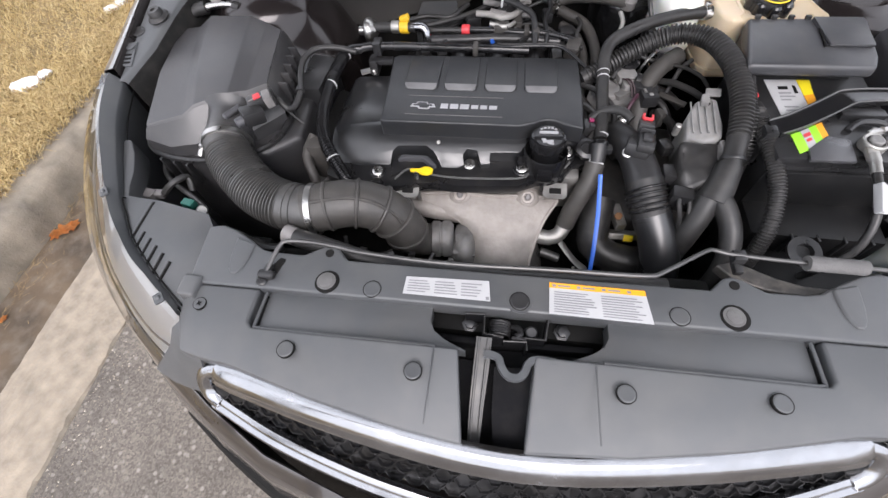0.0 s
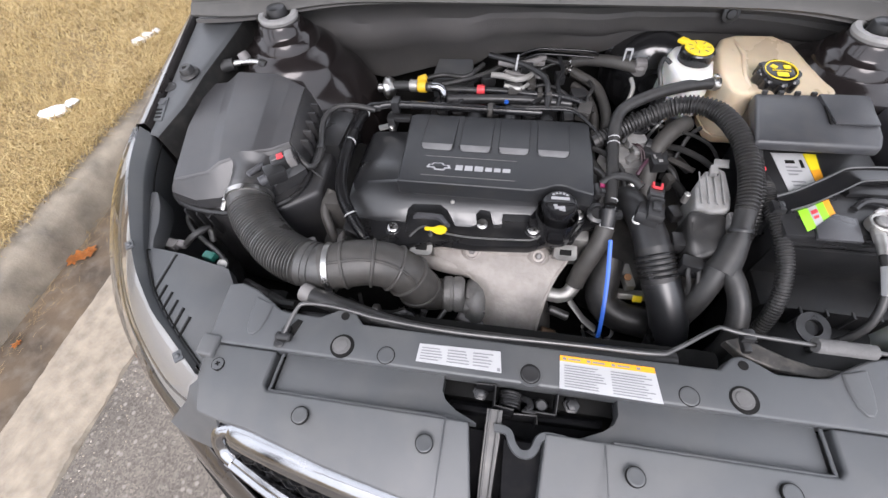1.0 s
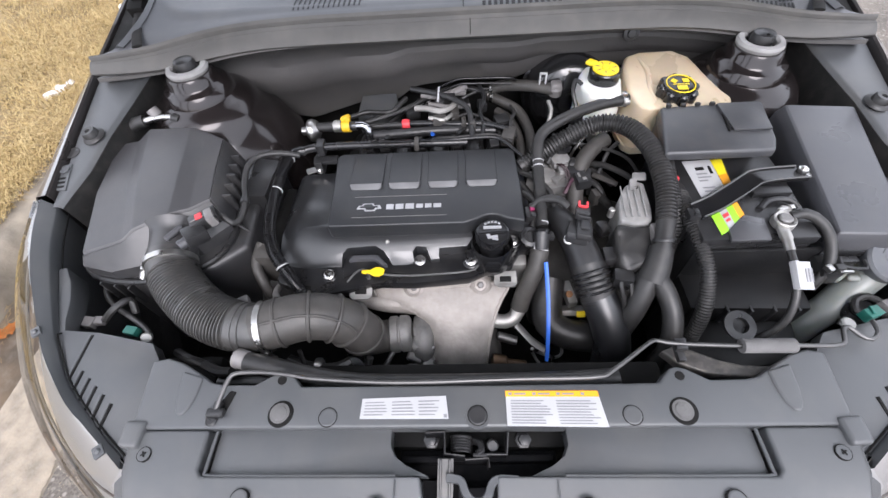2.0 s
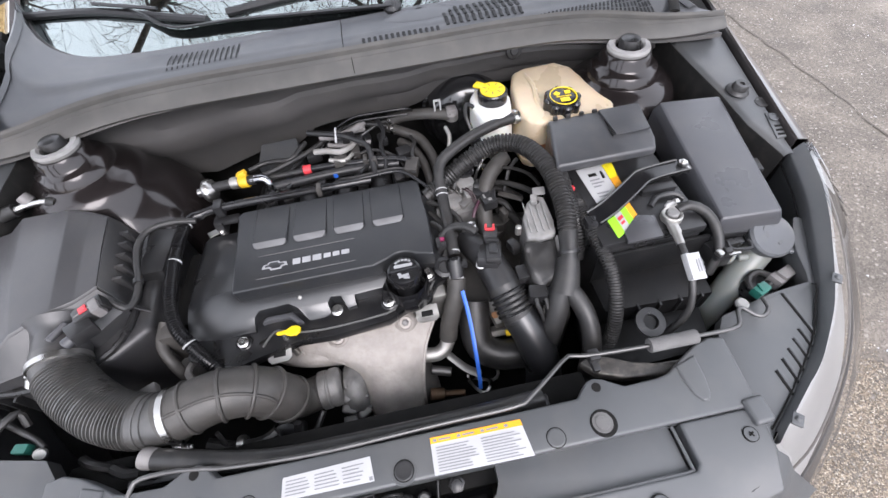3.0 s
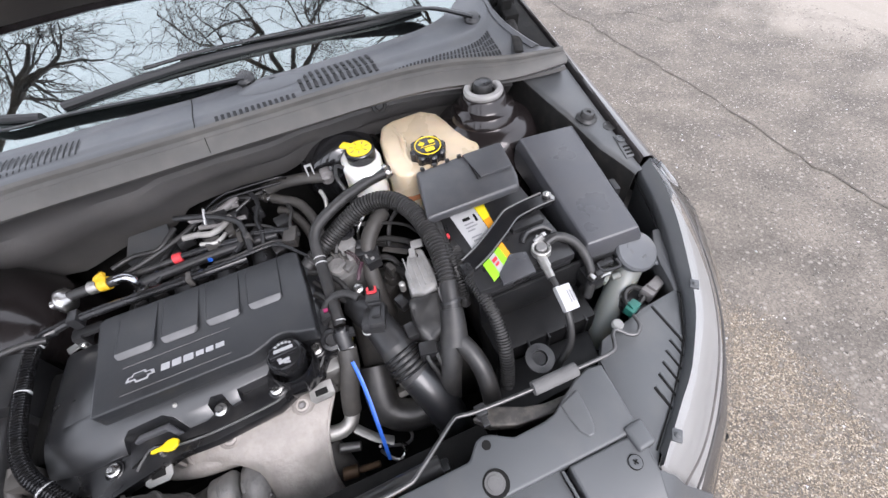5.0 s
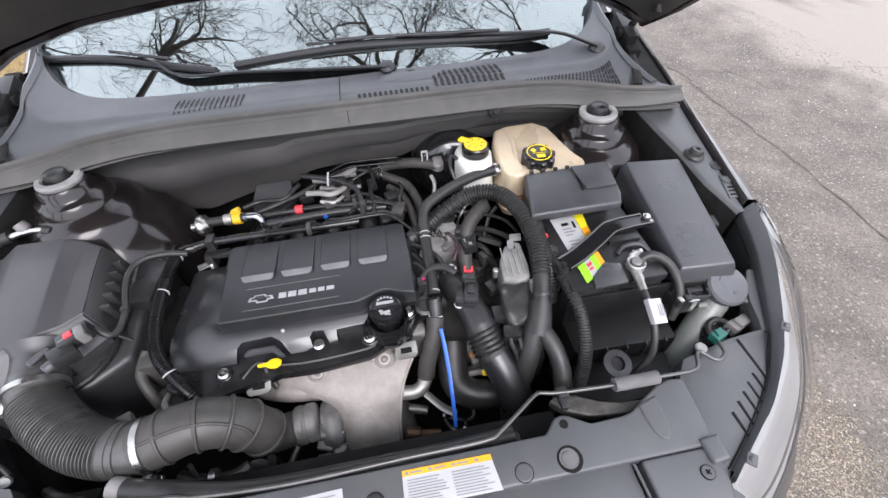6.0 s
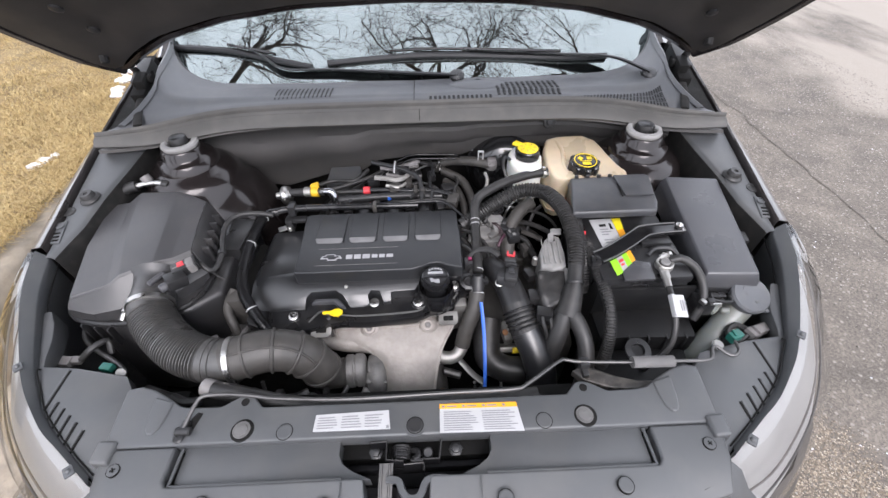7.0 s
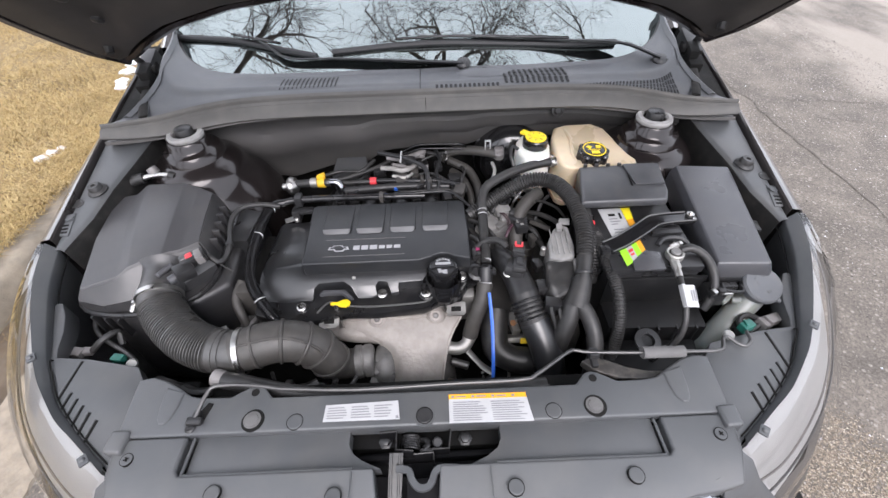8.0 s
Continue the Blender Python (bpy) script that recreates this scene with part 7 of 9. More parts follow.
part("cable_tag", join(box((0.464, 0.478, 0.822), (0.026, 0.040, 0.0015), 0.0005, (24, 8, 2)), box((0.453, 0.478, 0.824), (0.006, 0.040, 0.012), 0.002, (24, 8, 2))), PAPER, term, "white paper tag")
part("tag_print", join(*[box((0.468 + 0.004 * k, 0.478, 0.8228), (0.0015, 0.02, 0.0006), 0.0002, (24, 8, 2)) for k in range(3)]), INK, term)
part("second_cable", tube([(0.484, 0.575, 0.834), (0.505, 0.578, 0.838), (0.528, 0.565, 0.830), (0.540, 0.540, 0.812), (0.540, 0.515, 0.785), (0.528, 0.500, 0.75)], 0.008, 12, 0.01), RUBBER, term, "thick black cable")

tray = thing("battery_tray", (0.44, 0.53, 0.55), "black plastic battery tray and fuse carrier", "tray")
part("tray_front", prism([(0.345, 0.475), (0.530, 0.470), (0.535, 0.543), (0.345, 0.543)], 0.55, 0.735, 0.008), TRAYBLACK, tray, "black tray front")
part("tray_wall", box((0.44, 0.540, 0.755), (0.19, 0.006, 0.09), 0.002), TRAYBLACK, tray)
part("tray_ring", lathe([(0.022, 0), (0.023, 0.006), (0.012, 0.007), (0.011, 0.0)], (0.400, 0.440, 0.742), (0, -0.3, 1), 24), BLACK, tray, "moulded ring lug")
for k in range(5):
    part("tray_rib", box((0.365 + 0.036 * k, 0.473, 0.69), (0.004, 0.012, 0.09), 0.001), BLACK, tray)
part("fuse_stack", join(box((0.545, 0.520, 0.770), (0.030, 0.035, 0.03), 0.003), box((0.548, 0.508, 0.790), (0.012, 0.010, 0.014), 0.002)), BLACK, tray)
part("fuse_lug", join(box((0.535, 0.508, 0.791), (0.010, 0.012, 0.008), 0.002, (0, 0, 20)), box((0.558, 0.503, 0.789), (0.020, 0.004, 0.004), 0.001)), STEEL, tray, "bright fuse lug")
part("lower_tray", prism([(0.30, 0.385), (0.50, 0.395), (0.52, 0.47), (0.34, 0.475)], 0.50, 0.70, 0.012), TRAYBLACK, tray, "matte black lower tray")

# positive cable in corrugated conduit
pos = thing("positive_cable", (0.35, 0.55, 0.70), "corrugated black conduit from the battery's positive side", "conduit")
part("conduit", tube([(0.352, 0.660, 0.815), (0.350, 0.630, 0.818), (0.350, 0.590, 0.815), (0.356, 0.545, 0.805), (0.360, 0.505, 0.785), (0.355, 0.465, 0.750), (0.345, 0.440, 0.70), (0.335, 0.43, 0.64)], 0.0105, 16, corrugated=(0.0046, 0.0026, 0.05, 0.85)), RUBBER, pos)
part("red_boot", box((0.349, 0.672, 0.826), (0.008, 0.008, 0.008), 0.002), REDP, pos, "red terminal boot")

# ---- fuse box ----
fb = thing("fuse_box", (0.61, 0.67, 0.60), "long dark grey fuse box with a smooth rounded lid", "fuse box")
lidbm = bmesh.new()
F = [lidbm.verts.new(p) for p in (
    (0.556, 0.815, 0.800), (0.694, 0.800, 0.802), (0.652, 0.532, 0.776), (0.542, 0.540, 0.772),
    (0.558, 0.812, 0.848), (0.690, 0.797, 0.842), (0.650, 0.535, 0.808), (0.543, 0.543, 0.806),
    (0.566, 0.808, 0.866), (0.672, 0.792, 0.868), (0.643, 0.541, 0.828), (0.548, 0.548, 0.826))]
for f in ((0, 1, 5, 4), (4, 5, 9, 8), (1, 2, 6, 5), (5, 6, 10, 9), (2, 3, 7, 6), (6, 7, 11, 10), (3, 0, 4, 7), (7, 4, 8, 11), (8, 9, 10, 11), (3, 2, 1, 0)):
    lidbm.faces.new([F[i] for i in f])
bmesh.ops.recalc_face_normals(lidbm, faces=lidbm.faces)
bev(lidbm, 0.005, 3, 12)
part("fuse_lid", lidbm, LIDGREY, fb, "smooth grey lid", 16)
part("fuse_body", prism([(0.548, 0.540), (0.632, 0.530), (0.690, 0.815), (0.580, 0.828)], 0.60, 0.795, 0.006), BLACK, fb, "black lower body")
part("lid_latch", box((0.575, 0.527, 0.778), (0.03, 0.012, 0.02), 0.003), BLACK, fb)
part("lid_latch", box((0.678, 0.650, 0.812), (0.012, 0.03, 0.02), 0.003, (0, 0, -12)), BLACK, fb)
part("latch_loop", tube([(0.558, 0.526, 0.792), (0.558, 0.512, 0.790), (0.590, 0.508, 0.788), (0.592, 0.522, 0.790)], 0.003, 6, 0.006), BLACK, fb)

# ---- washer filler ----
wash = thing("washer_filler", (0.60, 0.49, 0.62), "translucent washer bottle neck with a blue-grey cap", "washer bottle")
part("neck", tube([(0.634, 0.526, 0.776), (0.631, 0.524, 0.758), (0.614, 0.512, 0.738), (0.585, 0.492, 0.716), (0.552, 0.472, 0.69), (0.53, 0.46, 0.65)], (0.026, 0.021), 20, 0.01), NECK, wash, "translucent filler neck")
cap = part("cap", lathe([(0.034, -0.010), (0.0365, 0.000), (0.0365, 0.006), (0.033, 0.0100), (0.029, 0.0090), (0.004, 0.0090)], (0.634, 0.524, 0.784), (0.02, -0.42, 0.90), 32), CAPGREY, wash, "blue-grey snap cap")
part("cap_tab", prism([(0.648, 0.494), (0.664, 0.486), (0.678, 0.490), (0.676, 0.506), (0.660, 0.516)], 0.770, 0.778, 0.003, 3), CAPGREY, cap)
part("cap_mark", join(tube([(0.620, 0.530, 0.7965), (0.628, 0.537, 0.7995), (0.640, 0.534, 0.798)], 0.0014, 6, 0.004), box((0.632, 0.524, 0.7930), (0.020, 0.010, 0.0012), 0.0004, (25, 0, 10)), box((0.642, 0.508, 0.786), (0.012, 0.005, 0.0012), 0.0004, (25, 0, 20))), SHROUD, cap, "raised washer symbol")
part("neck_clip", join(box((0.575, 0.516, 0.758), (0.03, 0.014, 0.012), 0.004, (0, 0, 30)), cyl((0.582, 0.51, 0.76), (0.596, 0.505, 0.765), 0.006, 10)), NECK, wash)
wires = thing("lamp_wiring", (0.62, 0.46, 0.70), "grey lamp plugs and black wiring behind the headlamp", "wiring")
part("plug", join(box((0.640, 0.468, 0.752), (0.035, 0.018, 0.016), 0.003, (0, 10, 20)), box((0.622, 0.462, 0.748), (0.02, 0.022, 0.02), 0.003, (0, 10, 20))), GREYCON, wires)
part("wire_loop", tube([(0.612, 0.460, 0.748), (0.595, 0.452, 0.742), (0.582, 0.462, 0.742), (0.588, 0.478, 0.746), (0.605, 0.482, 0.75), (0.616, 0.470, 0.752)], 0.005, 8, 0.006), RUBBER, wires)
part("lamp_bulb_cap", lathe([(0.024, 0), (0.026, 0.006), (0.022, 0.016), (0.01, 0.018)], (0.60, 0.465, 0.720), (0, 0, 1), 24), BLACK, wires)
PALEUNIT_W2 = mat("dull_white_cap", (0.26, 0.26, 0.25), 0.5, var=0.15, scale=30, bump=0.05)
conn = thing("connector_plug", (0.548, 0.432, 0.770), "small green connector plug with a white cap", "connector")
part("green_body", join(box((0.560, 0.437, 0.782), (0.024, 0.015, 0.016), 0.002, (0, 0, 20)), box((0.556, 0.438, 0.791), (0.004, 0.012, 0.004), 0.001)), GREEN, conn)
part("white_cap", lathe([(0.009, 0), (0.009, 0.005), (0.007, 0.007)], (0.524, 0.424, 0.776), (0, 0, 1), 14), PALEUNIT_W2, conn)
PALEUNIT_W = mat("dull_white_plastic", (0.28, 0.28, 0.27), 0.5, var=0.15, scale=30, bump=0.05)
lconn = thing("connector_plug", (-0.56, 0.47, 0.74), "small green connector plug with a white cap", "connector")
part("green_body", box((-0.551, 0.445, 0.752), (0.022, 0.014, 0.014), 0.003, (0, 0, -10)), GREEN, lconn)
part("white_cap", lathe([(0.008, 0), (0.009, 0.004), (0.007, 0.009)], (-0.521, 0.434, 0.752), (0.5, -0.5, 0.7), 14), PALEUNIT_W, lconn)
lrod = thing("lamp_adjuster", (-0.63, 0.51, 0.72), "bent steel adjuster rod behind the headlamp", "rod")
part("adjuster_rod", tube([(-0.662, 0.561, 0.735), (-0.652, 0.533, 0.735), (-0.626, 0.506, 0.735), (-0.553, 0.463, 0.74), (-0.524, 0.442, 0.745)], 0.0045, 10, 0.008), ROD, lrod)
part("adjuster_plug", join(box((-0.655, 0.470, 0.738), (0.040, 0.018, 0.016), 0.003, (0, 0, -8)), box((-0.630, 0.472, 0.738), (0.02, 0.014, 0.012), 0.003)), GREYCON, lrod)
part("adjuster_wire", tube([(-0.62, 0.472, 0.74), (-0.60, 0.485, 0.755), (-0.585, 0.505, 0.75), (-0.58, 0.49, 0.73)], 0.006, 8, 0.008), RUBBER, lrod)

# ---- coolant tank and brake reservoir ----
tank = thing("coolant_tank", (0.39, 0.89, 0.70), "tan translucent plastic coolant tank with a black cap", "tank")
tk = [(0.330, 0.995), (0.360, 1.008), (0.430, 1.010), (0.458, 0.985), (0.470, 0.940), (0.476, 0.905), (0.498, 0.890), (0.504, 0.855), (0.488, 0.825), (0.440, 0.815), (0.375, 0.812), (0.326, 0.812), (0.312, 0.826), (0.306, 0.870), (0.314, 0.950)]
part("tank_body", prism(tk, 0.755, lambda x, y: 0.866 - 0.25 * max(0, x - 0.45) - 0.02 * max(0, 0.85 - y), 0.018, 4, 0.97), TANK, tank, "tan moulded body")
part("tank_seam", prism([(0.39 + (x - 0.39) * 1.02, 0.89 + (y - 0.89) * 1.02) for x, y in tk], 0.768, 0.774, 0.002), TANK, tank, "moulded seam")
part("tank_rib", tube([(0.355, 0.985, 0.861), (0.36, 0.93, 0.865), (0.350, 0.87, 0.862), (0.355, 0.81, 0.856)], 0.006, 8, 0.02), TANK, tank)
part("tank_stain", prism([(0.322, 0.811), (0.36, 0.809), (0.36, 0.82), (0.322, 0.83)], 0.80, 0.812, 0.004), mat("rust_stain", (0.40, 0.16, 0.07), 0.5, bump=0.05), tank, "rusty coolant stain")
kc = Vector((0.389, 0.853, 0.858))
ax = Vector((0.03, -0.08, 1)).normalized()
tc = part("tank_cap", lathe([(0.030, 0), (0.0305, 0.010), (0.0305, 0.024), (0.029, 0.029), (0.026, 0.030), (0.004, 0.030)], kc, ax, 28), SATIN, tank, "black lobed screw cap")
for k in range(8):
    a = 2 * math.pi * k / 8
    part("cap_lobe", lathe([(0.0085, 0), (0.0085, 0.024), (0.006, 0.027)], kc + Vector((0.028 * math.cos(a), 0.028 * math.sin(a), 0.0022 * math.sin(a))), ax, 10), SATIN, tc)
ct = kc + ax * 0.0302
part("cap_ring", tube([ct + Vector((0.0248 * math.cos(a), 0.0248 * math.sin(a), 0.002 * math.sin(a))) for a in np.linspace(0, 2 * math.pi, 25)], 0.0013, 6, 0.01), YELLOW, tc, "yellow printed ring")
for px, py, w, d, r in ((0.0, -0.0115, 0.018, 0.010, 0), (-0.0100, 0.008, 0.011, 0.010, 45), (0.0105, 0.008, 0.011, 0.009, 0), (0.0, -0.002, 0.030, 0.0012, 0)):
    part("cap_symbol", box(ct + Vector((px, py, 0.08 * py + 0.0004)), (w, d, 0.0012), 0.0004, (5, 2, r)), YELLOW, tc)
part("nipple", join(cyl((0.325, 0.855, 0.850), (0.302, 0.860, 0.850), 0.007, 14), lathe([(0.0105, 0), (0.0105, 0.006)], (0.306, 0.859, 0.850), (-1, 0.1, 0), 16)), ALU, tank)

brk = thing("brake_reservoir", (0.27, 0.92, 0.78), "white brake fluid reservoir with a yellow cap", "reservoir")
bp = [(0.268 + 0.80 * (x - 0.268), 0.905 + 0.84 * (y - 0.905)) for x, y in ((0.214, 0.938), (0.234, 0.972), (0.275, 0.982), (0.310, 0.962), (0.318, 0.912), (0.306, 0.852), (0.270, 0.834), (0.228, 0.846), (0.211, 0.888))]
part("reservoir_body", prism(bp, 0.775, 0.868, 0.012, 3, 0.94), WHITEP, brk, "white translucent body")
bcap = part("reservoir_cap", lathe([(0.0285, 0.864), (0.0295, 0.868), (0.0295, 0.887), (0.0275, 0.8895), (0.004, 0.8895)], (0.268, 0.908, 0), (0, 0, 1), 28), SATIN, brk, "black cap ring")
part("cap_top", lathe([(0.0245, 0.886), (0.0245, 0.8908), (0.0235, 0.892), (0.0085, 0.892), (0.0080, 0.890), (0.0068, 0.890), (0.006, 0.893), (0.002, 0.893)], (0.268, 0.908, 0), (0, 0, 1), 28), YELLOW, bcap, "yellow cap face")
for k in range(7):
    a = 2 * math.pi * k / 7
    part("cap_mark", box((0.268 + 0.016 * math.cos(a), 0.908 + 0.016 * math.sin(a), 0.8921), (0.008, 0.0016, 0.0010), 0.0003, (0, 0, math.degrees(a))), SHROUD, bcap)
part("cap_tongue", box((0.246, 0.930, 0.890), (0.020, 0.017, 0.007), 0.004, (0, 0, -45), 3), YELLOW, bcap, "yellow pull tab")
part("level_sensor", join(box((0.225, 0.880, 0.80), (0.02, 0.03, 0.03), 0.004), tube([(0.232, 0.90, 0.86), (0.215, 0.905, 0.87), (0.208, 0.885, 0.86), (0.214, 0.865, 0.84)], 0.004, 8, 0.006)), BLACK, brk)
DRUM = mat("black_enamel", (0.012, 0.012, 0.013), 0.16, var=0.2, scale=10, bump=0.02, dust=0.02, spec=0.6, coat=0.5, rvar=0.05)
boost = thing("brake_booster", (0.22, 1.06, 0.78), "glossy black round brake booster on the firewall", "booster")
part("booster_drum", lathe([(0.098, -0.07), (0.104, -0.05), (0.104, -0.030), (0.097, -0.026), (0.094, -0.018), (0.092, 0.004), (0.084, 0.018), (0.066, 0.030), (0.045, 0.036), (0.028, 0.038), (0.026, 0.055)], (0.238, 1.035, 0.752), (-0.03, -1, 0.20), 48), DRUM, boost, "glossy black drum")
part("booster_valve", join(box((0.190, 0.950, 0.828), (0.022, 0.020, 0.022), 0.004), lathe([(0.014, 0), (0.014, 0.016), (0.009, 0.02)], (0.190, 0.952, 0.812), (0, -0.2, 1), 16)), GREYCON, boost, "grey check valve")
part("valve_ring", join(box((0.156, 0.958, 0.842), (0.003, 0.006, 0.030), 0.001), box((0.168, 0.957, 0.842), (0.003, 0.006, 0.030), 0.001), box((0.162, 0.957, 0.856), (0.013, 0.006, 0.003), 0.001)), PAPER, boost, "white spring clip")
part("master_cylinder", join(cyl((0.26, 1.02, 0.765), (0.27, 0.86, 0.765), 0.020, 20), cyl((0.235, 0.90, 0.770), (0.215, 0.88, 0.77), 0.006, 10)), ALU, boost, "cast master cylinder")
for pts in ([(0.215, 0.875, 0.790), (0.205, 0.840, 0.805), (0.215, 0.815, 0.790), (0.235, 0.81, 0.76)], [(0.245, 0.850, 0.775), (0.232, 0.822, 0.80), (0.210, 0.800, 0.79), (0.20, 0.80, 0.74)]):
    part("brake_pipe", tube(pts, 0.003, 8, 0.006), STEEL, boost, "bright brake pipe")

# ---- hoses and conduits ----
ch = thing("coolant_hose", (0.14, 0.70, 0.65), "grey-black coolant hose from the tank to the engine", "hose")
part("upper_hose", tube([(0.320, 0.866, 0.850), (0.262, 0.852, 0.852), (0.205, 0.829, 0.850), (0.160, 0.806, 0.843), (0.140, 0.792, 0.836), (0.131, 0.774, 0.826), (0.129, 0.745, 0.811), (0.128, 0.72, 0.802), (0.127, 0.66, 0.786), (0.125, 0.620, 0.772)], 0.0105, 16, 0.01), RUBBER, ch, "small rubber hose")
for (px, py, pz), d in (((0.129, 0.745, 0.811), (-0.03, -0.94, -0.30)), ((0.1286, 0.735, 0.8075), (-0.03, -0.94, -0.30)), ((0.127, 0.628, 0.775), (-0.1, -0.9, -0.3))):
    part("paint_ring", lathe([(0.0103, 0), (0.0108, 0.0005), (0.0108, 0.0014), (0.0103, 0.002)], (px, py, pz), d, 18), PAPER, ch, "white paint mark")
part("tank_clamp", join(lathe([(0.0108, 0), (0.0122, 0.001), (0.0122, 0.008), (0.0108, 0.009)], (0.296, 0.8604, 0.8508), (0.97, 0.24, -0.03), 18), box((0.300, 0.8615, 0.8645), (0.007, 0.010, 0.006), 0.001, (0, 0, 14))), STEEL, ch, "bright spring clamp")
part("spring_clip", lathe([(0.0130, 0), (0.0138, 0.002), (0.0138, 0.008), (0.013, 0.01)], (0.125, 0.615, 0.770), (0, -0.9, -0.4), 18), SATIN, ch)
part("fitting", join(lathe([(0.0150, 0), (0.0155, 0.006), (0.013, 0.03)], (0.124, 0.612, 0.768), (-0.05, -0.75, -0.65), 18), box((0.137, 0.604, 0.765), (0.016, 0.014, 0.012), 0.003)), BLACK, ch)
part("hose_tag", box((0.122, 0.590, 0.751), (0.024, 0.008, 0.012), 0.001, (-40, 0, 5)), PAPER, ch, "white printed tag")
part("lower_hose", tube([(0.122, 0.592, 0.745), (0.116, 0.572, 0.722), (0.104, 0.555, 0.695), (0.094, 0.542, 0.668), (0.088, 0.530, 0.645)], 0.0165, 18, 0.01), DUSTY, ch, "dusty lower hose")
part("metal_elbow", tube([(0.089, 0.532, 0.648), (0.080, 0.518, 0.634), (0.062, 0.510, 0.630), (0.040, 0.512, 0.632)], 0.0135, 16, 0.008), ALU, ch, "pale metal elbow")
part("bright_tube", cyl((0.046, 0.487, 0.618), (0.082, 0.478, 0.612), 0.0085, 18), ROD, ch, "bright steel tube stub")

strap = thing("blue_strap", (0.14, 0.53, 0.60), "bright blue plastic strap hanging beside a hose", "strap")
part("strap_band", tube([(0.126, 0.557, 0.755), (0.128, 0.537, 0.735), (0.129, 0.506, 0.712), (0.128, 0.475, 0.69), (0.127, 0.452, 0.67), (0.126, 0.436, 0.655), (0.125, 0.428, 0.640)], 0.0034, 8, 0.01, flat=(0, 1, 0.6)), BLUE, strap)
part("strap_head", box((0.134, 0.604, 0.752), (0.006, 0.010, 0.010), 0.002), YELLOW, strap)

con = thing("main_wiring_conduit", (0.27, 0.65, 0.65), "thick corrugated black wiring conduit arching over the gearbox", "conduit")
part("arch", tube([(0.100, 0.762, 0.782), (0.140, 0.778, 0.800), (0.185, 0.793, 0.822), (0.238, 0.797, 0.848), (0.284, 0.775, 0.857), (0.312, 0.725, 0.852), (0.321, 0.665, 0.838), (0.318, 0.610, 0.818), (0.306, 0.560, 0.793), (0.297, 0.538, 0.778)], 0.0150, 20, corrugated=(0.0060, 0.0032, 0.02, 0.86)), RUBBER, con, "corrugated arch")
part("taped_joint", tube([(0.304, 0.556, 0.791), (0.297, 0.535, 0.776), (0.286, 0.512, 0.757)], (0.018, 0.024), 16, 0.01), RUBBER, con, "taped joint")
part("branch", tube([(0.284, 0.520, 0.763), (0.272, 0.496, 0.735), (0.262, 0.480, 0.705), (0.256, 0.472, 0.65)], (0.019, 0.016), 16, 0.01), RUBBER, con, "taped branch")
part("branch", tube([(0.290, 0.520, 0.768), (0.305, 0.494, 0.755), (0.313, 0.462, 0.735), (0.312, 0.432, 0.70), (0.310, 0.42, 0.64)], 0.0155, 16, 0.01), RUBBER, con, "taped branch")
part("conduit_clip", join(lathe([(0.0172, 0), (0.018, 0.003), (0.0172, 0.006)], (0.308, 0.567, 0.797), (-0.1, -0.85, -0.5), 22), box((0.318, 0.566, 0.80), (0.012, 0.014, 0.010), 0.003)), BLACK, con)
con2 = thing("fuse_wiring_conduit", (0.33, 0.70, 0.70), "short corrugated conduit running under the battery cover", "conduit")
part("conduit", tube([(0.338, 0.700, 0.835), (0.334, 0.665, 0.828), (0.336, 0.625, 0.815), (0.338, 0.60, 0.795), (0.335, 0.58, 0.75)], 0.0125, 16, corrugated=(0.005, 0.0028, 0.1, 0.9)), RUBBER, con2)

pipe = thing("charge_air_pipe", (0.21, 0.52, 0.50), "black plastic charge air pipe with a bellows section", "pipe")
part("pipe_top", join(tube([(0.158, 0.668, 0.742), (0.170, 0.640, 0.752), (0.183, 0.606, 0.756), (0.193, 0.576, 0.748), (0.200, 0.552, 0.738)], (0.024, 0.029), 24, 0.008), box((0.184, 0.604, 0.776), (0.038, 0.055, 0.022), 0.006, (-20, 0, -20))), BLACK, pipe, "sensor housing")
b_line = spline([(0.198, 0.560, 0.742), (0.207, 0.532, 0.726), (0.216, 0.506, 0.708)], 0.002)
part("bellows", tube([(0.198, 0.560, 0.742), (0.207, 0.532, 0.726), (0.216, 0.506, 0.708)], 0.0295, 28, 0.006), RUBBER, pipe, "rubber sleeve with raised rings")
for k in range(5):
    i = 7 + 4 * k
    part("sleeve_ring", lathe([(0.0290, -0.0028), (0.0335, -0.0014), (0.0340, 0.0), (0.0335, 0.0014), (0.0290, 0.0028)], b_line[i], b_line[i + 1] - b_line[i - 1], 32), SATIN, pipe)
part("lower_pipe", tube([(0.213, 0.514, 0.714), (0.227, 0.486, 0.690), (0.238, 0.460, 0.660), (0.244, 0.442, 0.61), (0.246, 0.43, 0.52)], (0.0300, 0.0325), 28, 0.008), VCOVER, pipe, "smooth lower pipe")
part("pressure_sensor", join(box((0.190, 0.598, 0.790), (0.026, 0.050, 0.014), 0.004, (-14, 0, -14)), box((0.193, 0.632, 0.794), (0.024, 0.026, 0.016), 0.003, (-14, 0, -14)), box((0.190, 0.600, 0.799), (0.014, 0.022, 0.006), 0.002, (-14, 0, -14)), box((0.192, 0.615, 0.797), (0.022, 0.003, 0.010), 0.001, (-14, 0, -14))), BLACK, pipe, "black pressure sensor")
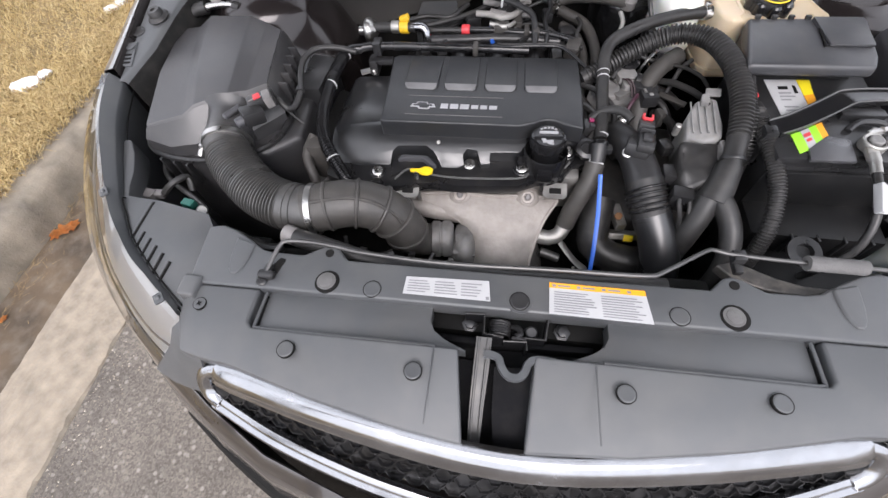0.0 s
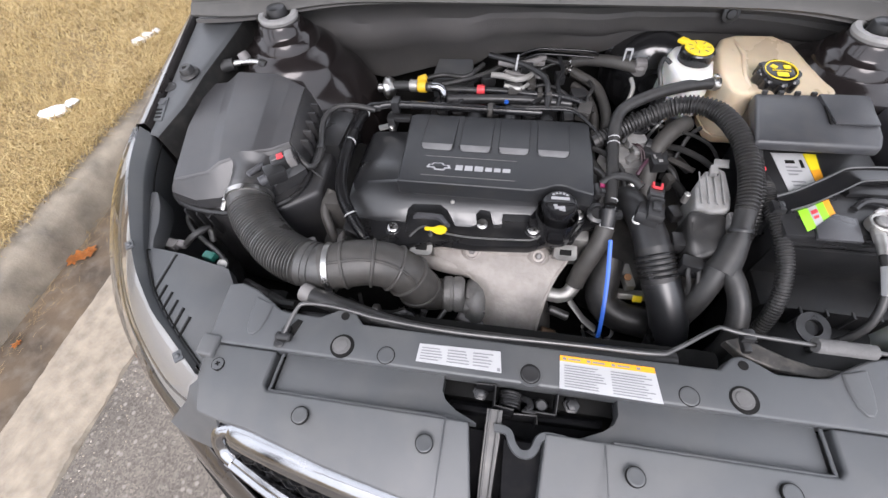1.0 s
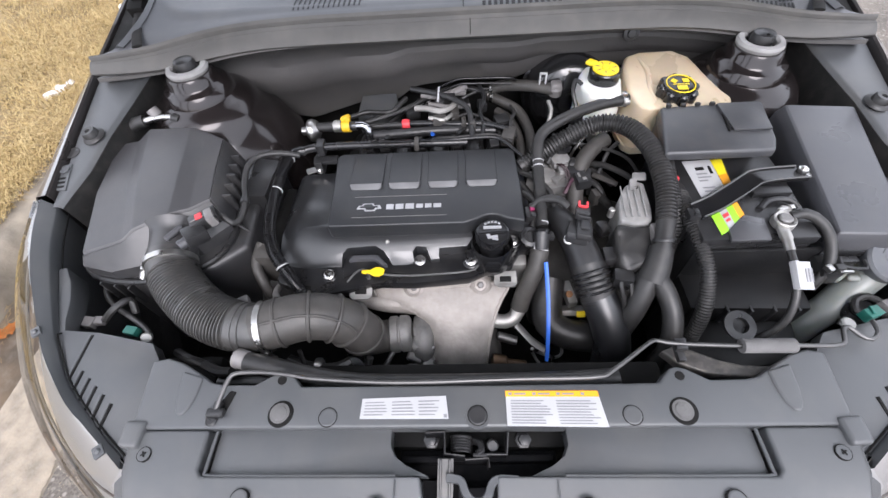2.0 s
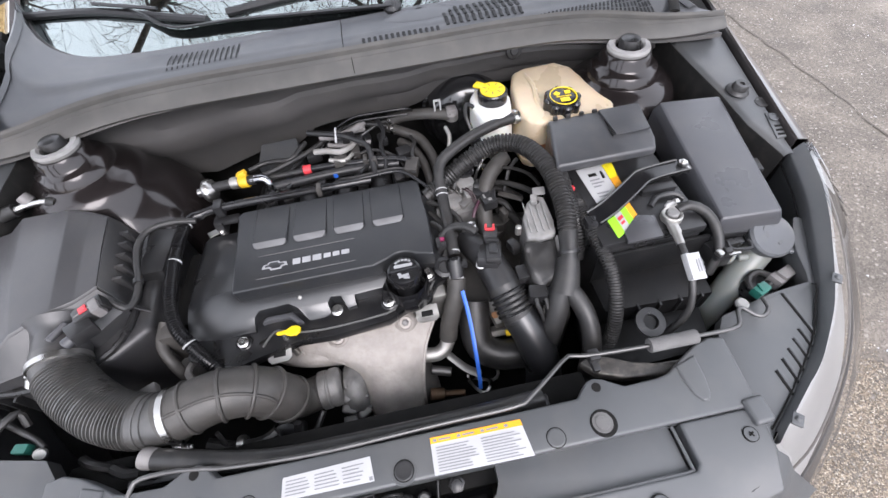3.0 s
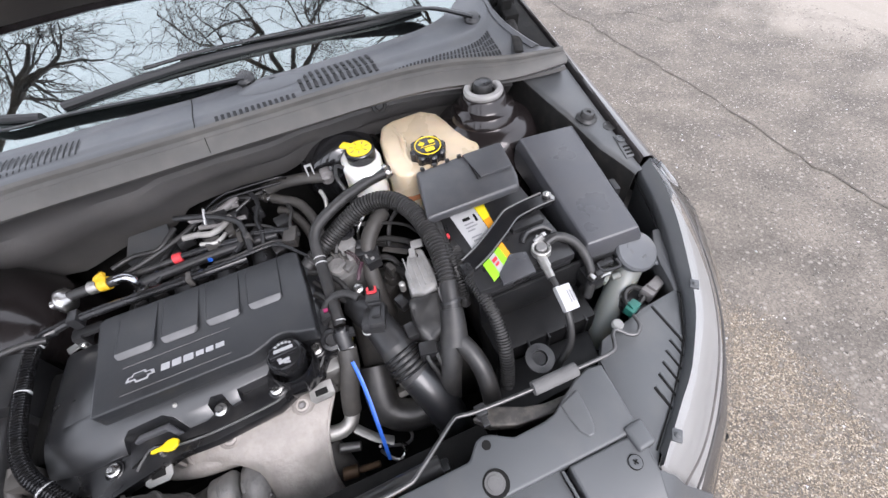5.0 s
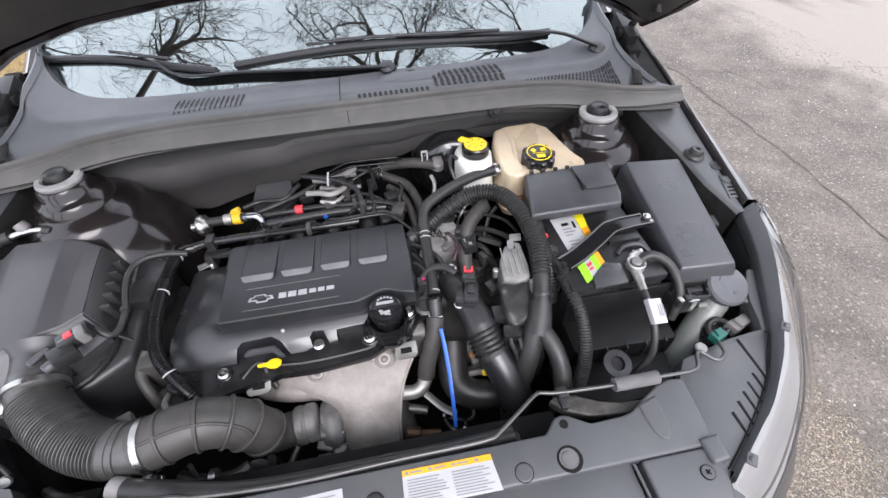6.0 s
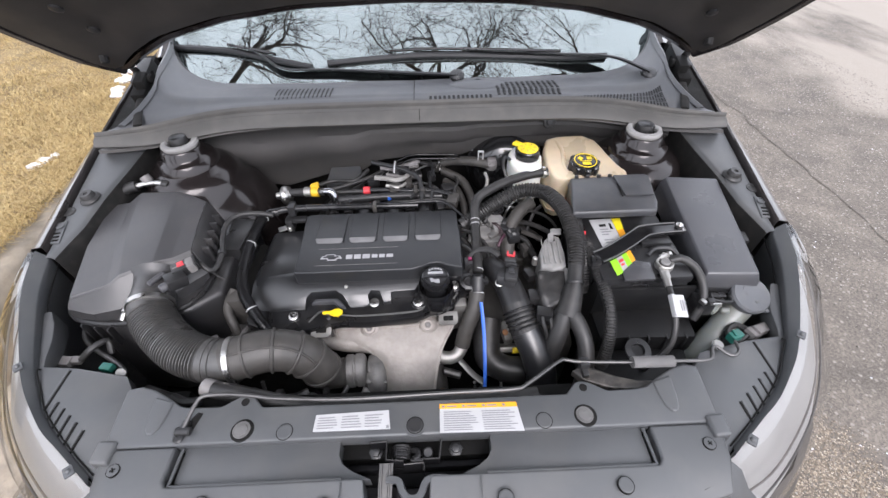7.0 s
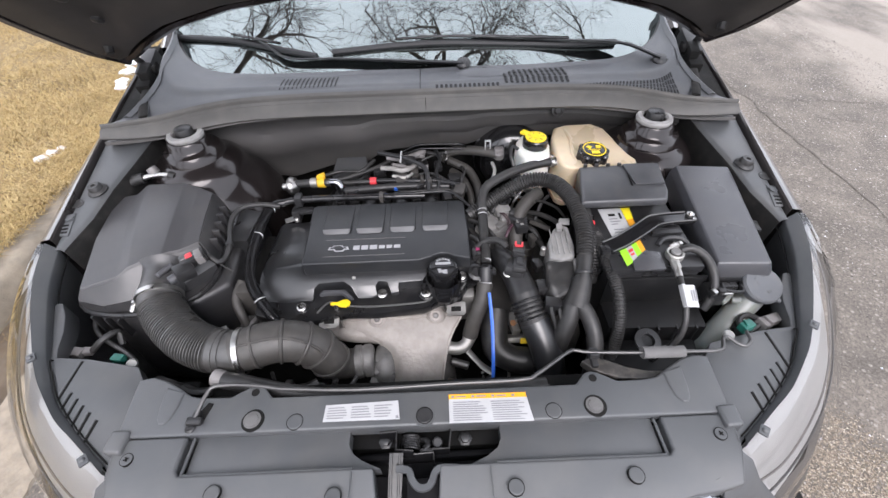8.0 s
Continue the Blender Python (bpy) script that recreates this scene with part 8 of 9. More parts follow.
part("lock_tab", join(box((0.188, 0.644, 0.802), (0.004, 0.012, 0.005), 0.001, (0, 0, -12)), box((0.201, 0.641, 0.802), (0.004, 0.012, 0.005), 0.001, (0, 0, -12)), box((0.193, 0.637, 0.803), (0.014, 0.004, 0.004), 0.001, (0, 0, -12))), REDP, pipe, "red locking clip")
part("sensor_screw", lathe([(0.0085, 0), (0.0085, 0.004), (0.0055, 0.006)], (0.166, 0.590, 0.772), (-0.2, -0.4, 1), 14), STEEL, pipe)
part("sensor_cable", tube([(0.170, 0.640, 0.798), (0.155, 0.655, 0.802), (0.130, 0.664, 0.795), (0.11, 0.66, 0.78)], 0.007, 10, 0.008), RUBBER, pipe)
RUSTED = mat("rust_brown_metal", (0.12, 0.075, 0.045), 0.5, metal=0.5, var=0.35, scale=40, bump=0.2)
low = thing("lower_charge_hose", (0.16, 0.50, 0.55), "wide black rubber hose low beside the turbocharger", "hose")
part("hose_bend", tube([(0.150, 0.585, 0.66), (0.142, 0.545, 0.635), (0.146, 0.515, 0.612), (0.175, 0.498, 0.600), (0.215, 0.492, 0.598), (0.25, 0.49, 0.59)], 0.029, 20, 0.012), RUBBER, low)
for y in (0.468, 0.488):
    part("hook_wire", tube([(0.110, 0.46 + 0.4 * (y - 0.468), 0.60), (0.12, y - 0.02, 0.585), (0.135 + (y - 0.468), y - 0.028, 0.575), (0.148 + (y - 0.468), y - 0.02, 0.58), (0.146 + (y - 0.468), y - 0.008, 0.59)], 0.003, 6, 0.006), STEEL, low, "bright hooked wire")
part("bracket_arm", tube([(0.082, 0.505, 0.628), (0.110, 0.482, 0.605), (0.135, 0.470, 0.590)], 0.009, 8, 0.01, flat=(0, 0.4, 1)), ALU, low)
part("oxygen_sensor", join(cyl((0.035, 0.455, 0.585), (0.062, 0.452, 0.580), 0.011, 14), cyl((0.062, 0.452, 0.580), (0.10, 0.448, 0.575), 0.006, 14)), RUSTED, low, "rusty exhaust sensor")

# control unit bracket over the gearbox
PALEUNIT = mat("pale_dusty_plastic", (0.215, 0.212, 0.208), 0.6, var=0.3, scale=35, bump=0.2, dust=0.3)
ecu = thing("control_unit", (0.28, 0.63, 0.70), "ribbed grey control unit bracket beside the conduit", "control unit")
plate = [(0.256, 0.655), (0.272, 0.684), (0.292, 0.690), (0.304, 0.682), (0.306, 0.628), (0.302, 0.602), (0.276, 0.598), (0.252, 0.612)]
part("unit_body", prism(plate, 0.72, lambda x, y: 0.800 + 0.16 * (y - 0.64) + 0.25 * (x - 0.28), 0.005, 3, 0.93), PALEUNIT, ecu, "dusty pale ribbed body")
for k in range(4):
    part("unit_fin", box((0.263 + 0.010 * k, 0.648 - 0.002 * k, 0.8005 + 0.0022 * k), (0.0022, 0.062, 0.0030), 0.0008, (9, -14, -4)), PALEUNIT, ecu)
part("unit_strap", prism([(0.296, 0.600), (0.305, 0.600), (0.303, 0.545), (0.294, 0.545)], 0.745, 0.800, 0.003), GREYCON, ecu)
part("unit_tab", join(box((0.296, 0.690, 0.816), (0.022, 0.016, 0.005), 0.002, (8, -10, -14)), box((0.283, 0.676, 0.812), (0.012, 0.018, 0.012), 0.003, (8, -10, -14))), PALEUNIT, ecu)
part("unit_hole", lathe([(0.0042, 0), (0.0040, 0.0012), (0.001, 0.0013)], (0.287, 0.672, 0.8085), (-0.2, -0.15, 1), 12), DARK, ecu)
for sx, sy in ((0.246, 0.640), (0.301, 0.594)):
    part("stud", cyl((sx, sy, 0.770), (sx, sy, 0.792), 0.0055, 12), ALU, ecu, "pale stud")
hood_bm = prism([(0.246, 0.616), (0.274, 0.602), (0.302, 0.600), (0.300, 0.560), (0.288, 0.532), (0.252, 0.528), (0.236, 0.552), (0.238, 0.590)], 0.70, lambda x, y: 0.794 - 0.35 * max(0, 0.60 - y) - 0.25 * max(0, 0.262 - x), 0.009, 3, 0.92)
bmesh.ops.subdivide_edges(hood_bm, edges=hood_bm.edges[:], cuts=2, use_grid_fill=True)
for v in hood_bm.verts:
    v.co += Vector((0, 0, 0.006)) * noise.noise(v.co * 60) + Vector((0.004, 0.003, 0)) * noise.noise(v.co * 45 + Vector((3, 1, 2)))
part("unit_hood", hood_bm, RUBBER, ecu, "crumpled dusty rubber hood")
for c, d, r in (((0.246, 0.524, 0.748), (0.030, 0.024, 0.03), -12), ((0.272, 0.520, 0.744), (0.026, 0.022, 0.03), 14), ((0.232, 0.566, 0.752), (0.02, 0.028, 0.024), 0), ((0.236, 0.628, 0.752), (0.018, 0.026, 0.02), 20)):
    part("unit_plug", box(c, d, 0.004, (0, 0, r)), BLACK, ecu)
for k in range(3):
    part("unit_wire", tube([(0.242 + 0.014 * k, 0.520, 0.758), (0.240 + 0.016 * k, 0.508, 0.752), (0.246 + 0.012 * k, 0.494, 0.735), (0.252 + 0.008 * k, 0.484, 0.70)], 0.0035, 8, 0.008), RUBBER, ecu)

# ---- lines and wiring behind and beside the engine ----
inlet = thing("intake_manifold", (-0.08, 0.90, 0.58), "black plastic intake manifold behind the engine", "manifold")
part("manifold_body", prism([(-0.28, 0.815), (0.08, 0.815), (0.07, 0.96), (-0.26, 0.97)], 0.55, 0.725, 0.02, 3), DARK, inlet, "black manifold body")
for k in range(4):
    x = -0.21 + 0.075 * k
    part("runner", tube([(x, 0.81, 0.735), (x, 0.86, 0.752), (x, 0.91, 0.742), (x + 0.01, 0.95, 0.70)], 0.022, 14, 0.012), BLACK, inlet, "curved intake runner")
    part("injector", join(cyl((x + 0.035, 0.835, 0.735), (x + 0.035, 0.855, 0.790), 0.009, 12), box((x + 0.040, 0.838, 0.778), (0.020, 0.022, 0.018), 0.003, (20, 0, 10))), BLACK, inlet, "fuel injector with plug")
part("fuel_rail", tube([(-0.20, 0.868, 0.786), (-0.05, 0.872, 0.790), (0.06, 0.868, 0.788)], 0.010, 12, 0.02), BLACK, inlet, "black fuel rail")
part("rear_box", prism([(-0.246, 0.960), (-0.150, 0.962), (-0.158, 1.02), (-0.238, 1.018)], 0.72, lambda x, y: 0.772 + 0.25 * (y - 0.96), 0.004), SHROUD, inlet, "grey rear box")
part("vacuum_can", lathe([(0.026, 0), (0.028, 0.008), (0.026, 0.03), (0.012, 0.036)], (-0.02, 0.985, 0.755), (0.1, -0.2, 1), 24), BLACK, inlet)
part("purge_valve", join(cyl((-0.065, 0.955, 0.800), (-0.005, 0.945, 0.800), 0.012, 14), box((-0.035, 0.945, 0.815), (0.026, 0.022, 0.016), 0.003)), BLACK, inlet)

TAGYELLOW = mat("faded_yellow_tag", (0.66, 0.40, 0.015), 0.5, var=0.2, scale=30, bump=0.05, dust=0.15)
ac = thing("refrigerant_line", (-0.25, 0.88, 0.76), "refrigerant service line with a steel cap and yellow tag", "pipe")
part("service_cap", join(lathe([(0.012, 0), (0.019, 0.001), (0.0225, 0.004), (0.0235, 0.009), (0.0225, 0.014), (0.019, 0.018), (0.013, 0.021), (0.010, 0.024)], (-0.330, 0.874, 0.802), (1, -0.03, 0.1), 24), lathe([(0.009, 0), (0.009, 0.012), (0.006, 0.014)], (-0.331, 0.874, 0.802), (-1, 0, 0), 12)), STEEL, ac, "bright steel service cap")
part("black_sleeve", tube([(-0.318, 0.875, 0.808), (-0.28, 0.872, 0.811), (-0.225, 0.868, 0.814)], 0.0095, 14, 0.01), RUBBER, ac)
part("sleeve_end", lathe([(0.0115, 0), (0.012, 0.002), (0.012, 0.014), (0.0115, 0.016)], (-0.273, 0.872, 0.8115), (1, -0.07, 0.05), 18), ALU, ac)
part("yellow_tag", join(lathe([(0.0120, 0), (0.0125, 0.002), (0.0125, 0.015), (0.0120, 0.017)], (-0.255, 0.870, 0.8125), (1, -0.07, 0.05), 18), box((-0.246, 0.873, 0.829), (0.020, 0.012, 0.010), 0.003, (0, -20, 0))), TAGYELLOW, ac, "yellow protective tag")
part("steel_elbow", tube([(-0.232, 0.868, 0.814), (-0.212, 0.867, 0.815), (-0.203, 0.864, 0.808), (-0.201, 0.858, 0.792), (-0.201, 0.852, 0.775)], 0.0088, 16, 0.006), CHROME, ac, "bright bent pipe")
part("pipe_nut", lathe([(0.0125, 0), (0.0125, 0.014)], (-0.201, 0.856, 0.786), (0, -0.3, -1), 6), STEEL, ac)

PALELINE = mat("pale_line_plastic", (0.23, 0.222, 0.21), 0.45, var=0.2, scale=30, bump=0.05, dust=0.2)
lines = thing("vacuum_lines", (0.0, 0.95, 0.75), "tangle of thin black and steel lines over the manifold", "pipes")
runs = (
    ([(-0.225, 0.89, 0.80), (-0.17, 0.915, 0.80), (-0.12, 0.945, 0.80), (-0.06, 0.985, 0.806), (0.0, 0.99, 0.81), (0.05, 0.97, 0.808)], 0.0055, RUBBER),
    ([(-0.02, 0.955, 0.800), (0.015, 0.975, 0.806), (0.045, 0.99, 0.806), (0.058, 0.995, 0.800)], 0.0034, ROD),
    ([(-0.095, 0.965, 0.815), (-0.055, 0.958, 0.814), (-0.02, 0.968, 0.816), (0.0, 0.985, 0.818)], 0.008, GREYCON),
    ([(-0.08, 0.94, 0.808), (-0.04, 0.935, 0.803), (0.01, 0.935, 0.802)], 0.005, GREYCON),
    ([(-0.02, 0.845, 0.80), (0.02, 0.90, 0.79), (0.03, 0.93, 0.785)], 0.005, BLACK),
    ([(-0.17, 0.85, 0.79), (-0.15, 0.89, 0.785), (-0.16, 0.92, 0.78)], 0.005, BLACK),
    ([(-0.07, 0.86, 0.79), (-0.08, 0.90, 0.79), (-0.06, 0.93, 0.79)], 0.0045, BLUE),
)
runs += (
    ([(-0.116, 0.965, 0.830), (-0.055, 0.937, 0.832), (-0.020, 0.916, 0.830), (0.004, 0.892, 0.826), (0.010, 0.860, 0.812), (0.011, 0.830, 0.80)], 0.0058, BLACK),
    ([(-0.107, 0.917, 0.815), (-0.077, 0.911, 0.816), (-0.054, 0.901, 0.816), (-0.031, 0.914, 0.815), (-0.019, 0.939, 0.812)], 0.0062, PALELINE),
    ([(-0.077, 0.889, 0.810), (-0.047, 0.879, 0.810), (-0.030, 0.898, 0.808)], 0.0042, ALU),
    ([(-0.134, 0.889, 0.798), (-0.065, 0.884, 0.800), (-0.018, 0.878, 0.800), (0.027, 0.877, 0.800), (0.072, 0.864, 0.798), (0.099, 0.850, 0.79)], 0.0065, SATIN),
    ([(-0.069, 0.830, 0.802), (-0.040, 0.821, 0.806), (0.004, 0.821, 0.808), (0.053, 0.824, 0.806), (0.074, 0.812, 0.803), (0.094, 0.790, 0.798), (0.112, 0.772, 0.79)], 0.0032, SATIN),
    ([(-0.060, 0.838, 0.800), (-0.030, 0.832, 0.803), (0.02, 0.836, 0.803), (0.06, 0.838, 0.80), (0.09, 0.82, 0.795)], 0.0026, RUBBER),
    ([(-0.100, 0.960, 0.79), (-0.072, 0.980, 0.810), (-0.022, 0.980, 0.836), (0.02, 0.979, 0.839), (0.1, 0.975, 0.838), (0.108, 0.99, 0.815)], 0.0026, SATIN),
    ([(-0.098, 0.952, 0.784), (-0.070, 0.972, 0.803), (-0.020, 0.972, 0.829), (0.02, 0.971, 0.832), (0.098, 0.967, 0.831)], 0.0024, SATIN),
    ([(-0.248, 0.917, 0.800), (-0.213, 0.932, 0.800), (-0.163, 0.925, 0.802), (-0.145, 0.942, 0.806), (-0.129, 0.965, 0.808)], 0.0052, RUBBER),
    ([(-0.224, 0.887, 0.795), (-0.159, 0.886, 0.798), (-0.120, 0.885, 0.798)], 0.0060, RUBBER),
    ([(-0.18, 0.87, 0.785), (-0.165, 0.90, 0.790), (-0.15, 0.93, 0.785), (-0.14, 0.97, 0.77)], 0.0040, BLACK),
    ([(-0.03, 0.90, 0.795), (0.0, 0.91, 0.80), (0.03, 0.90, 0.80), (0.06, 0.88, 0.79), (0.075, 0.85, 0.78)], 0.0035, RUBBER),
    ([(0.03, 0.985, 0.82), (0.04, 0.95, 0.812), (0.03, 0.91, 0.806), (0.035, 0.87, 0.80), (0.03, 0.84, 0.79)], 0.0045, BLACK),
    ([(0.095, 0.93, 0.80), (0.10, 0.90, 0.805), (0.09, 0.87, 0.80), (0.10, 0.84, 0.79)], 0.0038, RUBBER),
    ([(0.168, 0.905, 0.826), (0.172, 0.885, 0.820), (0.168, 0.870, 0.808), (0.160, 0.855, 0.79)], 0.0042, ALU),
)
for c, d, a in (((-0.025, 0.925, 0.798), (0.018, 0.050, 0.022), 6), ((-0.055, 0.886, 0.80), (0.028, 0.020, 0.026), 0), ((-0.005, 0.878, 0.80), (0.010, 0.022, 0.022), 0), ((0.012, 0.862, 0.808), (0.012, 0.016, 0.020), 10), ((0.085, 0.845, 0.790), (0.026, 0.040, 0.022), -15), ((-0.10, 0.815, 0.804), (0.010, 0.022, 0.020), 0)):
    part("line_clip", box(c, d, 0.003, (0, 0, a)), DUSTY, lines, "dusty black clip")
for pts, r, m in runs:
    part("line", tube(pts, r, 10, 0.01), m, lines)
part("white_clip", box((-0.0565, 0.934, 0.834), (0.004, 0.036, 0.006), 0.0015, (18, 0, -4)), PAPER, lines, "white clip")
part("grey_clip", box((-0.010, 0.972, 0.812), (0.024, 0.012, 0.010), 0.002), GREYCON, lines)
part("red_plug", join(lathe([(0.0095, 0), (0.010, 0.002), (0.010, 0.014), (0.008, 0.016)], (-0.134, 0.888, 0.798), (1, 0.0, 0), 14)), REDP, lines, "red plug collar")
part("blue_plug", box((-0.172, 0.872, 0.787), (0.014, 0.012, 0.012), 0.003, (0, 0, 20)), BLUE, lines, "blue plug")
for c, d in (((-0.115, 0.935, 0.79), (0.03, 0.02, 0.02)), ((-0.06, 0.918, 0.79), (0.04, 0.018, 0.022)), ((0.035, 0.938, 0.80), (0.018, 0.026, 0.02)), ((0.075, 0.90, 0.785), (0.03, 0.03, 0.02)), ((-0.20, 0.83, 0.785), (0.02, 0.03, 0.02))):
    part("black_plug", box(c, d, 0.004, (0, 0, 12)), BLACK, lines)

booster_hose = thing("booster_hose", (0.10, 0.99, 0.78), "black vacuum hose with pale clamps to the brake booster", "hose")
part("upper_hose", tube([(0.190, 0.948, 0.822), (0.150, 0.965, 0.822), (0.128, 0.975, 0.819), (0.108, 0.985, 0.814), (0.085, 0.995, 0.808), (0.061, 1.0, 0.799)], 0.0120, 14, 0.01), DUSTY, booster_hose)
part("hose_clamp", clamp_band((0.064, 0.999, 0.801), (-0.8, 0.2, -0.3), 0.0130, 0.007), STEEL, booster_hose, "bright hose clamp")
part("down_hose", tube([(0.050, 0.996, 0.786), (0.060, 0.988, 0.786), (0.082, 0.975, 0.782), (0.114, 0.950, 0.776), (0.132, 0.905, 0.765), (0.137, 0.865, 0.752), (0.138, 0.84, 0.72)], 0.0105, 14, 0.01), DUSTY, booster_hose, "dusty hose bend")
part("joint_clamp", clamp_band((0.058, 0.990, 0.786), (0.9, -0.4, -0.1), 0.0118, 0.007), STEEL, booster_hose)
part("second_hose", tube([(0.070, 0.965, 0.765), (0.095, 0.935, 0.764), (0.112, 0.895, 0.752), (0.118, 0.86, 0.735), (0.118, 0.83, 0.70)], 0.0095, 12, 0.01), DUSTY, booster_hose)

harness = thing("engine_harness", (-0.30, 0.68, 0.70), "corrugated wiring harness round the engine's end", "wiring")
part("rear_run", tube([(-0.345, 0.800, 0.803), (-0.31, 0.812, 0.806), (-0.25, 0.816, 0.806), (-0.16, 0.816, 0.805), (-0.07, 0.817, 0.803), (0.0, 0.822, 0.798)], 0.0080, 14, corrugated=(0.0042, 0.0018, 0.45, 0.80)), SATIN, harness, "rear harness run")
part("side_run", tube([(-0.325, 0.808, 0.804), (-0.342, 0.800, 0.806), (-0.356, 0.775, 0.803), (-0.362, 0.735, 0.797), (-0.362, 0.68, 0.792), (-0.357, 0.625, 0.786), (-0.342, 0.580, 0.776), (-0.318, 0.548, 0.757), (-0.294, 0.522, 0.735), (-0.275, 0.500, 0.70)], 0.0098, 16, corrugated=(0.0048, 0.0034, 0.10, 0.97)), SATIN, harness, "side harness run")
for p, d in (((-0.350, 0.790, 0.805), (-0.5, -0.9, 0)), ((-0.362, 0.710, 0.7945), (0, -1, 0)), ((-0.326, 0.557, 0.763), (0.5, -0.7, -0.4))):
    part("white_tie", lathe([(0.0110, 0), (0.0117, 0.0006), (0.0117, 0.0018), (0.0110, 0.0024)], p, d, 18), PAPER, harness, "white cable tie")
part("harness_bracket", join(box((-0.292, 0.815, 0.805), (0.016, 0.026, 0.026), 0.003), box((-0.285, 0.80, 0.785), (0.05, 0.018, 0.01), 0.003), box((-0.30, 0.80, 0.775), (0.016, 0.03, 0.03), 0.003)), BLACK, harness, "black bracket")
part("steel_bracket", join(box((-0.315, 0.79, 0.768), (0.028, 0.014, 0.004), 0.001, (0, 0, 25)), cyl((-0.30, 0.785, 0.765), (-0.30, 0.785, 0.776), 0.006, 8)), STEEL, harness)
part("black_post", join(box((-0.368, 0.59, 0.725), (0.030, 0.030, 0.08), 0.006), tube([(-0.378, 0.61, 0.76), (-0.385, 0.575, 0.745), (-0.37, 0.545, 0.72), (-0.36, 0.53, 0.68)], 0.009, 10, 0.01)), DUSTY, harness, "dusty black bracket post")
part("bracket_arm", tube([(-0.352, 0.56, 0.70), (-0.35, 0.53, 0.715), (-0.335, 0.51, 0.71)], 0.006, 8, 0.01), GREYCON, harness)

# alternator and belt side of the engine
side = thing("belt_drive", (-0.37, 0.66, 0.50), "dark belt drive and alternator at the engine's end", "alternator")
part("alternator", lathe([(0.05, 0), (0.062, 0.01), (0.062, 0.07), (0.05, 0.08)], (-0.345, 0.62, 0.60), (-1, 0, 0), 24), DUSTY, side)
part("belt_cover", box((-0.375, 0.70, 0.66), (0.035, 0.17, 0.14), 0.02), DARK, side)

# gearbox and plugs between engine and battery
gear = thing("gearbox", (0.25, 0.64, 0.45), "dusty dark gearbox casing with plugs and brackets", "gearbox")
part("gearbox_case", prism([(0.125, 0.58), (0.33, 0.52), (0.345, 0.80), (0.13, 0.84)], 0.45, 0.645, 0.03, 4), DUSTY, gear, "dark gearbox casing")
part("shift_linkage", join(box((0.21, 0.72, 0.665), (0.08, 0.03, 0.03), 0.006, (0, 0, 30)), cyl((0.24, 0.74, 0.65), (0.24, 0.74, 0.70), 0.016, 14)), DUSTY, gear)
part("vent_hose", tube([(0.268, 0.812, 0.800), (0.240, 0.790, 0.795), (0.218, 0.765, 0.780), (0.206, 0.73, 0.755), (0.204, 0.695, 0.72), (0.21, 0.67, 0.67)], 0.0155, 16, 0.01), DUSTY, gear, "dusty bent hose")
part("throttle_body", join(box((0.165, 0.755, 0.735), (0.06, 0.07, 0.06), 0.008, (0, 0, 12)), cyl((0.15, 0.76, 0.72), (0.12, 0.77, 0.72), 0.032, 24)), DULL, gear, "grey cast throttle body")
part("pale_plug", join(box((0.180, 0.782, 0.778), (0.036, 0.030, 0.014), 0.003, (0, 0, 15)), box((0.188, 0.758, 0.772), (0.030, 0.020, 0.018), 0.003, (0, 0, 12))), PALEUNIT, gear, "pale grey plug")
part("plug_window", join(box((0.216, 0.7235, 0.784), (0.007, 0.006, 0.002), 0.0005, (0, 0, 10)), box((0.207, 0.733, 0.784), (0.004, 0.010, 0.002), 0.0005, (0, 0, 10))), PALEUNIT, gear)
part("throttle_boss", join(lathe([(0.019, 0), (0.020, 0.004), (0.016, 0.009), (0.009, 0.010)], (0.150, 0.748, 0.766), (0.1, -0.3, 1), 20), box((0.172, 0.742, 0.768), (0.03, 0.018, 0.010), 0.003, (0, 0, 40))), DULL, gear, "dull cast boss")
part("black_plug", box((0.215, 0.728, 0.772), (0.028, 0.026, 0.022), 0.003, (0, 0, 10)), BLACK, gear)
MAROON = mat("maroon_wire", (0.028, 0.012, 0.015), 0.5, bump=0)
for k in range(2):
    part("maroon_wire", tube([(0.172 + 0.006 * k, 0.764, 0.784), (0.176 + 0.006 * k, 0.752, 0.790), (0.184 + 0.005 * k, 0.744, 0.784), (0.188 + 0.005 * k, 0.730, 0.772)], 0.0016, 6, 0.005), MAROON, gear)
part("purple_wires", tube([(0.195, 0.728, 0.778), (0.185, 0.712, 0.776), (0.178, 0.70, 0.768)], 0.0035, 6, 0.006), mat("purple_wire", (0.05, 0.018, 0.03), 0.5, bump=0), gear)
part("throttle_motor", join(cyl((0.196, 0.772, 0.772), (0.226, 0.760, 0.770), 0.017, 18), box((0.205, 0.748, 0.776), (0.034, 0.020, 0.016), 0.003, (0, 0, -18)), box((0.222, 0.742, 0.768), (0.020, 0.030, 0.024), 0.003, (0, 0, -10))), BLACK, gear, "black throttle motor and plug")
part("cast_rib", join(*[box((0.150 + 0.012 * k, 0.772 - 0.004 * k, 0.772), (0.003, 0.030, 0.008), 0.001, (0, 0, 15)) for k in range(4)]), ALU, gear)
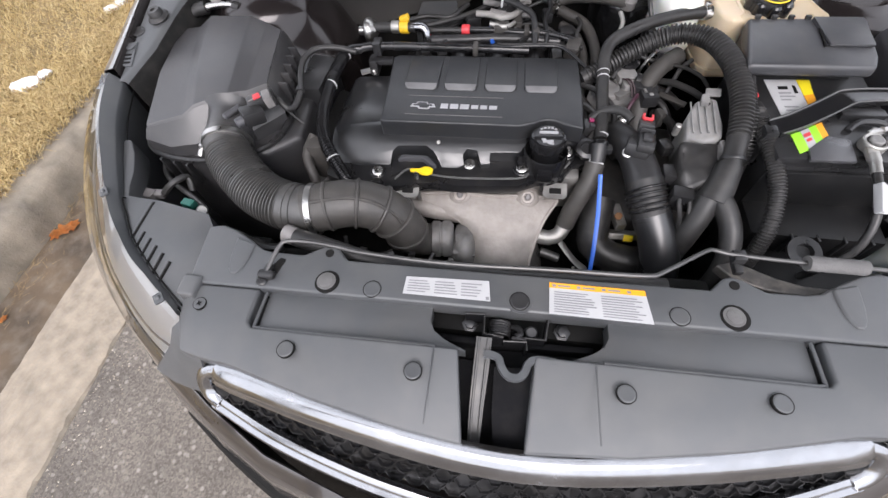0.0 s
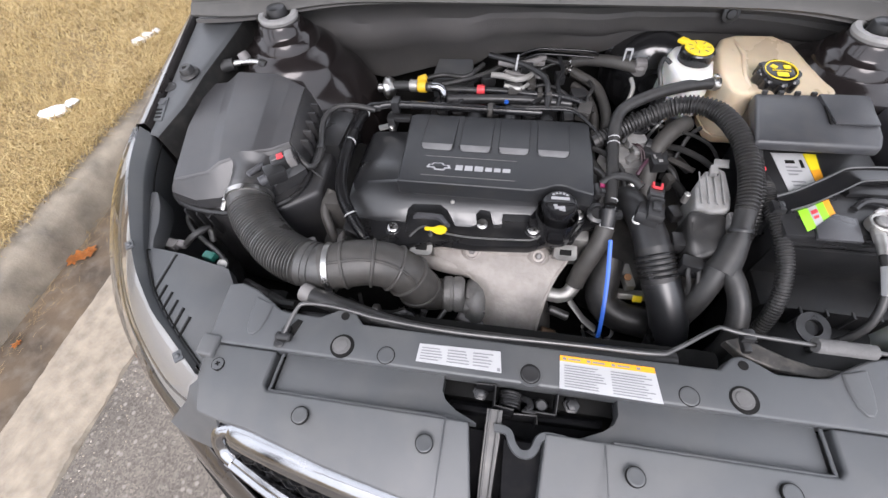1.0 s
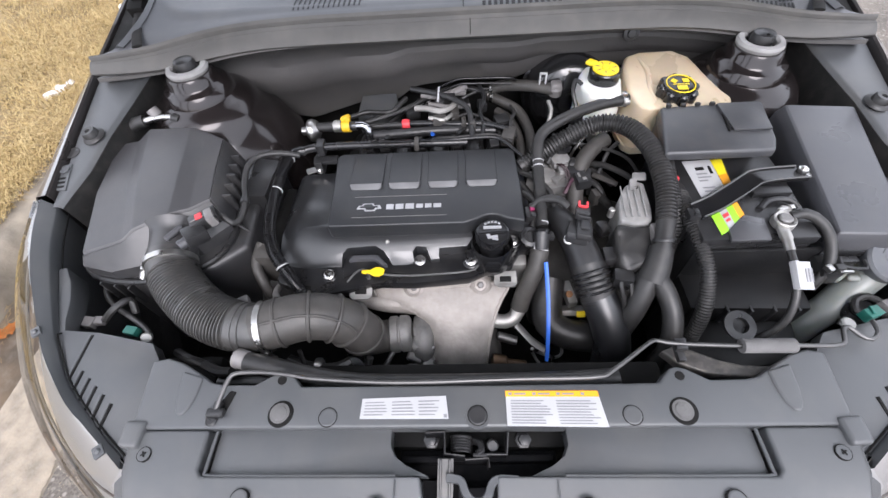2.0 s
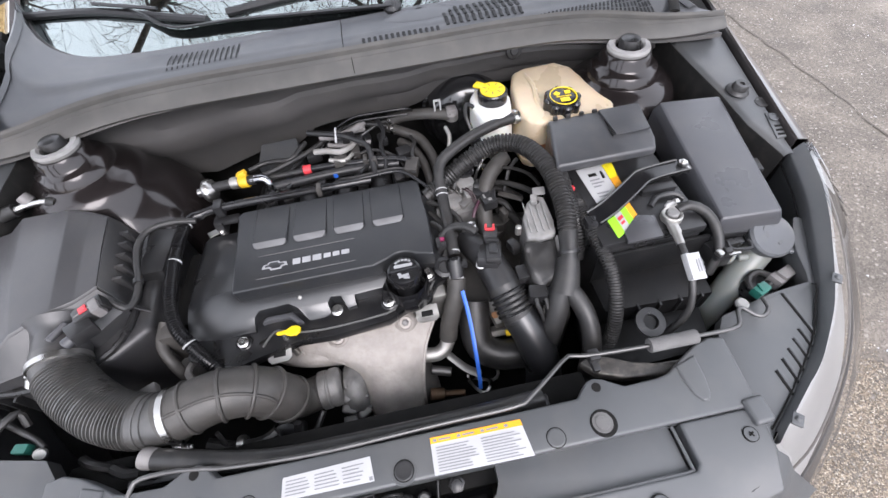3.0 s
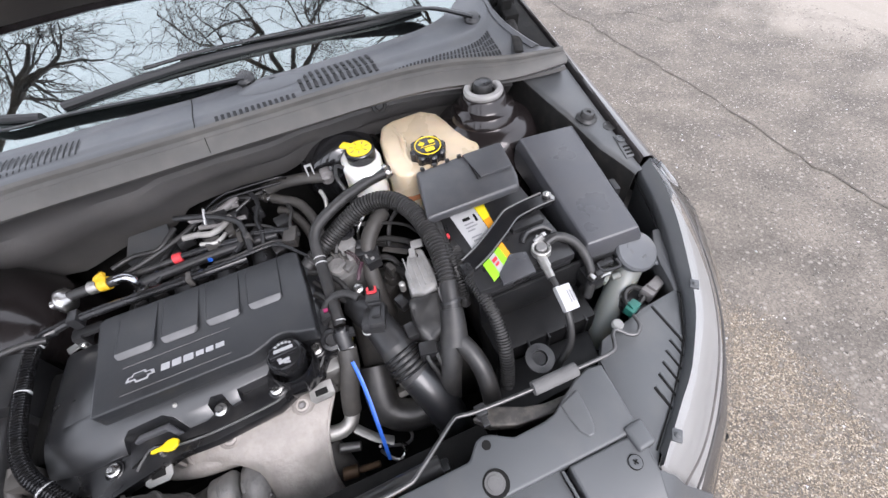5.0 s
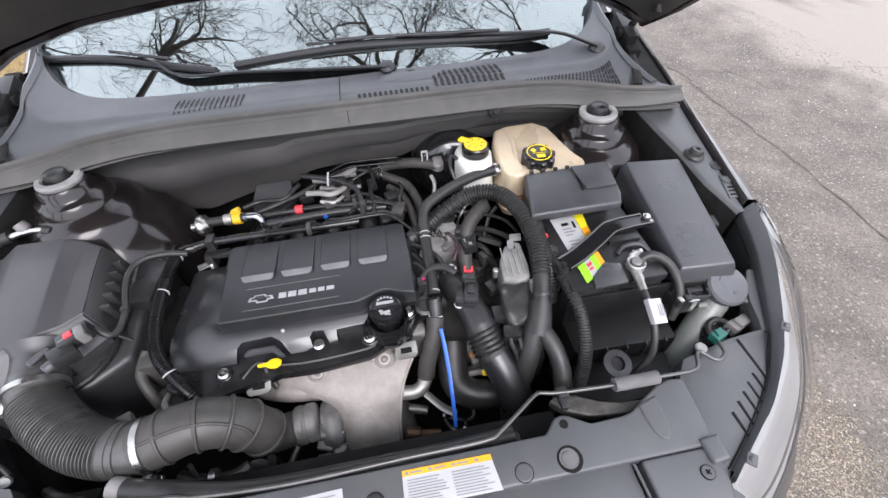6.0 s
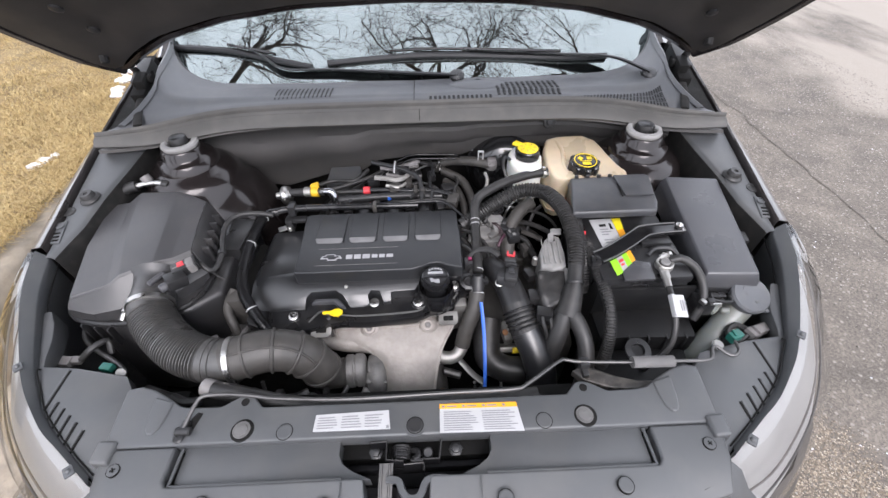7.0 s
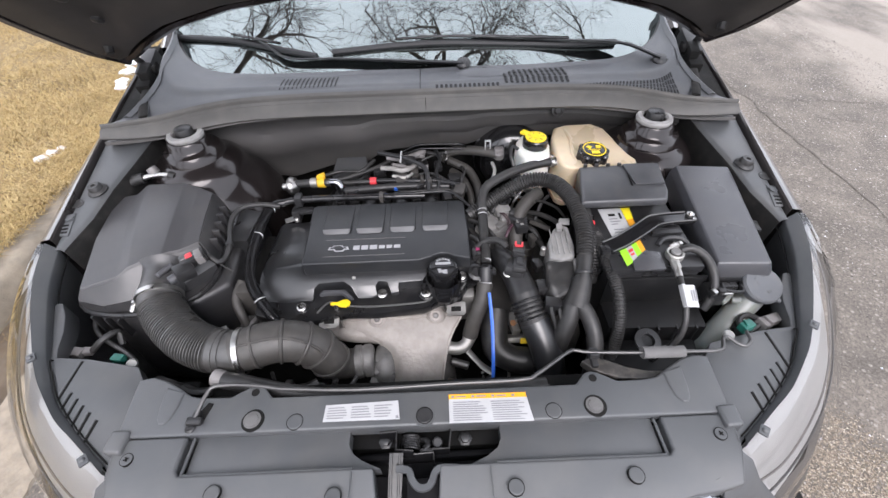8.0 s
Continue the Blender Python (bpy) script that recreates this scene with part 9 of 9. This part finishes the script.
for pts, r in (([(0.235, 0.775, 0.772), (0.255, 0.760, 0.782), (0.285, 0.735, 0.784), (0.308, 0.715, 0.778)], 0.0055), ([(0.246, 0.790, 0.798), (0.275, 0.776, 0.800), (0.302, 0.758, 0.794), (0.318, 0.740, 0.778)], 0.0032),
               ([(0.236, 0.735, 0.735), (0.250, 0.715, 0.742), (0.262, 0.695, 0.742), (0.27, 0.67, 0.73)], 0.0075)):
    part("dusty_line", tube(pts, r, 10, 0.01), MATTE, gear, "dusty black line")
part("line_bracket", join(box((0.262, 0.742, 0.760), (0.050, 0.010, 0.004), 0.001, (15, 0, -35)), box((0.242, 0.715, 0.74), (0.012, 0.020, 0.030), 0.003, (0, 0, 20))), DUSTY, gear, "dusty bracket")
part("silver_bolt", lathe([(0.010, 0), (0.010, 0.006), (0.006, 0.009)], (0.172, 0.690, 0.755), (0, -0.3, 1), 14), STEEL, gear)
part("coil_plug", join(box((0.108, 0.648, 0.770), (0.018, 0.026, 0.022), 0.003), box((0.112, 0.640, 0.782), (0.008, 0.010, 0.004), 0.001)), BLACK, gear)
part("purple_tab", box((0.111, 0.655, 0.783), (0.008, 0.012, 0.004), 0.001), mat("maroon_tab", (0.28, 0.03, 0.10), 0.5, bump=0), gear)
part("round_plug", lathe([(0.016, 0), (0.018, 0.004), (0.018, 0.014), (0.012, 0.017), (0.010, 0.010)], (0.104, 0.610, 0.752), (0.1, -0.4, 1), 20), BLACK, gear)
for pts, r in (([(0.10, 0.70, 0.775), (0.115, 0.68, 0.778), (0.120, 0.65, 0.775), (0.11, 0.625, 0.765)], 0.006), ([(0.10, 0.75, 0.78), (0.125, 0.73, 0.782), (0.15, 0.70, 0.775), (0.155, 0.67, 0.76)], 0.005),
               ([(0.155, 0.775, 0.775), (0.17, 0.80, 0.79), (0.19, 0.82, 0.785)], 0.006), ([(0.22, 0.74, 0.765), (0.25, 0.735, 0.75), (0.27, 0.70, 0.72)], 0.006), ([(0.235, 0.79, 0.75), (0.26, 0.77, 0.75), (0.29, 0.76, 0.73)], 0.008),
               ([(0.17, 0.83, 0.80), (0.20, 0.81, 0.80), (0.235, 0.805, 0.79)], 0.004), ([(0.29, 0.80, 0.80), (0.27, 0.785, 0.79), (0.255, 0.76, 0.76)], 0.004), ([(0.10, 0.74, 0.76), (0.14, 0.69, 0.74), (0.17, 0.665, 0.72)], 0.007)):
    part("wire", tube(pts, r, 8, 0.01), RUBBER, gear)
part("round_cap", lathe([(0.018, 0), (0.019, 0.006), (0.012, 0.012), (0.004, 0.010)], (0.185, 0.808, 0.790), (0, -0.6, 0.8), 20), SATIN, gear)
part("yellow_tag", box((0.205, 0.525, 0.625), (0.016, 0.006, 0.012), 0.001, (-40, 0, 0)), YELLOW, gear, "small yellow tag")
part("alloy_bracket", join(box((0.196, 0.535, 0.62), (0.05, 0.020, 0.012), 0.002, (-30, 0, 0)), box((0.185, 0.56, 0.64), (0.018, 0.05, 0.02), 0.004, (0, 0, 10))), ALU, gear, "small alloy bracket")
part("rust_bolt", lathe([(0.007, 0), (0.007, 0.005)], (0.182, 0.552, 0.653), (0, -0.5, 1), 6), mat("rusty_steel", (0.22, 0.11, 0.05), 0.8, bump=0.2), gear)

# body member and hoses behind the radiator cover
mem = thing("cross_member", (0.33, 0.37, 0.74), "dusty pressed metal tongue behind the radiator cover", "bracket")
part("metal_tongue", prism([(0.262, 0.392), (0.280, 0.372), (0.315, 0.358), (0.372, 0.352), (0.405, 0.360), (0.402, 0.368), (0.365, 0.370), (0.335, 0.378), (0.305, 0.392), (0.285, 0.400)], 0.752, 0.770, 0.006, 3), mat("dusty_metal", (0.075, 0.07, 0.066), 0.45, metal=0.4, var=0.3, scale=25, bump=0.2, dust=0.4), mem)
fh = thing("radiator_hose", (-0.25, 0.37, 0.72), "black radiator hose lying behind the cover", "hose")
part("hose", tube([(-0.335, 0.385, 0.770), (-0.30, 0.378, 0.768), (-0.24, 0.365, 0.762), (-0.18, 0.358, 0.752), (-0.10, 0.356, 0.748), (0.06, 0.356, 0.748), (0.2, 0.36, 0.75)], 0.014, 14, 0.015), RUBBER, fh)
part("metal_end", lathe([(0.014, 0), (0.015, 0.004), (0.014, 0.018), (0.010, 0.020)], (-0.352, 0.390, 0.771), (1, -0.25, -0.05), 18), GREYCON, fh, "grey hose end")
fan = thing("radiator_fan", (-0.1, 0.40, 0.52), "dark radiator fan shroud behind the cover", "fan")
part("fan_shroud", prism([(-0.40, 0.345), (0.28, 0.345), (0.28, 0.40), (-0.40, 0.40)], 0.45, 0.715, 0.01), DARK, fan)
part("shroud_rib", box((-0.10, 0.372, 0.72), (0.60, 0.012, 0.012), 0.003), BLACK, fan)
for k in range(6):
    part("shroud_clip", box((-0.30 + 0.1 * k, 0.362, 0.726), (0.022, 0.018, 0.02), 0.004), BLACK, fan)
loom = thing("turbo_wiring", (-0.22, 0.42, 0.62), "black sensor wiring hanging below the intake elbow", "wiring")
for pts, r in (([(-0.275, 0.415, 0.735), (-0.27, 0.400, 0.70), (-0.25, 0.395, 0.675), (-0.225, 0.395, 0.665)], 0.0035), ([(-0.225, 0.40, 0.68), (-0.20, 0.395, 0.665), (-0.18, 0.405, 0.67), (-0.172, 0.42, 0.69)], 0.006), ([(-0.30, 0.41, 0.71), (-0.26, 0.40, 0.70), (-0.22, 0.40, 0.70), (-0.20, 0.41, 0.70)], 0.009), ([(-0.19, 0.40, 0.65), (-0.16, 0.41, 0.65), (-0.14, 0.44, 0.66)], 0.005)):
    part("wire", tube(pts, r, 8, 0.01), RUBBER, loom)
part("sensor_head", lathe([(0.015, 0), (0.017, 0.005), (0.015, 0.02), (0.008, 0.023)], (-0.228, 0.402, 0.672), (0.2, -0.7, 0.7), 18), BLACK, loom)
part("steel_collar", lathe([(0.0125, 0), (0.013, 0.002), (0.0125, 0.010)], (-0.255, 0.402, 0.702), (1, 0, 0), 16), STEEL, loom)

lf = thing("lamp_wiring", (-0.45, 0.42, 0.60), "dark wiring and brackets beside the filter box", "wiring")
part("dark_bracket", box((-0.46, 0.395, 0.66), (0.10, 0.05, 0.10), 0.01), DARK, lf)
for pts, r in (([(-0.43, 0.40, 0.72), (-0.40, 0.385, 0.73), (-0.37, 0.38, 0.74)], 0.008), ([(-0.50, 0.43, 0.70), (-0.46, 0.41, 0.72), (-0.42, 0.40, 0.70)], 0.007), ([(-0.40, 0.50, 0.69), (-0.38, 0.47, 0.70), (-0.39, 0.44, 0.68)], 0.007)):
    part("wire", tube(pts, r, 8, 0.01), RUBBER, lf)
part("small_plug", box((-0.395, 0.50, 0.735), (0.03, 0.02, 0.016), 0.003, (0, 0, 25)), GREYCON, lf)

strut_line = thing("strut_hose", (-0.61, 0.86, 0.82), "black hose joined to a bright pipe beside the strut tower", "hose")
part("black_hose", tube([(-0.695, 0.800, 0.80), (-0.692, 0.830, 0.835), (-0.672, 0.848, 0.852), (-0.645, 0.856, 0.856)], 0.0125, 14, 0.01), RUBBER, strut_line)
part("bright_pipe", tube([(-0.648, 0.855, 0.856), (-0.62, 0.862, 0.858), (-0.585, 0.862, 0.856), (-0.55, 0.845, 0.846), (-0.525, 0.83, 0.83)], 0.0062, 12, 0.01), STEEL, strut_line, "bright metal pipe")
part("service_port", join(lathe([(0.011, 0), (0.012, 0.004), (0.011, 0.016)], (-0.622, 0.868, 0.858), (-0.5, 0.3, 0.8), 14)), GREYCON, strut_line, "grey service cap")
part("sleeve", tube([(-0.588, 0.862, 0.856), (-0.574, 0.858, 0.853)], 0.010, 12, 0.006), RUBBER, strut_line)
